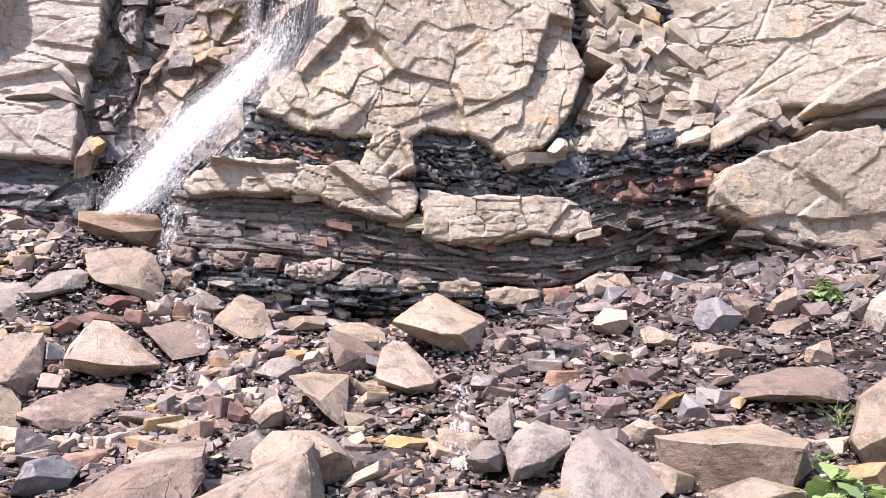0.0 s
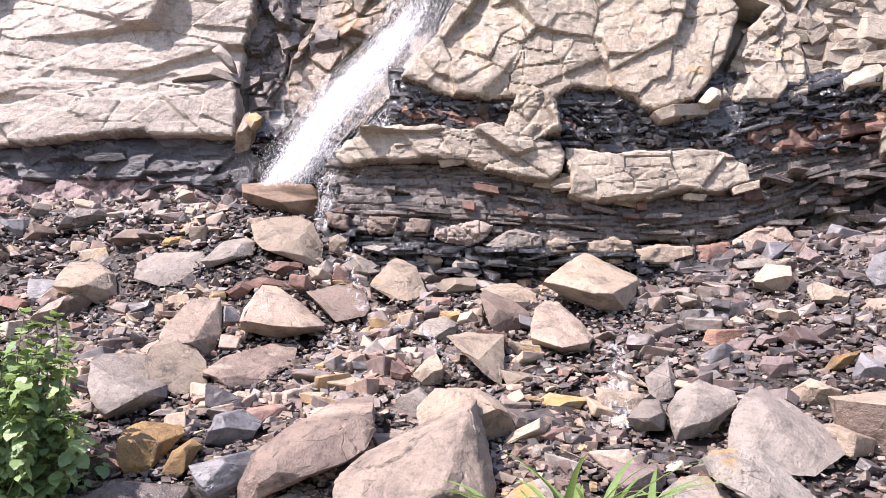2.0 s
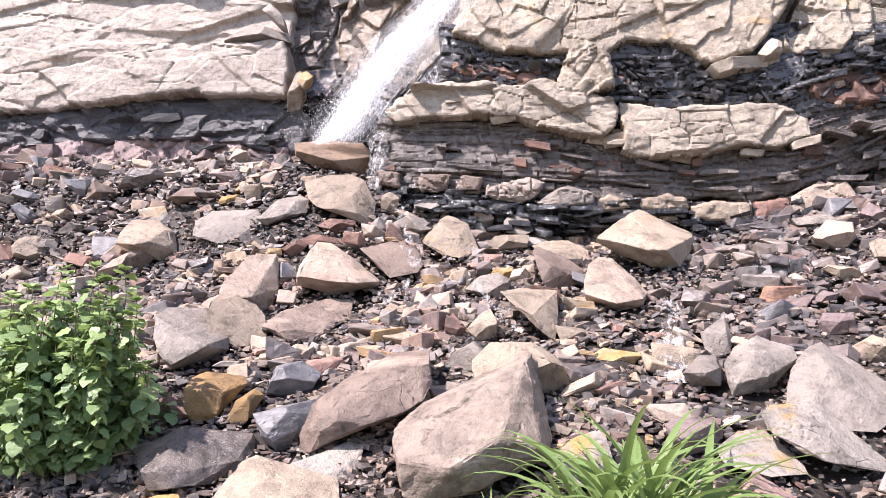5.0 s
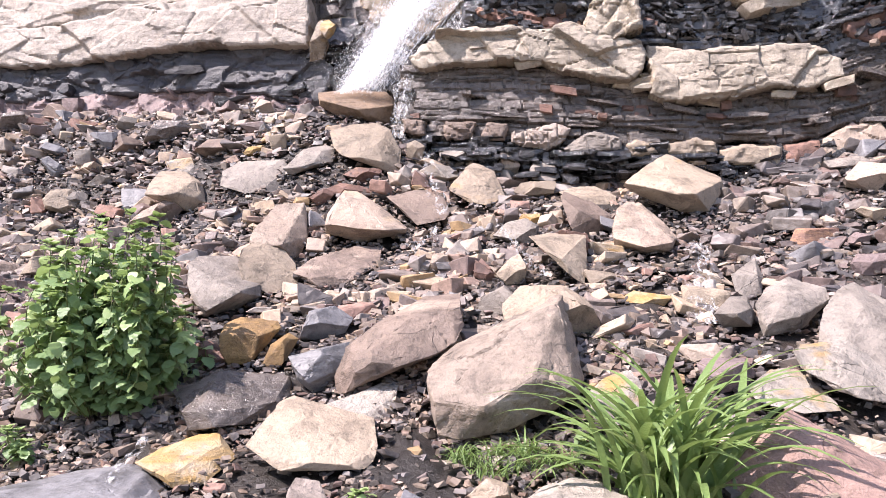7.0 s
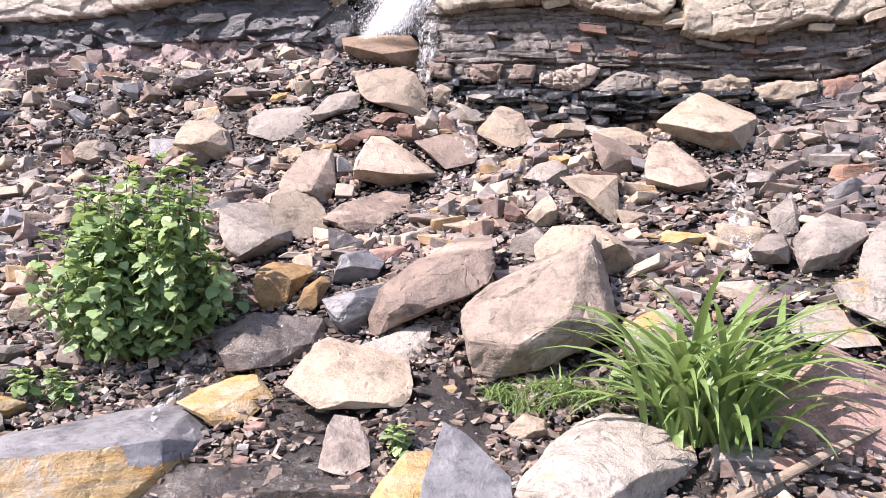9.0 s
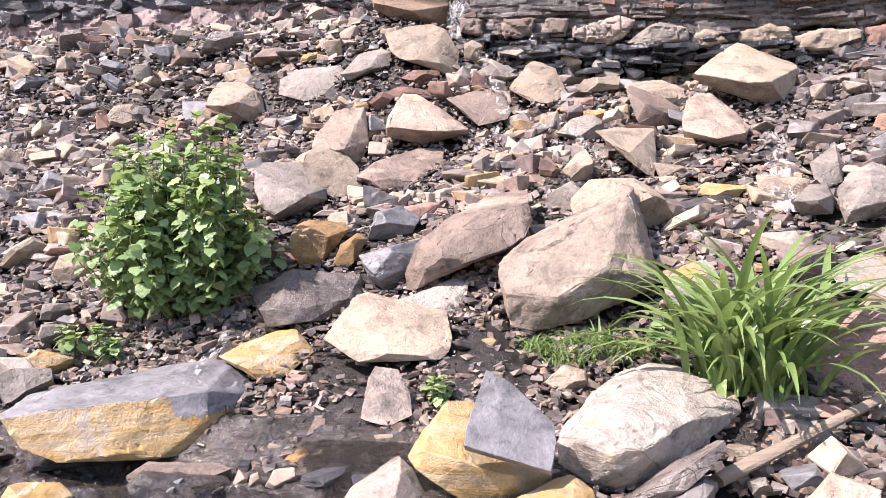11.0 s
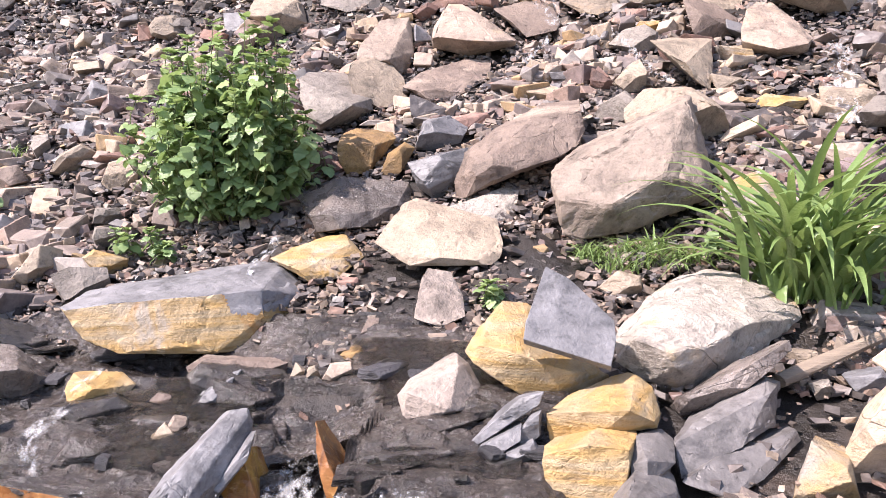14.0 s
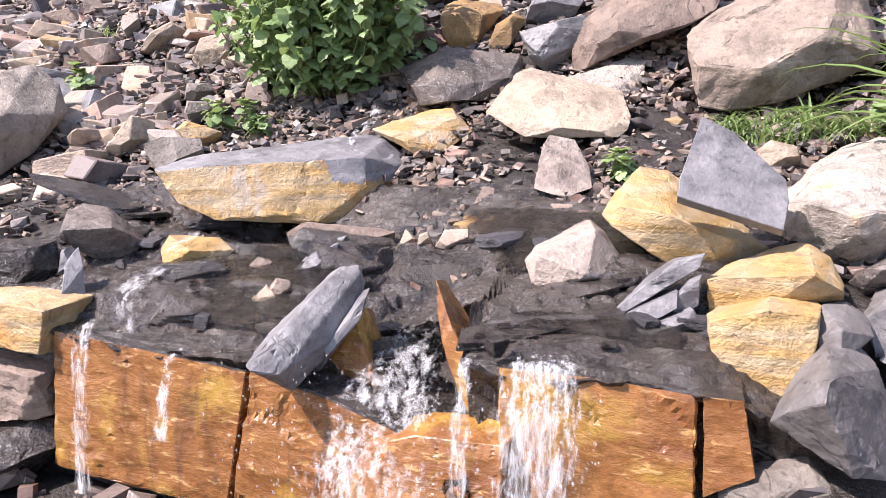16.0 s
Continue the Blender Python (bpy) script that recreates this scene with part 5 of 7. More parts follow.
rock("shale_slab", WET_LEDGE, (-1.37, 1.97, .61), (.20, .20, .11), 26, [(.01, 1.0), (1.0, .43), (.93, .0), (0, .31)], lean=.9, beds=1)
rock("shale_slab", WET_LEDGE, (-0.77, 1.64, .60), (.22, .15, .08), 10, [(0, .82), (.79, 1.0), (1.0, .28), (.16, .0)], lean=.9, beds=1)
rock("shale_slab", WET_LEDGE, (-0.61, 1.65, .58), (.18, .20, .06), 4, [(0, .97), (.81, 1.0), (1.0, .0), (.19, .04)], lean=.9, beds=1)
rock("shale_slab", WET_LEDGE, (-1.24, 1.79, .44), (.16, .20, .20), 24, [(0, 1.0), (.64, .99), (1.0, .42), (.79, .0), (.3, .16)], lean=.5, beds=1.4)
rock("slate_plate", SLATE, (-0.60, 1.77, .65), (.17, .12, .14), 3, [(0, .03), (.35, .54), (.66, .88), (1.0, 1.0), (.95, .79), (.42, .29), (.1, .0)], beds=.8, lean=.5, front=.95, chips=1)
rock("slate_plate", SLATE, (-0.61, 1.73, .65), (.10, .12, .07), 3, [(0, .21), (.66, .63), (.98, 1.0), (1.0, .58), (.46, .0)], beds=1, lean=.5, front=.95, chips=1)
rock("slate_plate", SLATE, (-0.55, 1.76, .65), (.06, .08, .10), 1, [(0, .29), (.57, .86), (1.0, 1.0), (.97, .4), (.3, .0)], beds=1, chips=1)
rock("slate_plate", SLATE, (-0.58, 1.71, .63), (.13, .14, .06), 2, [(0, .19), (.48, .47), (.87, 1.0), (1.0, .57), (.65, .13), (.17, .0)], beds=1.4, chips=1)
rock("shale_slab", WET_LEDGE, (-0.75, 1.79, .65), (.15, .20, .06), 8, [(0, .79), (1.0, 1.0), (.9, .31), (.71, .0), (.24, .39)], beds=1.4, lean=.6)
rock("slate_plate", SLATE, (-2.08, 1.73, .63), (.05, .06, .08), 45, [(0, .06), (.28, .85), (.84, 1.0), (1.0, .72), (.41, .0)], beds=.6)
rock("rock_slab", BROWN, (-1.46, 2.07, .64), (.31, .20, .11), 27, [(0, .75), (.15, 1.0), (.98, .76), (1.0, .27), (.28, .0), (.04, .43)], lean=.8, beds=.8)
rock("slate_plate", SLATE, (-1.47, 1.98, .64), (.13, .10, .09), 28, [(0, .16), (.41, .81), (1.0, 1.0), (.85, .44), (.39, .0)], lean=.8)
rock("stone", CREAM, (-1.26, 2.05, .69), (.05, .06, .06), 22, [(0, .11), (.44, 1.0), (1.0, .59), (.77, .0)])
rock("stone", CREAM, (-1.20, 2.03, .69), (.05, .06, .06), 20, [(0, .17), (.2, .88), (.63, 1.0), (1.0, .29), (.48, .0)])
rock("stone", PINK, (-1.13, 2.04, .70), (.09, .07, .06), 18, [(0, .18), (.28, .95), (.95, 1.0), (1.0, .31), (.37, .0)])
rock("stone", BROWN, (-1.61, 1.90, .63), (.06, .05, .05), 33, [(0, .54), (.39, 1.0), (1.0, .74), (.85, .0)])
rock("stone", CREAM, (-1.56, 1.77, .60), (.03, .05, .03), 34, [(0, .07), (.31, .94), (.95, 1.0), (1.0, .0)])
rock("stone", RUST, (-1.14, 2.20, .73), (.08, .10, .03), 17, [(0, .49), (.8, 1.0), (1.0, .36), (.2, .0)])
rock("shale_slab", WET_LEDGE, (-1.25, 1.86, .51), (.10, .20, .11), 24, [(0, .02), (.16, .89), (.86, 1.0), (1.0, .5), (.85, .0)], lean=.4, beds=1.4)
rock("shale_slab", WET_LEDGE, (-1.16, 1.62, .49), (.12, .15, .10), 0, [(0, .4), (.18, .92), (.84, 1.0), (1.0, .29), (.72, .0)], lean=.6, beds=1.4)
rock("stone_block", YELLOW, (-2.02, 1.54, .51), (.30, .20, .13), 0, [(.06, .96), (.53, 1.0), (1.0, .93), (.93, .0), (.47, .02), (0, .07)], beds=.8, lean=.05, front=.97, chips=1)
rock("stone_block", BROWN, (-2.05, 1.54, .28), (.31, .20, .22), 0, [(.12, 1.0), (.56, .98), (1.0, .93), (.98, .4), (.48, .14), (0, .0)], beds=.8, lean=.05, chips=1)
rock("ledge_block", ORANGE, (-1.64, 1.61, .23), (.52, .30, .35), 0, [(.04, 1.0), (.27, .96), (.47, .92), (1.0, .9), (.89, .0), (.46, .0), (0, .08)], front=1.0, lean=.04, under=0, chips=0, beds=.35, crown=1.0, top=WET_LEDGE)
rock("ledge_block", ORANGE, (-1.18, 1.60, .24), (.48, .30, .31), 0, [(.11, 1.0), (.27, .96), (.45, .9), (.77, .75), (1.0, .64), (1.0, .16), (0, .0)], front=1.0, lean=.04, under=0, chips=0, beds=.35, crown=1.0, top=WET_LEDGE)
rock("ledge_block", ORANGE, (-0.68, 1.61, .31), (.35, .30, .31), 0, [(0, .99), (.53, 1.0), (.97, .96), (1.0, .32), (.54, .11), (.04, .0)], front=1.0, lean=.04, under=0, chips=0, beds=.35, crown=1.0, top=WET_LEDGE)
rock("ledge_block", ORANGE, (-0.46, 1.60, .44), (.09, .30, .17), 0, [(0, 1.0), (.71, 1.0), (1.0, .25), (.12, .0)], front=1.0, lean=.04, under=0, chips=0, beds=.35, crown=1.0, top=WET_LEDGE)
rock("ledge_block", ORANGE, (-0.98, 1.46, .30), (.32, .15, .19), 0, [(.01, .73), (.44, .97), (.99, 1.0), (1.0, .33), (0, .0)], front=.95, lean=.3, under=0, chips=2, beds=.5, crown=1.0)
rock("ledge_block", ORANGE, (-1.19, 1.62, .44), (.12, .12, .22), 0, [(0, .55), (.3, .91), (.49, 1.0), (.52, .69), (1.0, .15), (.88, .0), (.44, .08)], chips=1, front=.9, lean=.2, beds=.4)
rock("ledge_block", ORANGE, (-0.97, 1.62, .47), (.12, .12, .26), 0, [(0, 1.0), (.19, .85), (.73, .46), (1.0, .11), (.78, .0), (.39, .35), (.07, .78)], front=.93, lean=.3, under=0, chips=1, beds=.6, crown=.9)
rock("sandstone_block", CLIFF, (2.75, 5.50, 3.83), (.34, .50, .33), 0, [(0, .95), (.85, 1.0), (1.0, .2), (.07, .0)], cliff=1)
rock("sandstone_block", CLIFF, (4.38, 5.55, 4.08), (1.40, .50, .34), 0, [(0, .0), (.2, .57), (.65, .91), (1.0, 1.0), (.97, .38), (.63, .37)], cliff=1)
rock("shelf_block", GREY, (-2.35, 6.05, 4.22), (.60, .25, .18), 0, [(0, .07), (.39, 1.0), (.89, .48), (1.0, .0)], cliff=1, lean=.2)
rock("shelf_block", GREY, (-2.22, 6.02, 4.31), (.26, .20, .26), 0, [(0, .89), (.34, 1.0), (.91, .33), (1.0, .0), (.77, .08)], cliff=1)
rock("knob", CLIFF_DARK, (-1.98, 6.00, 3.59), (.16, .20, .37), 0, [(.29, .6), (.49, .93), (.79, 1.0), (1.0, .46), (.74, .06), (0, .0)], cliff=1)
rock("lichen_stone", YELLOW, (-1.88, 5.90, 3.75), (.13, .15, .17), 0, [(0, .43), (.16, .86), (.53, 1.0), (1.0, .65), (.84, .28), (.4, .0)], cliff=1)
rock("sandstone_block", CLIFF, (1.46, 5.42, 3.60), (.55, .40, .18), 0, [(0, .35), (.6, .82), (.92, 1.0), (1.0, .63), (.59, .32), (.12, .0)], cliff=1)
rock("sandstone_block", CLIFF, (1.61, 5.38, 3.71), (.16, .30, .16), 0, [(0, .27), (.59, 1.0), (1.0, .74), (.98, .18), (.27, .0)], cliff=1)
for piece in CLIFF_PARTS:
    piece.parent = cliff_upper if piece.matrix_world.translation.z > 3.9 else cliff_lower


# ---- scree: loose stones of all sizes over the bank ----
def pebble(rnd, count, flat):
    pts = []
    deep, lean = rnd.uniform(0.5, 0.85), rnd.uniform(-0.25, 0.25)
    for k in range(8):
        x, y, z = (k & 1) - 0.5, (k >> 1 & 1) - 0.5, (k >> 2) - 0.5
        if rnd.random() < 0.07:
            continue
        shrink = rnd.uniform(0.6, 1.0) if rnd.random() < 0.55 else 1.0
        pts.append((x * shrink + lean * z, y * deep * rnd.uniform(0.6, 1.1), z * flat * rnd.uniform(0.55, 1.15)))
    for _ in range(count - 6):
        v = Vector((rnd.gauss(0, 1), rnd.gauss(0, 1), rnd.gauss(0, 1))).normalized()
        pts.append((v.x * 0.5, v.y * 0.5 * deep, v.z * 0.5 * flat))
    return convex(pts)


def prototypes(count, points, seed, fine=0.0):
    made = []
    for k in range(count):
        rnd = random.Random(seed + k)
        bm = pebble(rnd, points, rnd.uniform(0.22, 0.6))
        if fine:
            bmesh.ops.dissolve_limit(bm, angle_limit=radians(12), verts=bm.verts, edges=bm.edges)
            refine(bm, fine, 0.03, 3)
            roughen(bm, 0.6, 0.035, seed + k)
        bmesh.ops.triangulate(bm, faces=bm.faces)
        bm.verts.index_update()
        made.append((np.array([v.co[:] for v in bm.verts]), np.array([[v.index for v in f.verts] for f in bm.faces])))
        bm.free()
    return made


def scatter(name, material, protos, spots, label, category, smooth=0):
    """Many stones in one mesh: spots are (x, y, z, size, turn)."""
    verts, faces, base = [], [], 0
    rnd = np.random.default_rng(len(spots))
    for x, y, z, size, turn in spots:
        v, f = protos[int(rnd.integers(len(protos)))]
        m = np.array(Euler(turn).to_matrix()) @ np.diag(size if isinstance(size, tuple) else (size,) * 3)
        verts.append(v @ m.T + (x, y, z))
        faces.append(f + base)
        base += len(v)
    me = bpy.data.meshes.new(name)
    verts, faces = np.concatenate(verts), np.concatenate(faces)
    me.from_pydata(verts.tolist(), [], faces.tolist())
    me.materials.append(material)
    ob = new(name, me)
    return tagged(ob, label, category, kind="stuff")


BANK_COLORS = [(0.375, 0.302, 0.230), (0.350, 0.276, 0.201), (0.315, 0.238, 0.172), (0.262, 0.179, 0.139), (0.350, 0.265, 0.190), (0.196, 0.154, 0.131), (0.288, 0.202, 0.158), (0.242, 0.210, 0.185), (0.330, 0.250, 0.176),
               (0.160, 0.127, 0.116), (0.248, 0.148, 0.115), (0.309, 0.245, 0.194), (0.206, 0.179, 0.162), (0.366, 0.285, 0.210), (0.298, 0.200, 0.105), (0.279, 0.214, 0.168)]
DARK_COLORS = [(0.122, 0.101, 0.093), (0.167, 0.133, 0.115), (0.085, 0.073, 0.070), (0.189, 0.152, 0.126), (0.144, 0.101, 0.088), (0.226, 0.181, 0.144), (0.100, 0.087, 0.086),
               (0.167, 0.143, 0.126), (0.152, 0.107, 0.094), (0.067, 0.059, 0.058), (0.122, 0.112, 0.107), (0.112, 0.085, 0.076)]
GRIT_COLORS = [(0.13, 0.10, 0.085), (0.08, 0.065, 0.055), (0.18, 0.13, 0.10), (0.10, 0.085, 0.08), (0.22, 0.16, 0.12), (0.06, 0.05, 0.045), (0.16, 0.10, 0.075), (0.27, 0.21, 0.16)]
# browns kept dark so the rubble carries the shade of the gaps it fills
RUBBLE_COLORS = [(0.208, 0.165, 0.129), (0.121, 0.096, 0.084), (0.161, 0.121, 0.097), (0.089, 0.075, 0.071), (0.184, 0.141, 0.109), (0.137, 0.089, 0.075), (0.113, 0.097, 0.091), (0.240, 0.192, 0.149), (0.102, 0.084, 0.078), (0.149, 0.125, 0.112), (0.078, 0.066, 0.060), (0.168, 0.117, 0.089)]
RUBBLE = scree_mix("shaded_brown_rubble", RUBBLE_COLORS, 0.8, 0.1)
BANK = scree_mix("mixed_scree", BANK_COLORS)
DARK = scree_mix("dark_scree", DARK_COLORS, 0.75, 0.12)
GRIT = scree_mix("damp_grit", GRIT_COLORS, 0.75, 0.12)


def wet_channel(x, y):
    """Bare wet rock and water on the ledge, where few stones lie."""
    return y < 2.25 and -2.0 < x < -0.45 and y > lip(x) - 0.05


# dark shale areas; on the right the dark stones also imitate shadowed gaps
def dark_zone(x, y):
    v = noise.noise((x * 0.8, y * 0.8, 9)) * 0.5
    return x < -2.2 + v and y > 2.9 or (x > 0.6 + v and y > 3.1 and noise.noise((x * 1.7, y * 1.7, 2)) > -0.25) or (x > 0.4 + v and y > 4.55 + v) or y > 5.2 + v


def spots(count, small, large, seed, x0=-7.5, x1=7.5, y0=0.9, y1=6.1, sink=0.18, power=2.0):
    rnd = random.Random(seed)
    light, dark = [], []
    while len(light) + len(dark) < count:
        x, y = rnd.uniform(x0, x1), rnd.uniform(y0, y1)
        if abs(x + 0.15 * y - 0.2) > 2.3 + 1.0 * y + 1.2 * noise.noise((y * 0.9, x * 0.3, 7)) + abs(rnd.gauss(0, 0.4)) or (y < 1.95 and -2.4 < x < -0.15):
            continue
        if wet_channel(x, y) and rnd.random() < (0.95 if large > 0.05 else 0.6):
            continue
        size = small + (large - small) * rnd.random() ** power
        if y < 2.4 and -3.2 < x < -1.75 and size > 0.03 and rnd.random() < 0.88:
            continue
        if size > 0.055 and any(abs(x - hx) < hw + 0.2 * size and abs(y - hy) < hd + 0.3 * size for hx, hy, hw, hd in LARGE):
            continue
        if y > 5.12 and -0.75 < x < 1.35 and size > 0.03 and rnd.random() < 0.6:
            continue
        damp = y < 3.0 and -2.4 < x < 0.25
        if damp and rnd.random() < (0.97 if size > 0.05 else 0.45):
            continue
        if size > 0.08 and y < 3.7 and -2.3 < x < 0.5 and rnd.random() < 0.6:
            continue
        if size > 0.045 and x > 0.3 and y < 5.0 and rnd.random() < 0.5:
            continue
        if size > 0.09 and x < -2.3 and y > 3.0 and rnd.random() < 0.55:
            continue
        z = ground_height(x, y) + size * (rnd.uniform(0.0, 0.3) - sink)
        turn = (rnd.gauss(0.1, 0.24), rnd.gauss(0, 0.24), rnd.uniform(0, 6.283))
        (dark if dark_zone(x, y) and rnd.random() < (0.97 if x > 0.55 else 0.34) or rnd.random() < 0.12 else light).append((x, y, z, size, turn))
    return light, dark


fine_stones, pebbles = prototypes(26, 11, 50, 0.3), prototypes(30, 9, 500)
light, dark = spots(8600, 0.06, 0.24, 1, power=2.4)
SCREE_STONE = {"cream": CREAM, "grey": GREY, "brown": BROWN, "pink": PINK, "slate": SLATE, "red": RED, "white": WHITE}
scree_meshes = {}
for word, mat in SCREE_STONE.items():
    for k in range(9):
        rnd = random.Random(900 + k)
        bm = pebble(rnd, 12, rnd.uniform(0.3, 0.6))
        bmesh.ops.dissolve_limit(bm, angle_limit=radians(14), verts=bm.verts, edges=bm.edges)
        refine(bm, 0.2, 0.02, 3)
        roughen(bm, 0.6, 0.03, 900 + k)
        me = bpy.data.meshes.new("scree_stone")
        bm.to_mesh(me)
        bm.free()
        me.materials.append(mat)
        me.shade_smooth()
        me.set_sharp_from_angle(angle=radians(28))
        scree_meshes[word, k] = me
light.sort(key=lambda p: -p[3]), dark.sort(key=lambda p: -p[3])
rnd = random.Random(77)
for some, words in ((light[:190], ("cream", "cream", "grey", "brown", "pink", "pink", "white", "red", "slate")), (dark[:100], ("slate", "grey", "brown", "slate", "red", "cream"))):
    for x, y, z, size, turn in some:
        word = rnd.choice(words)
        ob = new("scree_stone", scree_meshes[word, rnd.randrange(9)])
        ob.matrix_world = Matrix.LocRotScale((x, y, z), Euler(turn), (size * 1.1, size * 1.1, size * 1.1))
        tagged(ob, f"loose angular {STONE_WORDS[SCREE_STONE[word].name]} stone in the scree", "stone", "scree stones", "thing")
light, dark = light[190:], dark[100:]
scatter("scree", BANK, fine_stones, light, "angular tan, brown and grey scree stones on the bank", "scree")
scatter("dark_scree", DARK, fine_stones, dark, "angular dark shale and brown scree stones", "scree")
light, dark = spots(42000, 0.032, 0.09, 2)
scatter("rubble", RUBBLE, pebbles, light, "small broken stones and chips between the boulders", "rubble")
scatter("dark_rubble", DARK, pebbles, dark, "small dark shale chips between the boulders", "rubble")
light, dark = spots(30000, 0.011, 0.034, 3, y1=5.9)
scatter("gravel", GRIT, pebbles, light, "fine gravel and grit on the damp earth", "gravel")
near = []
damp_gravel = []
while len(damp_gravel) < 5200:
    x, y = rnd.uniform(-2.5, 0.35), rnd.uniform(2.1, 3.5)
    if noise.noise((x * 2.3, y * 2.3, 11)) < -0.12 or (wet_channel(x, y) and rnd.random() < 0.8):
        continue
    size = 0.01 + 0.045 * rnd.random() ** 2.2
    damp_gravel.append((x, y, ground_height(x, y) + size * 0.05 - 0.01, size, (rnd.gauss(0.1, 0.4), rnd.gauss(0, 0.4), rnd.uniform(0, 6.283))))
scatter("damp_gravel", GRIT, pebbles, damp_gravel, "small brown and grey pebbles on the damp earth by the stream", "gravel")
while len(near) < 9000:
    x, y = rnd.gauss(0, 4.2), 1.3 - abs(rnd.gauss(0, 3.2))
    if y < 0.85 or x > 0.3 or x < -2.6:
        size = 0.02 + 0.2 * rnd.random() ** 3
        near.append((x, y, ground_height(x, y) + 0.1 * size, size, (rnd.gauss(0, 0.3), rnd.gauss(0, 0.3), rnd.uniform(0, 6.283))))
scatter("foreshore_scree", BANK, fine_stones, near, "mixed loose stones on the shore in front of the ledge", "scree")
for _ in range(900):
    x, y, size = rnd.uniform(-2.6, 0.3), rnd.uniform(0.8, 1.42), 0.012 + 0.06 * rnd.random() ** 2
    dark.append((x, y, ground_height(x, y) + 0.1 * size, size, (rnd.gauss(0, 0.3), rnd.gauss(0, 0.3), rnd.uniform(0, 6.283))))
scatter("dark_gravel", GRIT, pebbles, dark, "fine dark grit on the damp earth", "gravel")


# ---- cliff layers: broken plates and blocks of shale, coal, ironstone and mudstone ----
def plate_meshes(name, count, seed, material, chips=2):
    made = []
    for k in range(count):
        rnd = random.Random(seed + k)
        pts = [(sx * 0.5 * rnd.uniform(0.75, 1.1), sy * 0.5 * rnd.uniform(0.8, 1.1), sz * 0.5 * rnd.uniform(0.7, 1.1)) for sx in (-1, 1) for sy in (-1, 1) for sz in (-1, 1)]
        bm = chipped(pts, rnd, chips)
        refine(bm, 0.42, 0.03, 2)
        roughen(bm, 0.7, 0.03, seed + k, 0.8, 0.2)
        me = bpy.data.meshes.new(name)
        bm.to_mesh(me)
        bm.free()
        me.materials.append(material)
        made.append(me)
    return made


def layer(name, material, x0, x1, lows, highs, back, count, wide, thick, deep, seed, parent, parts=60, chips=2, tilt=3.0):
    """A band of the cliff between two lines, filled with overlapping pieces that follow its dip.
    The larger pieces are parts of the cliff, the rest one joined mesh."""
    rnd = random.Random(seed)
    meshes = plate_meshes(name, 7, seed, material, chips)
    low = lambda x: float(np.interp(x, [a for a, b in lows], [b for a, b in lows]))
    high = lambda x: float(np.interp(x, [a for a, b in highs], [b for a, b in highs]))
    pieces = []
    for _ in range(count):
        x = rnd.uniform(x0, x1)
        k = rnd.random()
        z = low(x) + (high(x) - low(x)) * k
        dip = math.atan2(low(x + 0.2) * (1 - k) + high(x + 0.2) * k - low(x - 0.2) * (1 - k) - high(x - 0.2) * k, 0.4)
        t = min(rnd.uniform(*thick), max(0.02, (high(x) - low(x)) * 0.6))
        size = (rnd.uniform(*wide), rnd.uniform(*deep), t)
        turn = (radians(rnd.gauss(4, tilt)), -dip + radians(rnd.gauss(0, tilt)), radians(rnd.gauss(0, 9)))
        pieces.append((x, back + rnd.gauss(0, 0.035), z, size, turn))
    pieces.sort(key=lambda p: -p[3][0] * p[3][2])
    for x, y, z, size, turn in pieces[:parts]:
        ob = new(name, meshes[rnd.randrange(7)])
        ob.matrix_world = Matrix.LocRotScale((x, y, z), Euler(turn), size)
        ob.parent = parent
    rest = pieces[parts:]
    if rest:
        protos = []
        for me in meshes:
            bm = bmesh.new()
            bm.from_mesh(me)
            bmesh.ops.triangulate(bm, faces=bm.faces)
            bm.verts.index_update()
            protos.append((np.array([v.co[:] for v in bm.verts]), np.array([[v.index for v in f.verts] for f in bm.faces])))
            bm.free()
        ob = scatter(name + "_layer", material, protos, rest, "", "")
        ob.parent = parent
        ob["kind"] = "stuff"


SHALE_I = stone("flaky_shale", (0.21, 0.175, 0.152), (0.075, 0.063, 0.058), (0.30, 0.19, 0.105), 0.8, 0.62, rough=0.55, wet=0.2, vary=0.5, each=True, film=0.4)
COAL_I = stone("wet_coal_seam", (0.06, 0.057, 0.058), (0.018, 0.018, 0.019), (0.10, 0.065, 0.05), 0.7, 0.64, rough=0.4, wet=0.3, vary=0.5, each=True, film=0.5)
layer("shale_plate", SHALE_I, -1.15, 2.9, ((-1.15, 2.83), (0.4, 2.78), (1.6, 2.80), (2.4, 3.0), (2.9, 3.2)), ((-1.15, 3.3), (0.0, 3.24), (0.5, 3.12), (0.75, 3.03), (1.7, 3.08), (2.4, 3.42), (2.9, 3.5)), 5.475, 40, (0.06, 0.3), (0.015, 0.05), (0.06, 0.1), 100, cliff_lower, 80, 5, 4)
layer("coal_block", COAL_I, -0.7, 3.1, ((-0.7, 3.5), (0.5, 3.5), (1.5, 3.42), (2.2, 3.5), (3.1, 3.8)), ((-0.7, 3.9), (0.3, 3.75), (1.0, 3.8), (1.5, 3.65), (2.3, 3.8), (3.1, 4.05)), 5.45, 420, (0.025, 0.11), (0.012, 0.05), (0.03, 0.09), 120, cliff_lower, 60, 5, 26)
layer("ironstone_block", RED, -0.45, 0.62, ((-0.5, 3.62), (0.62, 3.56)), ((-0.5, 3.74), (0.62, 3.66)), 5.58, 46, (0.06, 0.2), (0.03, 0.07), (0.1, 0.2), 140, cliff_lower, 46, 6, 12)
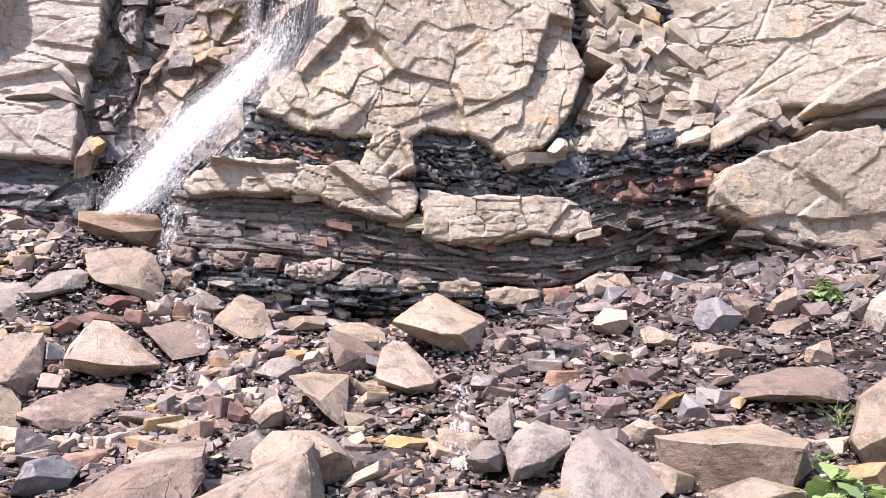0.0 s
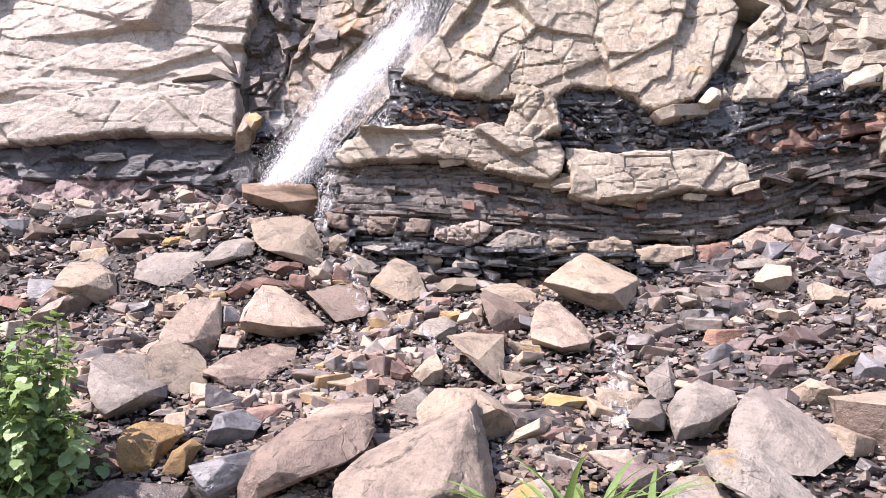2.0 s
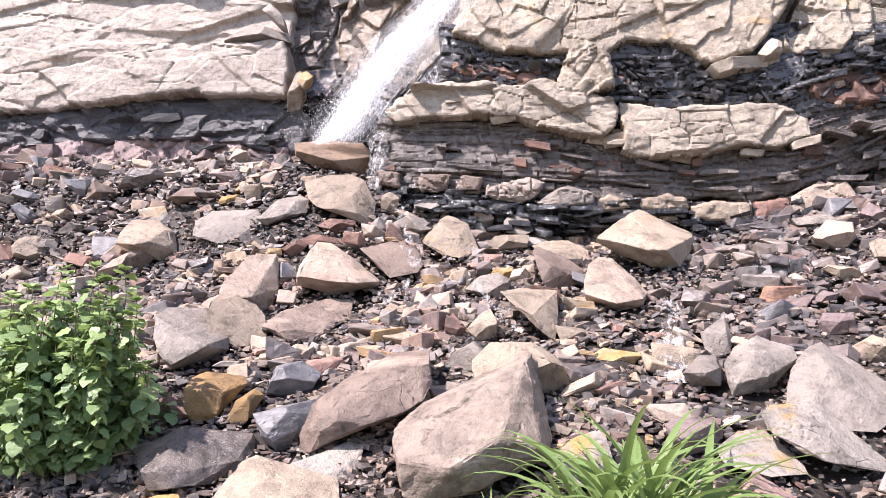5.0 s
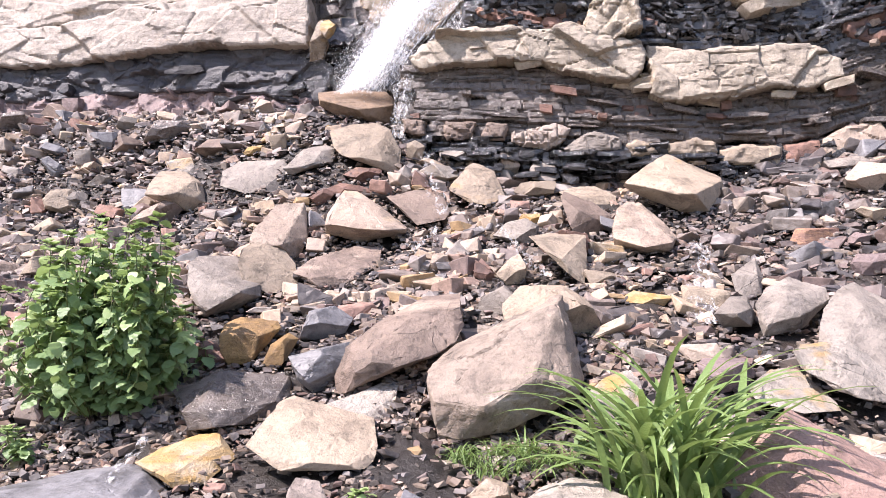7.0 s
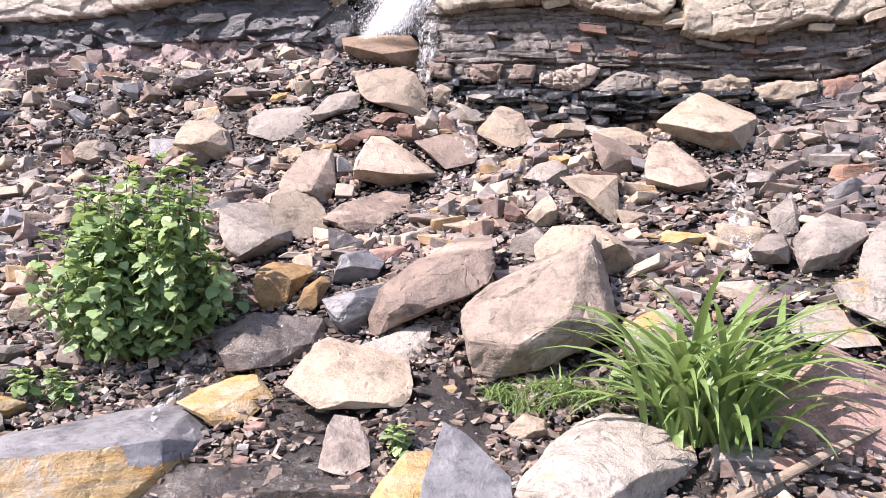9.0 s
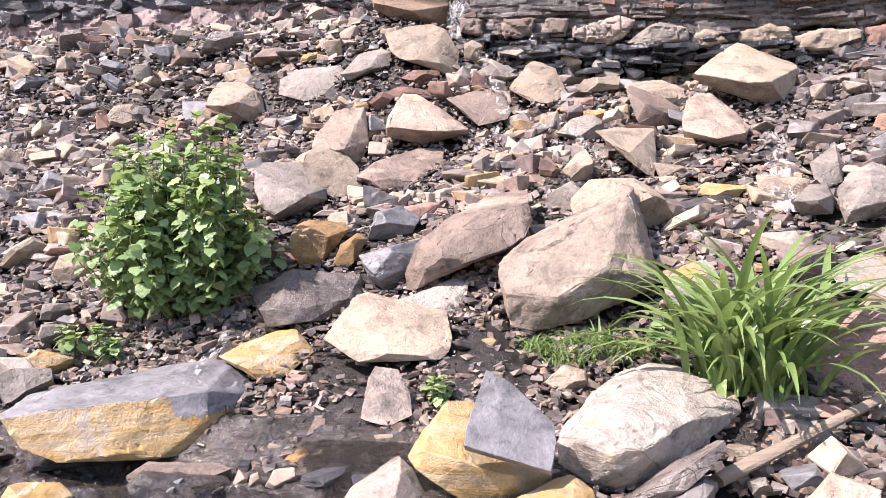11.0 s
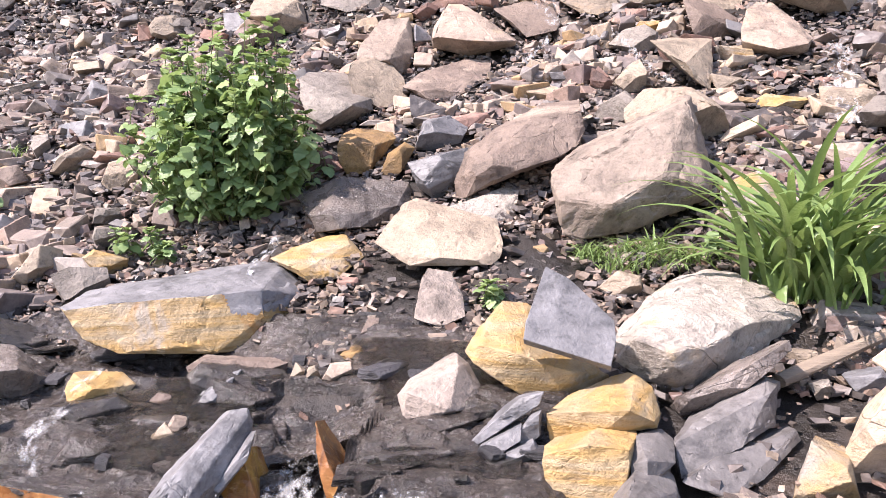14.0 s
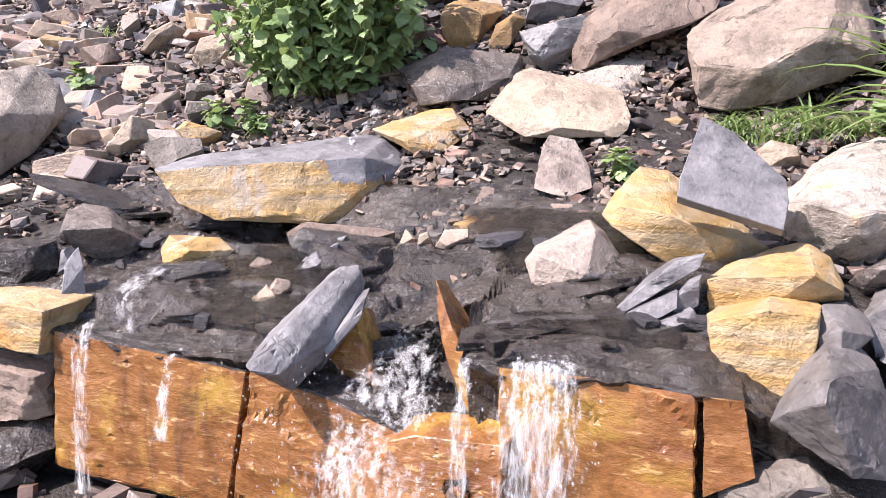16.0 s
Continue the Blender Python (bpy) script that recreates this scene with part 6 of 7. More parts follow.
layer("ironstone_block", RED, 1.95, 3.3, ((1.95, 3.36), (3.3, 3.5)), ((1.95, 3.58), (3.3, 3.8)), 5.47, 22, (0.05, 0.2), (0.03, 0.09), (0.06, 0.12), 150, cliff_lower, 22, 6, 12)
layer("ironstone_block", PINK, 2.0, 3.2, ((2.0, 3.34), (3.2, 3.48)), ((2.0, 3.55), (3.2, 3.8)), 5.48, 14, (0.06, 0.2), (0.03, 0.1), (0.06, 0.12), 152, cliff_lower, 14, 8, 14)
layer("seam_chip", COAL_I, 1.9, 3.3, ((1.9, 3.3), (3.3, 3.45)), ((1.9, 3.8), (3.3, 3.95)), 5.48, 120, (0.05, 0.2), (0.015, 0.05), (0.06, 0.14), 155, cliff_lower, 40, 4, 6)
layer("seam_block", COAL_I, -1.1, 2.3, ((-1.1, 2.45), (2.3, 2.45)), ((-1.1, 2.74), (0.5, 2.62), (1.5, 2.6), (2.3, 2.72)), 5.42, 90, (0.05, 0.24), (0.015, 0.06), (0.08, 0.2), 160, cliff_lower, 40, 5, 10)
layer("dark_block", GREY_SHALE, -5.4, -1.95, ((-5.4, 3.38), (-1.95, 3.28)), ((-5.4, 3.6), (-2.0, 3.7)), 6.12, 16, (0.08, 0.36), (0.03, 0.12), (0.06, 0.12), 180, cliff_lower, 70, 9, 12)
layer("mudstone_block", PURPLE, -5.4, -1.8, ((-5.4, 3.0), (-1.8, 3.05)), ((-5.4, 3.3), (-1.8, 3.3)), 6.1, 20, (0.06, 0.34), (0.04, 0.16), (0.06, 0.14), 200, cliff_lower, 60, 9, 16)
layer("coal_block", COAL_I, -2.3, -1.5, ((-2.3, 3.2), (-1.5, 3.2)), ((-2.3, 3.75), (-1.5, 3.9)), 6.3, 120, (0.06, 0.24), (0.03, 0.1), (0.1, 0.3), 210, cliff_lower, 30, 4, 14)
layer("broken_block", CLIFF, 2.05, 2.95, ((2.05, 3.9), (2.95, 4.0)), ((2.05, 5.4), (2.95, 4.95)), 5.6, 80, (0.12, 0.36), (0.1, 0.28), (0.15, 0.3), 220, cliff_upper, 80, 6, 13)
layer("broken_block", CLIFF, 2.0, 2.7, ((2.0, 3.9), (2.7, 4.0)), ((2.0, 5.2), (2.7, 4.7)), 5.62, 60, (0.08, 0.3), (0.06, 0.2), (0.15, 0.35), 230, cliff_upper, 60, 6, 16)
layer("shale_plate", SHALE_I, 2.0, 3.6, ((2.0, 2.75), (3.6, 2.9)), ((2.0, 3.3), (3.0, 3.4), (3.6, 3.15)), 5.42, 50, (0.06, 0.3), (0.02, 0.06), (0.1, 0.25), 240, cliff_lower, 50, 5, 12)
layer("ledge_fragment", CLIFF, -1.1, 0.6, ((-1.1, 3.3), (0.0, 3.3), (0.6, 3.12)), ((-1.1, 3.55), (0.0, 3.58), (0.6, 3.45)), 5.42, 12, (0.08, 0.3), (0.04, 0.11), (0.06, 0.1), 280, cliff_lower, 12, 9, 14)
layer("ledge_fragment", CLIFF_WET, 0.5, 1.95, ((0.5, 3.02), (1.95, 3.05)), ((0.5, 3.42), (1.95, 3.36)), 5.44, 9, (0.06, 0.26), (0.03, 0.12), (0.06, 0.1), 290, cliff_lower, 9, 9, 14)
layer("rusty_chip", RED, -1.1, 2.6, ((-1.1, 2.95), (1.0, 2.86), (2.6, 3.1)), ((-1.1, 3.28), (0.4, 3.1), (1.0, 2.98), (2.6, 3.4)), 5.46, 16, (0.06, 0.2), (0.03, 0.08), (0.05, 0.09), 300, cliff_lower, 16, 5, 5)
layer("gully_block", SHALE, -2.1, -1.35, ((-2.1, 3.8), (-1.35, 3.9)), ((-2.1, 5.9), (-1.35, 5.9)), 6.5, 110, (0.12, 0.4), (0.08, 0.3), (0.2, 0.4), 250, cliff_upper, 110, 5, 16)
layer("broken_block", GREY, 2.9, 5.2, ((2.9, 3.95), (5.2, 3.9)), ((2.9, 4.2), (5.2, 4.15)), 5.58, 60, (0.1, 0.36), (0.07, 0.2), (0.15, 0.3), 260, cliff_upper, 60, 10, 20)
layer("shale_plate", SHALE_I, 1.85, 2.7, ((1.85, 4.85), (2.7, 4.75)), ((1.85, 5.5), (2.7, 5.4)), 5.8, 70, (0.15, 0.5), (0.03, 0.1), (0.2, 0.4), 270, cliff_upper, 40, 3, 5)


# ---- water ----
def foam_material(name, streak, cover, white=0.9, soft=0.18, turn=0.0, fine=9.0, solid=1.0):
    """White water: streaks along the flow with holes between; thinner towards the edges of a sheet."""
    n = Nodes(name)
    p = n.coords(streak, (0, turn, 0))
    a = n.noise(p, fine, 6, 0.72, 0.3)
    thin = n.add("ShaderNodeAttribute")
    thin.attribute_name = "thin"
    lifted = n.math("SUBTRACT", a, n.math("MULTIPLY", thin.outputs["Fac"], 0.34))
    n.feed(n.bsdf, "Alpha", n.ramp(lifted, (cover, 0.0), (cover + soft, solid)))
    n.feed(n.bsdf, "Specular IOR Level", 0.6)
    return n.done((white, white, white), 0.35, a, 0.6, 0.03)


FOAM = foam_material("white_water", (3.4, 3.4, 1.7), 0.37, soft=0.45, turn=-38, fine=15.0)
SPRAY = foam_material("fine_spray", (5.0, 5.0, 2.6), 0.44, soft=0.4, turn=-38, fine=12.0)
TRICKLE = foam_material("thin_running_water", (9.0, 9.0, 2.2), 0.475, soft=0.4, fine=6.0, solid=0.75, white=0.85)


CURTAIN = foam_material("falling_curtain", (9.0, 9.0, 1.8), 0.43, soft=0.3, fine=8.0, solid=0.75, white=0.8)
RIPPLE = foam_material("rippling_shallows", (6.0, 2.5, 2.5), 0.50, soft=0.3, fine=7.0, solid=0.6)


def sheet(bm, left, right, across, along, seed, wave=0.03, lift=0.0):
    """A torn sheet of falling water between two edge lines; its rims are marked as thin."""
    mark = bm.verts.layers.float.get("thin") or bm.verts.layers.float.new("thin")
    left, right = np.array(left, float), np.array(right, float)
    knots = np.linspace(0, 1, len(left))
    rows = []
    for i in range(along + 1):
        q = i / along
        a = np.array([np.interp(q, knots, left[:, c]) for c in range(3)])
        b = np.array([np.interp(q, knots, right[:, c]) for c in range(3)])
        row = []
        for j in range(across + 1):
            s = j / across
            sway = 0.05 * noise.noise((q * 5, s * 3, seed)) + 0.02 * noise.noise((q * 16, s * 9, seed))
            p = a + (b - a) * (s + sway)
            v = bm.verts.new((p[0], p[1] - lift - wave * (1 + noise.noise((s * 9, q * 4, seed + 3))), p[2]))
            v[mark] = (1 - min(1.0, 3.2 * min(s, 1 - s))) ** 1.5 + 0.75 * max(0.0, 0.34 - q) / 0.34
            row.append(v)
        rows.append(row)
    for a, b in zip(rows, rows[1:]):
        for k in range(across):
            bm.faces.new((a[k], a[k + 1], b[k + 1], b[k]))


def clear_water():
    n = Nodes("clear_water")
    ripple = n.noise(n.coords((1, 1, 1)), 48, 5, 0.65, 0.8)
    n.feed(n.bsdf, "IOR", 1.33), n.feed(n.bsdf, "Transmission Weight", 1.0)
    return n.done((0.75, 0.70, 0.62), 0.05, ripple, 0.6, 0.012)


WATER = clear_water()


def strands(bm, left, right, count, width, seed, steps=22, jitter=0.05, front=0.0, gap=0.0):
    """Ribbons of falling water between two edge lines of (x, y, z)."""
    rnd = random.Random(seed)
    left, right = np.array(left, float), np.array(right, float)
    knots = np.linspace(0, 1, len(left))
    for k in range(count):
        s0 = rnd.random()
        a, b = (0.0, 1.0) if rnd.random() > gap else sorted((rnd.random(), rnd.random()))
        if b - a < 0.15:
            continue
        ph = rnd.uniform(0, 50)
        w0 = rnd.uniform(*width)
        row = []
        off = rnd.uniform(-jitter, jitter)
        for i in range(steps + 1):
            q = a + (b - a) * i / steps
            s = s0 + 0.1 * noise.noise((q * 3, ph, 1))
            p = np.array([np.interp(q, knots, left[:, c]) * (1 - s) + np.interp(q, knots, right[:, c]) * s for c in range(3)])
            side = np.array([np.interp(q, knots, right[:, c] - left[:, c]) for c in range(3)])
            side = side / (np.linalg.norm(side) + 1e-6)
            w = w0 * (0.35 + 0.65 * abs(noise.noise((q * 7, ph, 3))) * 2) * min(1, 6 * (i / steps) + 0.2)
            p = p + (0, -front + off + 0.05 * noise.noise((q * 6, ph, 7)), 0.03 * noise.noise((q * 11, ph, 5)))
            bulge = w * 0.35
            row.append([bm.verts.new(p - side * w), bm.verts.new(p + (0, -bulge, 0)), bm.verts.new(p + side * w)])
        for u, v in zip(row, row[1:]):
            bm.faces.new((u[0], u[1], v[1], v[0]))
            bm.faces.new((u[1], u[2], v[2], v[1]))


def drops(bm, spots_at, size, seed):
    """Flung drops: small six-sided beads."""
    rnd = random.Random(seed)
    for x, y, z in spots_at:
        r = rnd.uniform(*size)
        c = Vector((x, y, z))
        top, low = bm.verts.new(c + Vector((0, 0, r * 1.5))), bm.verts.new(c - Vector((0, 0, r * 1.5)))
        ring = [bm.verts.new(c + Vector((math.cos(a) * r, math.sin(a) * r, 0))) for a in (0, 1.57, 3.14, 4.71)]
        for k in range(4):
            bm.faces.new((ring[k], ring[(k + 1) % 4], top))
            bm.faces.new((ring[(k + 1) % 4], ring[k], low))


def waterfall():
    thing = tagged(new("waterfall"), "white waterfall sliding down the wet cliff beside the ledges", "waterfall", kind="thing")
    up = [(-0.80, 5.9, 5.35), (-0.82, 5.9, 4.72), (-1.02, 5.9, 4.40), (-1.37, 5.9, 4.08), (-1.55, 5.85, 3.74), (-1.82, 5.75, 3.22)]
    low = [(-0.08, 5.8, 5.35), (-0.2, 5.72, 4.74), (-0.5, 5.7, 4.32), (-0.74, 5.68, 3.93), (-1.02, 5.65, 3.60), (-1.26, 5.6, 3.20)]
    for k in range(6):
        bm = bmesh.new()
        g = 0.09 * k - 0.22
        lf = [tuple(np.array(a) * (1 - g) + np.array(b) * g) for a, b in zip(up, low)]
        rt = [tuple(np.array(b) * (1 - g) + np.array(a) * g) for a, b in zip(up, low)]
        sheet(bm, lf, rt, 44, 80, 50 + k, 0.03, 0.03 * k)
        link("water_sheet", bm, FOAM if k > 2 else SPRAY, thing, smooth=180)
    bm = bmesh.new()
    wide_low = [(x + 0.28 * q, y - 0.04, z - 0.16 * q) for (x, y, z), q in zip(low, (0.2, 0.5, 0.8, 1.0, 1.0, 0.8))]
    strands(bm, up, wide_low, 420, (0.0015, 0.005), 5, jitter=0.12, front=0.1, gap=1.0, steps=10)
    link("loose_threads", bm, SPRAY, thing, smooth=180)["kind"] = "stuff"
    bm = bmesh.new()
    sheet(bm, low, wide_low, 24, 60, 66, 0.03, 0.05)
    sheet(bm, [(-1.32, 5.55, 3.4), (-1.3, 5.5, 3.15), (-1.28, 5.47, 2.8)], [(-1.02, 5.5, 3.4), (-1.05, 5.45, 3.15), (-1.1, 5.42, 2.8)], 16, 30, 67, 0.03)
    link("side_spray", bm, SPRAY, thing, smooth=180)["kind"] = "stuff"
    bm = bmesh.new()
    sheet(bm, [(-1.1, 6.0, 5.9), (-1.0, 6.0, 4.83), (-0.85, 5.9, 4.42)], [(-0.15, 5.85, 5.9), (-0.16, 5.85, 4.94), (-0.2, 5.8, 4.6)], 30, 40, 61, 0.05)
    sheet(bm, [(-1.0, 5.95, 5.9), (-0.9, 5.95, 4.83), (-0.75, 5.85, 4.42)], [(-0.25, 5.8, 5.9), (-0.22, 5.8, 4.94), (-0.25, 5.75, 4.6)], 30, 40, 62, 0.05)
    link("upper_veil", bm, SPRAY, thing, smooth=180)["kind"] = "stuff"
    bm = bmesh.new()
    rnd = random.Random(8)
    at = []
    for _ in range(6000):
        q = rnd.random() ** 0.8
        u, l = [np.array([np.interp(q, np.linspace(0, 1, 6), [p[c] for p in e]) for c in range(3)]) for e in (up, low)]
        s = rnd.gauss(0.75, 0.5)
        at.append(u * (1 - s) + l * s + (rnd.gauss(0, 0.08), -abs(rnd.gauss(0, 0.14)), rnd.gauss(0, 0.09)))
    drops(bm, at, (0.001, 0.0036), 9)
    drops(bm, [(rnd.gauss(-1.52, 0.16), rnd.gauss(5.5, 0.1), 3.22 + abs(rnd.gauss(0, 0.12))) for _ in range(2200)], (0.0015, 0.0045), 10)
    link("spray", bm, SPRAY, thing, smooth=180)["kind"] = "stuff"


def run_of_water(name, line, width, label):
    """A small stream over the stones: clear body and white threads, laid on the ground along a line of (x, y)."""
    thing = tagged(new(name), label, "stream", kind="thing")
    for k, part_name in enumerate(("running_sheet", "broken_water")):
        bm = bmesh.new()
        fine_left, fine_right = [], []
        for q in np.linspace(0, len(line) - 1, 24):
            i = min(int(q), len(line) - 2)
            x = line[i][0] + (line[i + 1][0] - line[i][0]) * (q - i) + 0.05 * noise.noise((q * 1.3, line[0][0], k))
            y = line[i][1] + (line[i + 1][1] - line[i][1]) * (q - i)
            z = ground_height(x, y) + 0.055 + 0.03 * noise.noise((q * 1.9, 4, line[0][1]))
            w = width * (1 + 0.7 * noise.noise((q * 0.9, 8, k)))
            fine_left.append((x - w, y, z)), fine_right.append((x + w, y, z))
        sheet(bm, fine_left, fine_right, 10, 90, 90 + k + int(abs(line[0][0]) * 50), 0.02, 0.01 * k)
        link(part_name, bm, RIPPLE, thing, smooth=180)
    return thing


waterfall()
run_of_water("trickle", [(-1.25, 5.45), (-1.05, 5.4), (-0.95, 5.25), (-0.88, 5.0), (-0.75, 4.7)], 0.07, "white trickle tumbling between cream boulders below the fall")
run_of_water("trickle", [(-0.75, 4.72), (-0.82, 4.4), (-0.9, 4.2)], 0.06, "thin white trickle running through small red stones")
run_of_water("trickle", [(-0.2, 5.2), (-0.45, 4.7), (-0.3, 4.3), (-0.15, 4.0)], 0.05, "thin trickle running past a cream slab")
run_of_water("trickle", [(0.62, 4.75), (0.7, 4.4), (0.68, 4.2), (0.6, 3.9), (0.56, 3.6)], 0.09, "shallow white trickle over brown stones")
run_of_water("trickle", [(-2.65, 5.9), (-2.3, 5.6), (-2.1, 5.3)], 0.07, "thin water spilling over pale stones")
run_of_water("trickle", [(-1.86, 2.1), (-1.83, 1.9), (-1.78, 1.72), (-1.755, 1.56)], 0.05, "small white cascade spilling from under the ochre slab")
run_of_water("trickle", [(-1.72, 2.95), (-1.66, 2.75), (-1.63, 2.5)], 0.04, "little trickle under the leafy bush")


def ledge_falls():
    thing = tagged(new("ledge_fall"), "clear water falling in threads over the orange rock ledge", "waterfall", kind="thing")

    for name, x0, x1, z0, z1, sd in (("left_thread", -1.775, -1.73, 0.605, 0.25, 31), ("side_thread", -1.555, -1.525, 0.56, 0.4, 34), ("right_curtain", -0.87, -0.665, 0.635, 0.22, 32), ("spine_thread", -0.93, -0.885, 0.62, 0.25, 36)):
        bm = bmesh.new()
        for k in range(2):
            left = [(x0, 1.54, z0 + 0.018), (x0, 1.46, z0 + 0.006), (x0 - 0.005, 1.43, z0 - 0.08), (x0 - 0.012, 1.41, z1)]
            right = [(x1, 1.54, z0 + 0.018), (x1, 1.46, z0 + 0.006), (x1 + 0.005, 1.43, z0 - 0.08), (x1 + 0.012, 1.41, z1)]
            sheet(bm, left, right, 22 if x1 - x0 > 0.1 else 6, 44, sd + 50 * k, 0.008, 0.006 + 0.012 * k)
        link(name, bm, CURTAIN, thing, smooth=180)
    for name, mat, lift in (("notch_cascade", TRICKLE, 0.0),):
        bm = bmesh.new()
        for k in range(3):
            cut = 5
            sheet(bm, [(-1.14, 1.87, 0.672), (-1.20, 1.72, 0.60), (-1.26, 1.56, 0.51), (-1.27, 1.42, 0.40), (-1.28, 1.36, 0.22)][:cut], [(-1.0, 1.87, 0.672), (-0.97, 1.70, 0.60), (-0.93, 1.55, 0.51), (-0.88, 1.42, 0.40), (-0.85, 1.36, 0.22)][:cut], 44, 60, 70 + k, 0.03, lift + 0.012 * k)
        link(name, bm, mat, thing, smooth=180)["kind"] = "stuff"
    bm = bmesh.new()
    rnd = random.Random(35)
    drops(bm, [(rnd.uniform(-1.38, -0.65), rnd.uniform(1.26, 1.5), rnd.uniform(0.24, 0.6)) for _ in range(1300)], (0.0012, 0.0036), 36)
    link("splash", bm, TRICKLE, thing, smooth=180)["kind"] = "stuff"


ledge_falls()


def sheet_of_water(name, x0, x1, y0, y1, rise, label, holes=0.0):
    bm = bmesh.new()
    nx, ny = int((x1 - x0) / 0.03), int((y1 - y0) / 0.03)
    rows = [[bm.verts.new((x0 + (x1 - x0) * i / nx, y0 + (y1 - y0) * j / ny, ground_height(x0 + (x1 - x0) * i / nx, y0 + (y1 - y0) * j / ny) + rise + 0.004 * noise.noise((i * 0.5, j * 0.5, 2)))) for i in range(nx + 1)] for j in range(ny + 1)]
    for a, b in zip(rows, rows[1:]):
        for k in range(nx):
            mid = (a[k].co + b[k + 1].co) / 2
            if mid.y > lip(mid.x) + 0.06 and noise.noise((mid.x * 3, mid.y * 3, 4)) > holes:
                bm.faces.new((a[k], a[k + 1], b[k + 1], b[k]))
    bmesh.ops.delete(bm, geom=[v for v in bm.verts if not v.link_faces], context="VERTS")
    return tagged(link(name, bm, WATER, smooth=180), label, "water", kind="structure")


sheet_of_water("water", -1.75, -0.55, 1.6, 2.25, 0.016, "thin clear water running over the dark ledge", -0.05)


def ledge_top():
    """The dark wet bedded rock of the ledge, with low broken steps."""
    bm = bmesh.new()
    nx, ny = 190, 100
    rows = []
    for j in range(ny + 1):
        row = []
        for i in range(nx + 1):
            x = -2.35 + 2.1 * i / nx
            y = lip(x) + 0.015 + (2.42 - lip(x)) * j / ny
            z = ground_height(x, max(y, lip(x) + 0.13)) - 0.24 * max(0.0, lip(x) + 0.13 - y) + 0.014 + 0.02 * math.floor(2.5 * noise.noise((x * 2.2, y * 5, 1)) + 0.5) * 0.5 + 0.016 * noise.noise((x * 9, y * 12, 2)) + 0.010 * abs(noise.noise((x * 22, y * 30, 6))) + 0.005 * noise.noise((x * 55, y * 60, 3)) - 0.010 + (0 if j < ny - 3 else -0.04)
            step = 0.016
            z = 0.6 * z + 0.4 * step * math.floor(z / step + 0.8 * noise.noise((x * 5, y * 7, 8)) + 0.4 * noise.noise((x * 17, y * 21, 8)))
            row.append(bm.verts.new((x, y + ((0.03 * noise.noise((x * 13, 0, 5)) + 0.02 * noise.noise((x * 41, 0, 5))) if j == 0 else 0), z)))
        rows.append(row)
    for a, b in zip(rows, rows[1:]):
        for k in range(nx):
            bm.faces.new((a[k], a[k + 1], b[k + 1], b[k]))
    front = rows[0]
    for drop in (0.05, 0.12, 0.3):
        lower = [bm.verts.new((v.co.x, lip(v.co.x) + 0.06 + 0.025 * noise.noise((v.co.x * 11, drop * 40, 3)) + 0.3 * drop * (drop > 0.2), v.co.z - drop)) for v in rows[0]]
        for k in range(nx):
            bm.faces.new((front[k + 1], front[k], lower[k], lower[k + 1]))
        front = lower
    ob = link("ledge_top", bm, WET_LEDGE, smooth=22)
    ob.parent = ground


ledge_top()


def shale_flakes():
    """Loose flat pieces of dark shale on the wet ledge and along its edge."""
    meshes = plate_meshes("shale_flake", 8, 700, WET_LEDGE, 4) + plate_meshes("shale_flake", 5, 720, GREY_SHALE, 4)
    rnd = random.Random(41)
    made = 0
    while made < 34:
        x, y = rnd.uniform(-2.3, -0.42), 1.5 + 0.75 * rnd.random() ** 1.3
        if y < lip(x) + 0.04 or (-1.3 < x < -0.95 and y < 1.95):
            continue
        wide = 0.03 + 0.13 * rnd.random() ** 1.6
        thick = rnd.uniform(0.012, 0.035)
        ob = new("shale_flake", meshes[rnd.randrange(13)])
        ob.matrix_world = Matrix.LocRotScale((x, y, ground_height(x, max(y, lip(x) + 0.13)) + 0.3 * thick), Euler((rnd.gauss(0.05, 0.1), rnd.gauss(0, 0.12), rnd.uniform(0, 6.283))), (wide, wide * rnd.uniform(0.45, 0.9), thick))
        tagged(ob, "thin dark wet shale flake lying on the stream ledge", "stone", "shale flakes", "thing")
        made += 1


shale_flakes()


# ---- plants ----
def leaf_material(name, light, dark, gloss=0.45):
    n = Nodes(name)
    island = n.add("ShaderNodeNewGeometry").outputs["Random Per Island"]
    vein = n.noise(n.coords(), 60, 3, 0.6)
    color = n.mix(n.mix(0.6, vein, island), dark, light)
    n.feed(n.bsdf, "Subsurface Weight", 0.0)
    mat = n.done(color, gloss, vein, 0.6, 0.008)
    soft = n.add("ShaderNodeBsdfTranslucent", Color=n.mix(0.5, color, (0.24, 0.33, 0.08)))
    join = n.add("ShaderNodeMixShader", Fac=0.35)
    out = n.tree.nodes["Material Output"]
    n.tree.links.new(n.bsdf.outputs[0], join.inputs[1])
    n.tree.links.new(soft.outputs[0], join.inputs[2])
    n.tree.links.new(join.outputs[0], out.inputs["Surface"])
    return mat


NETTLE = leaf_material("nettle_leaf", (0.275, 0.38, 0.16), (0.10, 0.17, 0.068))
YOUNG = leaf_material("young_leaf", (0.36, 0.455, 0.20), (0.22, 0.315, 0.12))
BLADE = leaf_material("grass_blade", (0.27, 0.36, 0.125), (0.10, 0.175, 0.055), 0.35)
STEM = leaf_material("green_stem", (0.16, 0.20, 0.07), (0.10, 0.11, 0.05), 0.6)


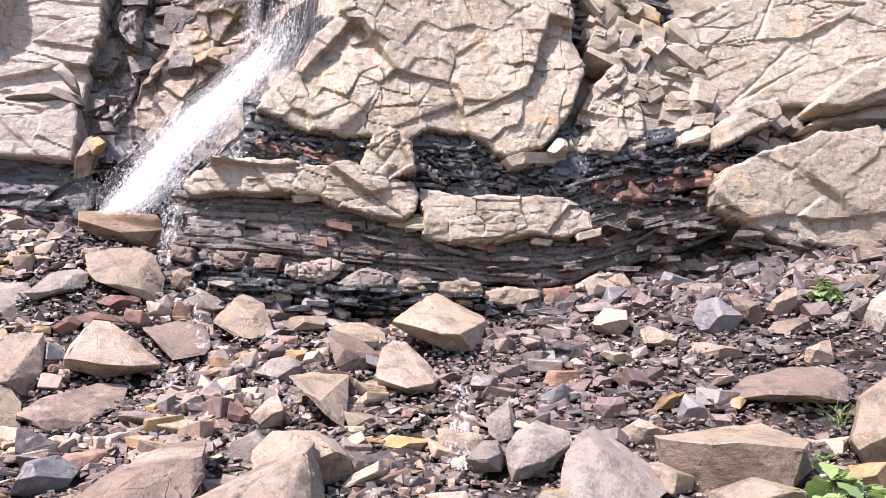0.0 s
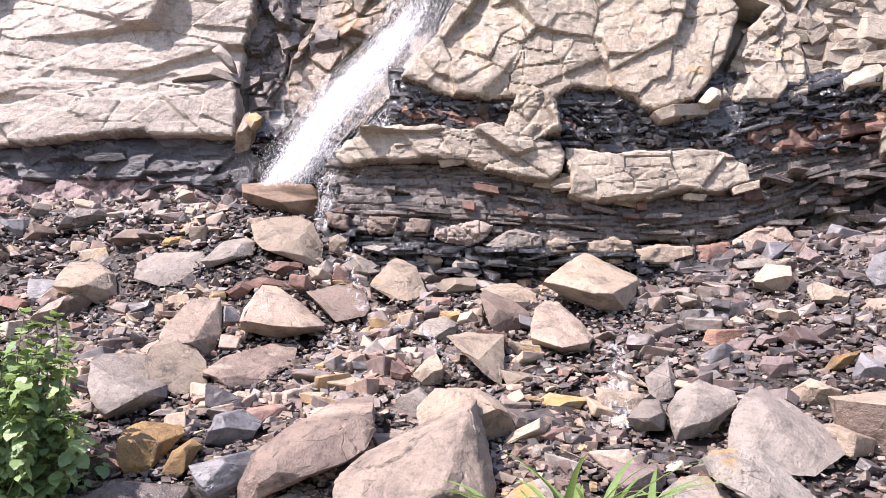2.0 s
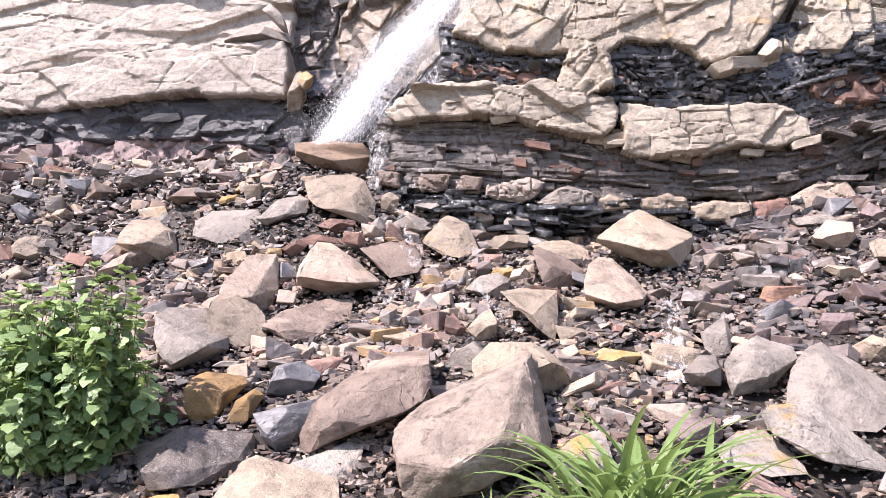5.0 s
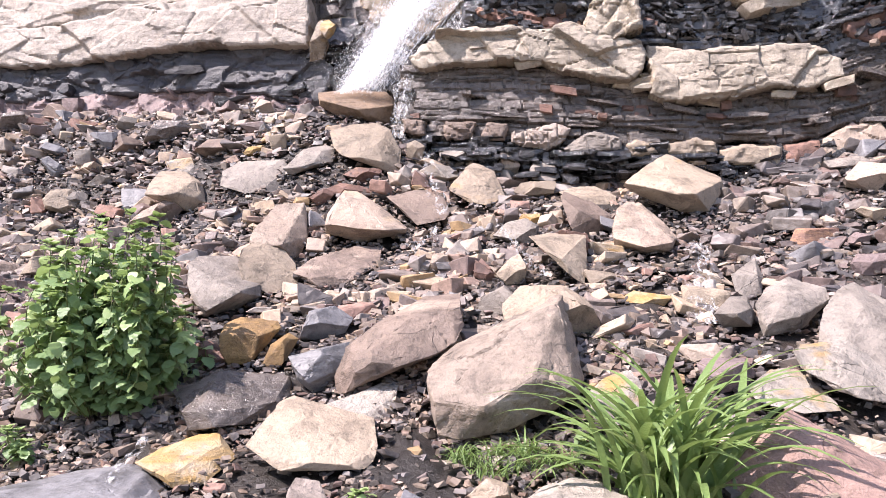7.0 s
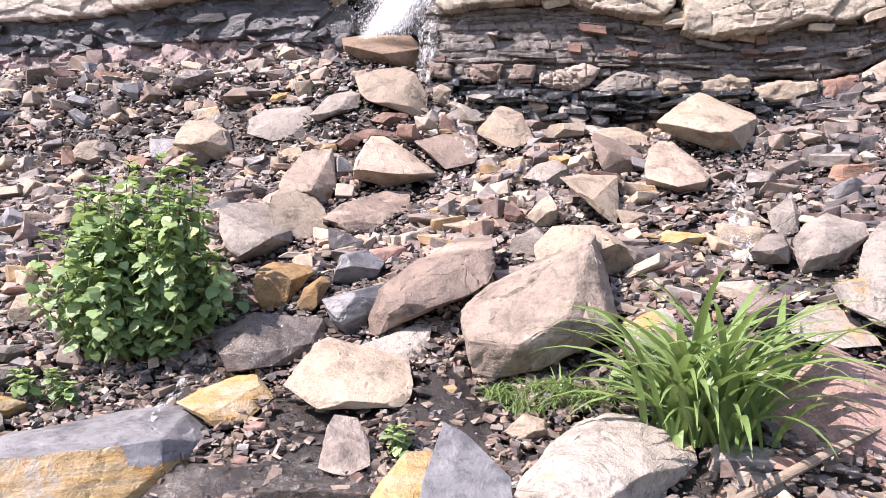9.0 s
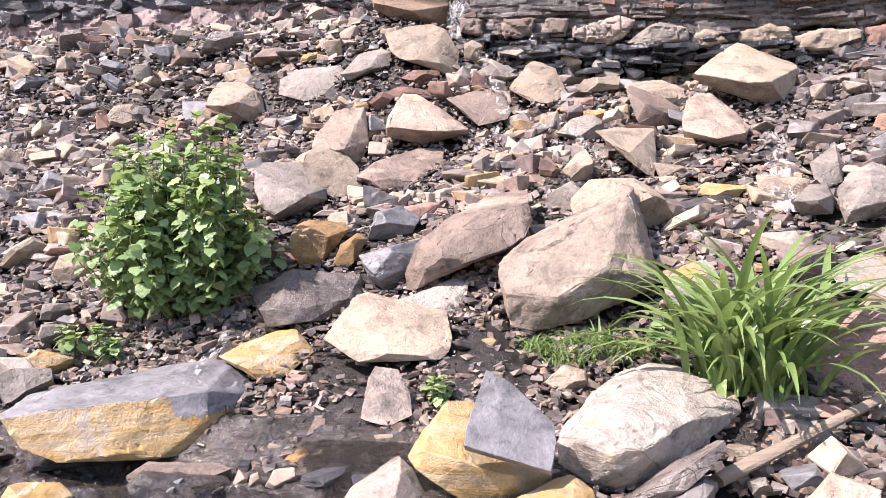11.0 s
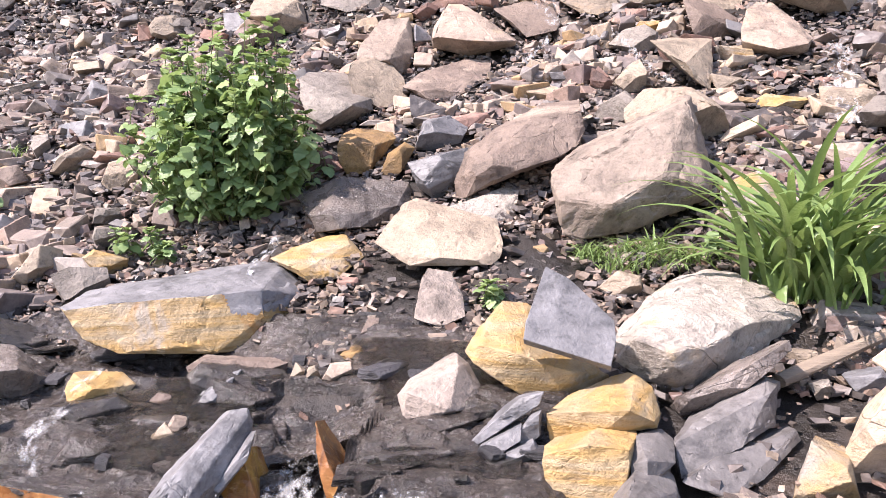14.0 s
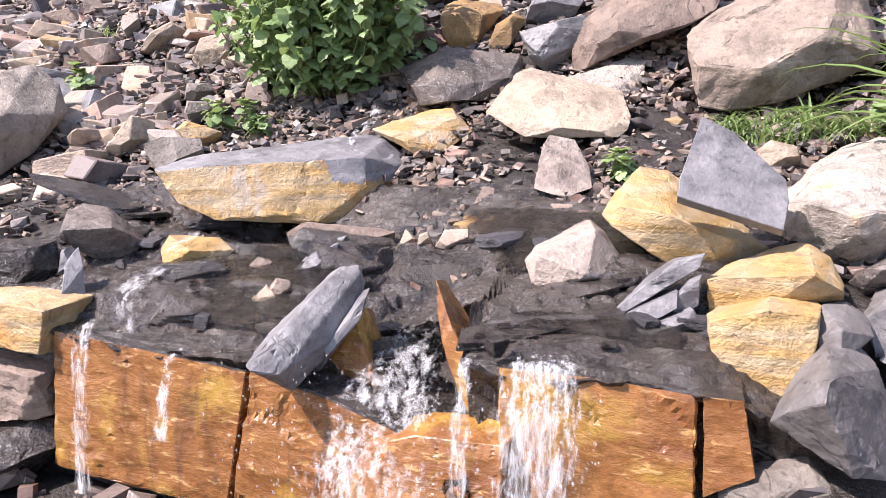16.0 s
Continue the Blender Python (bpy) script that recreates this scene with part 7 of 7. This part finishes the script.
def add_leaf(bm, foot, way, up, length, rnd):
    """A heart-shaped toothed leaf, folded along its midrib and drooping at the tip."""
    way, side = way.normalized(), way.cross(up).normalized()
    up = side.cross(way).normalized()
    half = ((-0.06, 0.12), (0.04, 0.38), (0.13, 0.43), (0.23, 0.52), (0.32, 0.46), (0.43, 0.50), (0.54, 0.42), (0.65, 0.42), (0.76, 0.30), (0.87, 0.22), (1.0, 0.0))
    curl = rnd.uniform(0.15, 0.6)
    rib, right, left = [], [], []
    for q, w in half:
        c = foot + way * (q * length) - up * (curl * length * q * q)
        rib.append(bm.verts.new(c))
        lift = up * (length * (0.12 * w + 0.04 * math.sin(q * 17) - 0.35 * w * w))
        right.append(bm.verts.new(c + side * (w * length) + lift))
        left.append(bm.verts.new(c - side * (w * length) + lift))
    for k in range(len(half) - 1):
        bm.faces.new((rib[k], rib[k + 1], right[k + 1], right[k]))
        bm.faces.new((rib[k + 1], rib[k], left[k], left[k + 1]))


def tube(bm, points, r0, r1, sides=5):
    rows = []
    for k, p in enumerate(points):
        r = r0 + (r1 - r0) * k / (len(points) - 1)
        rows.append([bm.verts.new(Vector(p) + Vector((math.cos(a) * r, math.sin(a) * r, 0))) for a in [6.283 * s / sides for s in range(sides)]])
    for a, b in zip(rows, rows[1:]):
        for k in range(sides):
            bm.faces.new((a[k], a[(k + 1) % sides], b[(k + 1) % sides], b[k]))


def leafy_plant(name, x, y, height, spread, stems, leaf, seed, label, category="plant", z=None, bare=0.15, side=0.0, shoots=None):
    """Upright leafy stems with opposite pairs of leaves, smaller and lighter to the tip."""
    rnd = random.Random(seed)
    z = ground_height(x, y) - 0.02 if z is None else z
    thing = tagged(new(name), label, category, kind="thing")
    thing.location = (x, y, z)
    for _ in range(stems):
        a, far = rnd.uniform(0, 6.283), math.sqrt(rnd.random())
        out = Vector((math.cos(a) * spread * far + side * height, math.sin(a) * spread * far * 0.7, 0))
        shoot = noise.noise((math.cos(a) * 1.6 * far, math.sin(a) * 1.6 * far, seed * 3.3))
        h = height * rnd.uniform(0.55, 1.0) * min(1.0, max(0.4, 0.82 + 0.9 * shoot)) * (1.05 - 0.2 * far)
        if shoots:
            dx, tall = shoots[_ % len(shoots)]
            out = Vector((dx + rnd.gauss(0, 0.032), rnd.gauss(0, spread * 0.3), 0))
            h = height * tall * rnd.uniform(0.45, 1.0)
        foot = out * 0.3
        pts = []
        for k in range(9):
            q = k / 8
            pts.append(foot + out * (0.75 * math.sin(1.9 * q)) + Vector((0.02 * noise.noise((q * 3, seed, a)), 0.02 * noise.noise((q * 3, a, seed)), h * q)))
        bm = bmesh.new()
        tube(bm, pts, 0.0042, 0.0018)
        stem = link("stem", bm, STEM, thing, smooth=180)
        bm, young = bmesh.new(), bmesh.new()
        nodes = max(4, int(h / (leaf * 0.62)))
        for k in range(nodes):
            q = bare + (1 - bare) * (k + 0.5) / nodes
            p = Vector([float(np.interp(q, np.linspace(0, 1, 9), [v[c] for v in pts])) for c in range(3)])
            size = leaf * (0.75 + 0.5 * q - 0.55 * q ** 3) * rnd.uniform(0.65, 1.25)
            turn = a + (k % 2) * 1.57 + rnd.uniform(-0.7, 0.7)
            p = p + Vector((0, 0, rnd.uniform(-0.3, 0.3) * leaf))
            for j in range(2 if rnd.random() > 0.12 else 1):
                b = turn + j * 3.1416
                way = Vector((math.cos(b), math.sin(b), rnd.uniform(-0.95, 0.0) + 0.9 * (q > 0.9)))
                start = p + Vector((math.cos(b), math.sin(b), 0.1)) * size * 0.3
                add_leaf(young if q > 0.8 and rnd.random() < 0.7 else bm, start, way, Vector((rnd.gauss(0, 0.25), rnd.gauss(-0.1, 0.25), 1)), size, rnd)
        for j in range(6):
            b = rnd.uniform(0, 6.283)
            add_leaf(young, pts[-1], Vector((math.cos(b), math.sin(b), 0.9)), Vector((math.cos(b), math.sin(b), 1)), leaf * rnd.uniform(0.45, 0.75), rnd)
        link("leaves", bm, NETTLE, stem, smooth=180)
        link("tip_leaves", young, YOUNG, stem, "bright young leaves", smooth=180)
    return thing


def grass_clump(name, x, y, blades, length, width, spread, seed, label, z=None, droop=1.0, sway=(0, 0)):
    rnd = random.Random(seed)
    z = ground_height(x, y) - 0.02 if z is None else z
    thing = tagged(new(name), label, "grass", kind="thing")
    thing.location = (x, y, z)
    for _ in range(blades):
        a = rnd.uniform(0, 6.283)
        out = Vector((math.cos(a) + sway[0], math.sin(a) + sway[1], 0))
        foot = Vector((rnd.gauss(0, spread * 0.3), rnd.gauss(0, spread * 0.22), 0))
        l, w = length * rnd.uniform(0.55, 1.1), width * rnd.uniform(0.6, 1.15)
        rise = rnd.uniform(0.75, 1.45)
        bend = rnd.uniform(1.5, 2.8) * droop
        side = Vector((-math.sin(a), math.cos(a), rnd.uniform(-0.3, 0.3))).normalized()
        bm = bmesh.new()
        p, tilt, rows, steps = foot.copy(), rise, [], 9
        for k in range(steps + 1):
            q = k / steps
            half = w * 0.5 * min(1.0, 0.55 + 2.5 * q) * (1 - q ** 2.2) + 0.0004
            way = (out.normalized() * math.cos(tilt) + Vector((0, 0, math.sin(tilt)))).normalized()
            crease = way.cross(side) * half * 0.35
            rows.append((bm.verts.new(p - side * half + crease), bm.verts.new(p), bm.verts.new(p + side * half + crease)))
            p = p + way * (l / steps)
            tilt -= bend / steps * (0.5 + 1.2 * q)
        for u, v in zip(rows, rows[1:]):
            bm.faces.new((u[0], u[1], v[1], v[0]))
            bm.faces.new((u[1], u[2], v[2], v[1]))
        link("blade", bm, BLADE, thing, smooth=180)
    return thing


leafy_plant("bush", -2.0, 3.05, 0.85, 0.40, 125, 0.057, 11, "bushy green nettle-like plant with toothed leaves on the scree", "bush", bare=0.1, shoots=((-0.18, 0.98), (-0.17, 0.9), (-0.03, 1.0), (-0.02, 0.85), (0.12, 0.93), (0.19, 1.0), (0.23, 0.92), (-0.36, 0.62), (-0.31, 0.5), (0.05, 0.6), (-0.1, 0.55), (0.15, 0.62), (0.31, 0.55)))
leafy_plant("weed", -2.2, 2.78, 0.15, 0.16, 12, 0.042, 12, "low green leafy shoots beneath the bush", bare=0.3)
leafy_plant("weed", -0.76, 2.5, 0.10, 0.05, 4, 0.05, 13, "small green seedling beside a pinkish stone", bare=0.5)
leafy_plant("weed", 3.28, 4.78, 0.2, 0.1, 9, 0.06, 14, "grey-green leafy weed among the scree stones")
leafy_plant("weed", 2.2, 3.3, 0.34, 0.24, 14, 0.11, 15, "bright green broad-leaved weed between boulders")
leafy_plant("weed", -3.2, 3.05, 0.17, 0.06, 5, 0.06, 16, "small green weed beside a grey boulder")
leafy_plant("weed", 0.45, 3.05, 0.12, 0.2, 7, 0.06, 17, "low green leaves behind the grass clump")
leafy_plant("weed", -0.02, 2.98, 0.18, 0.04, 3, 0.05, 18, "small leafy shoot beside the big pink boulder")
grass_clump("grass_clump", 0.22, 2.62, 125, 0.74, 0.042, 0.24, 21, "broad-bladed bright green grass clump behind a white boulder", sway=(0.15, -0.25), droop=0.72)
grass_clump("grass_tuft", 2.62, 3.84, 16, 0.22, 0.008, 0.06, 22, "small tuft of green grass between slabs", droop=0.6)
grass_clump("grass_tuft", -3.5, 3.5, 26, 0.14, 0.006, 0.1, 23, "small tuft of green grass on dark earth", droop=0.7)
grass_clump("grass_tuft", -0.23, 2.84, 8, 0.2, 0.012, 0.03, 27, "short upright grass shoot at the foot of a boulder", droop=0.5)
for k, (px, py) in enumerate(((-0.45, 2.84), (-0.33, 2.86), (-0.2, 2.8), (-0.36, 2.76), (-0.24, 2.9), (-0.12, 2.84))):
    grass_clump("low_grass", px, py, 60, 0.13, 0.006, 0.13, 40 + k, "low patch of thin green grass on damp earth", droop=0.9)


# ---- driftwood ----
def log(name, a, b, radius, seed, label):
    n = Nodes(name + "_wood")
    grain = n.noise(n.coords((2, 2, 30), (0, 70, 30)), 6, 6, 0.7)
    wood = n.done(n.mix(grain, (0.11, 0.08, 0.06), (0.34, 0.27, 0.20)), 0.8, grain, 0.8, 0.01)
    bm = bmesh.new()
    a, b = Vector(a), Vector(b)
    way = (b - a).normalized()
    side = way.cross(Vector((0, 0, 1))).normalized()
    up = side.cross(way)
    rows = []
    for k in range(25):
        q = k / 24
        c = a.lerp(b, q)
        row = []
        for s in range(12):
            ang = 6.283 * s / 12
            r = radius * (1 - 0.35 * q) * (1 + 0.25 * noise.noise((q * 4, math.cos(ang) * 2, seed)) + 0.12 * noise.noise((q * 3, s * 1.7, seed)))
            row.append(bm.verts.new(c + side * (math.cos(ang) * r) + up * (math.sin(ang) * r * 0.8)))
        rows.append(row)
    for u, v in zip(rows, rows[1:]):
        for s in range(12):
            bm.faces.new((u[s], u[(s + 1) % 12], v[(s + 1) % 12], v[s]))
    bm.faces.new(rows[0][::-1]), bm.faces.new(rows[-1])
    return tagged(link(name, bm, wood, smooth=40), label, "driftwood", kind="thing")


log("driftwood", (0.05, 2.08, 0.765), (0.75, 2.62, 0.955), 0.022, 3, "weathered grey-brown driftwood branch under the grass clump")
log("twig", (0.25, 3.3, 1.42), (0.52, 3.12, 1.3), 0.003, 4, "thin dry pale stalk lying across stones")
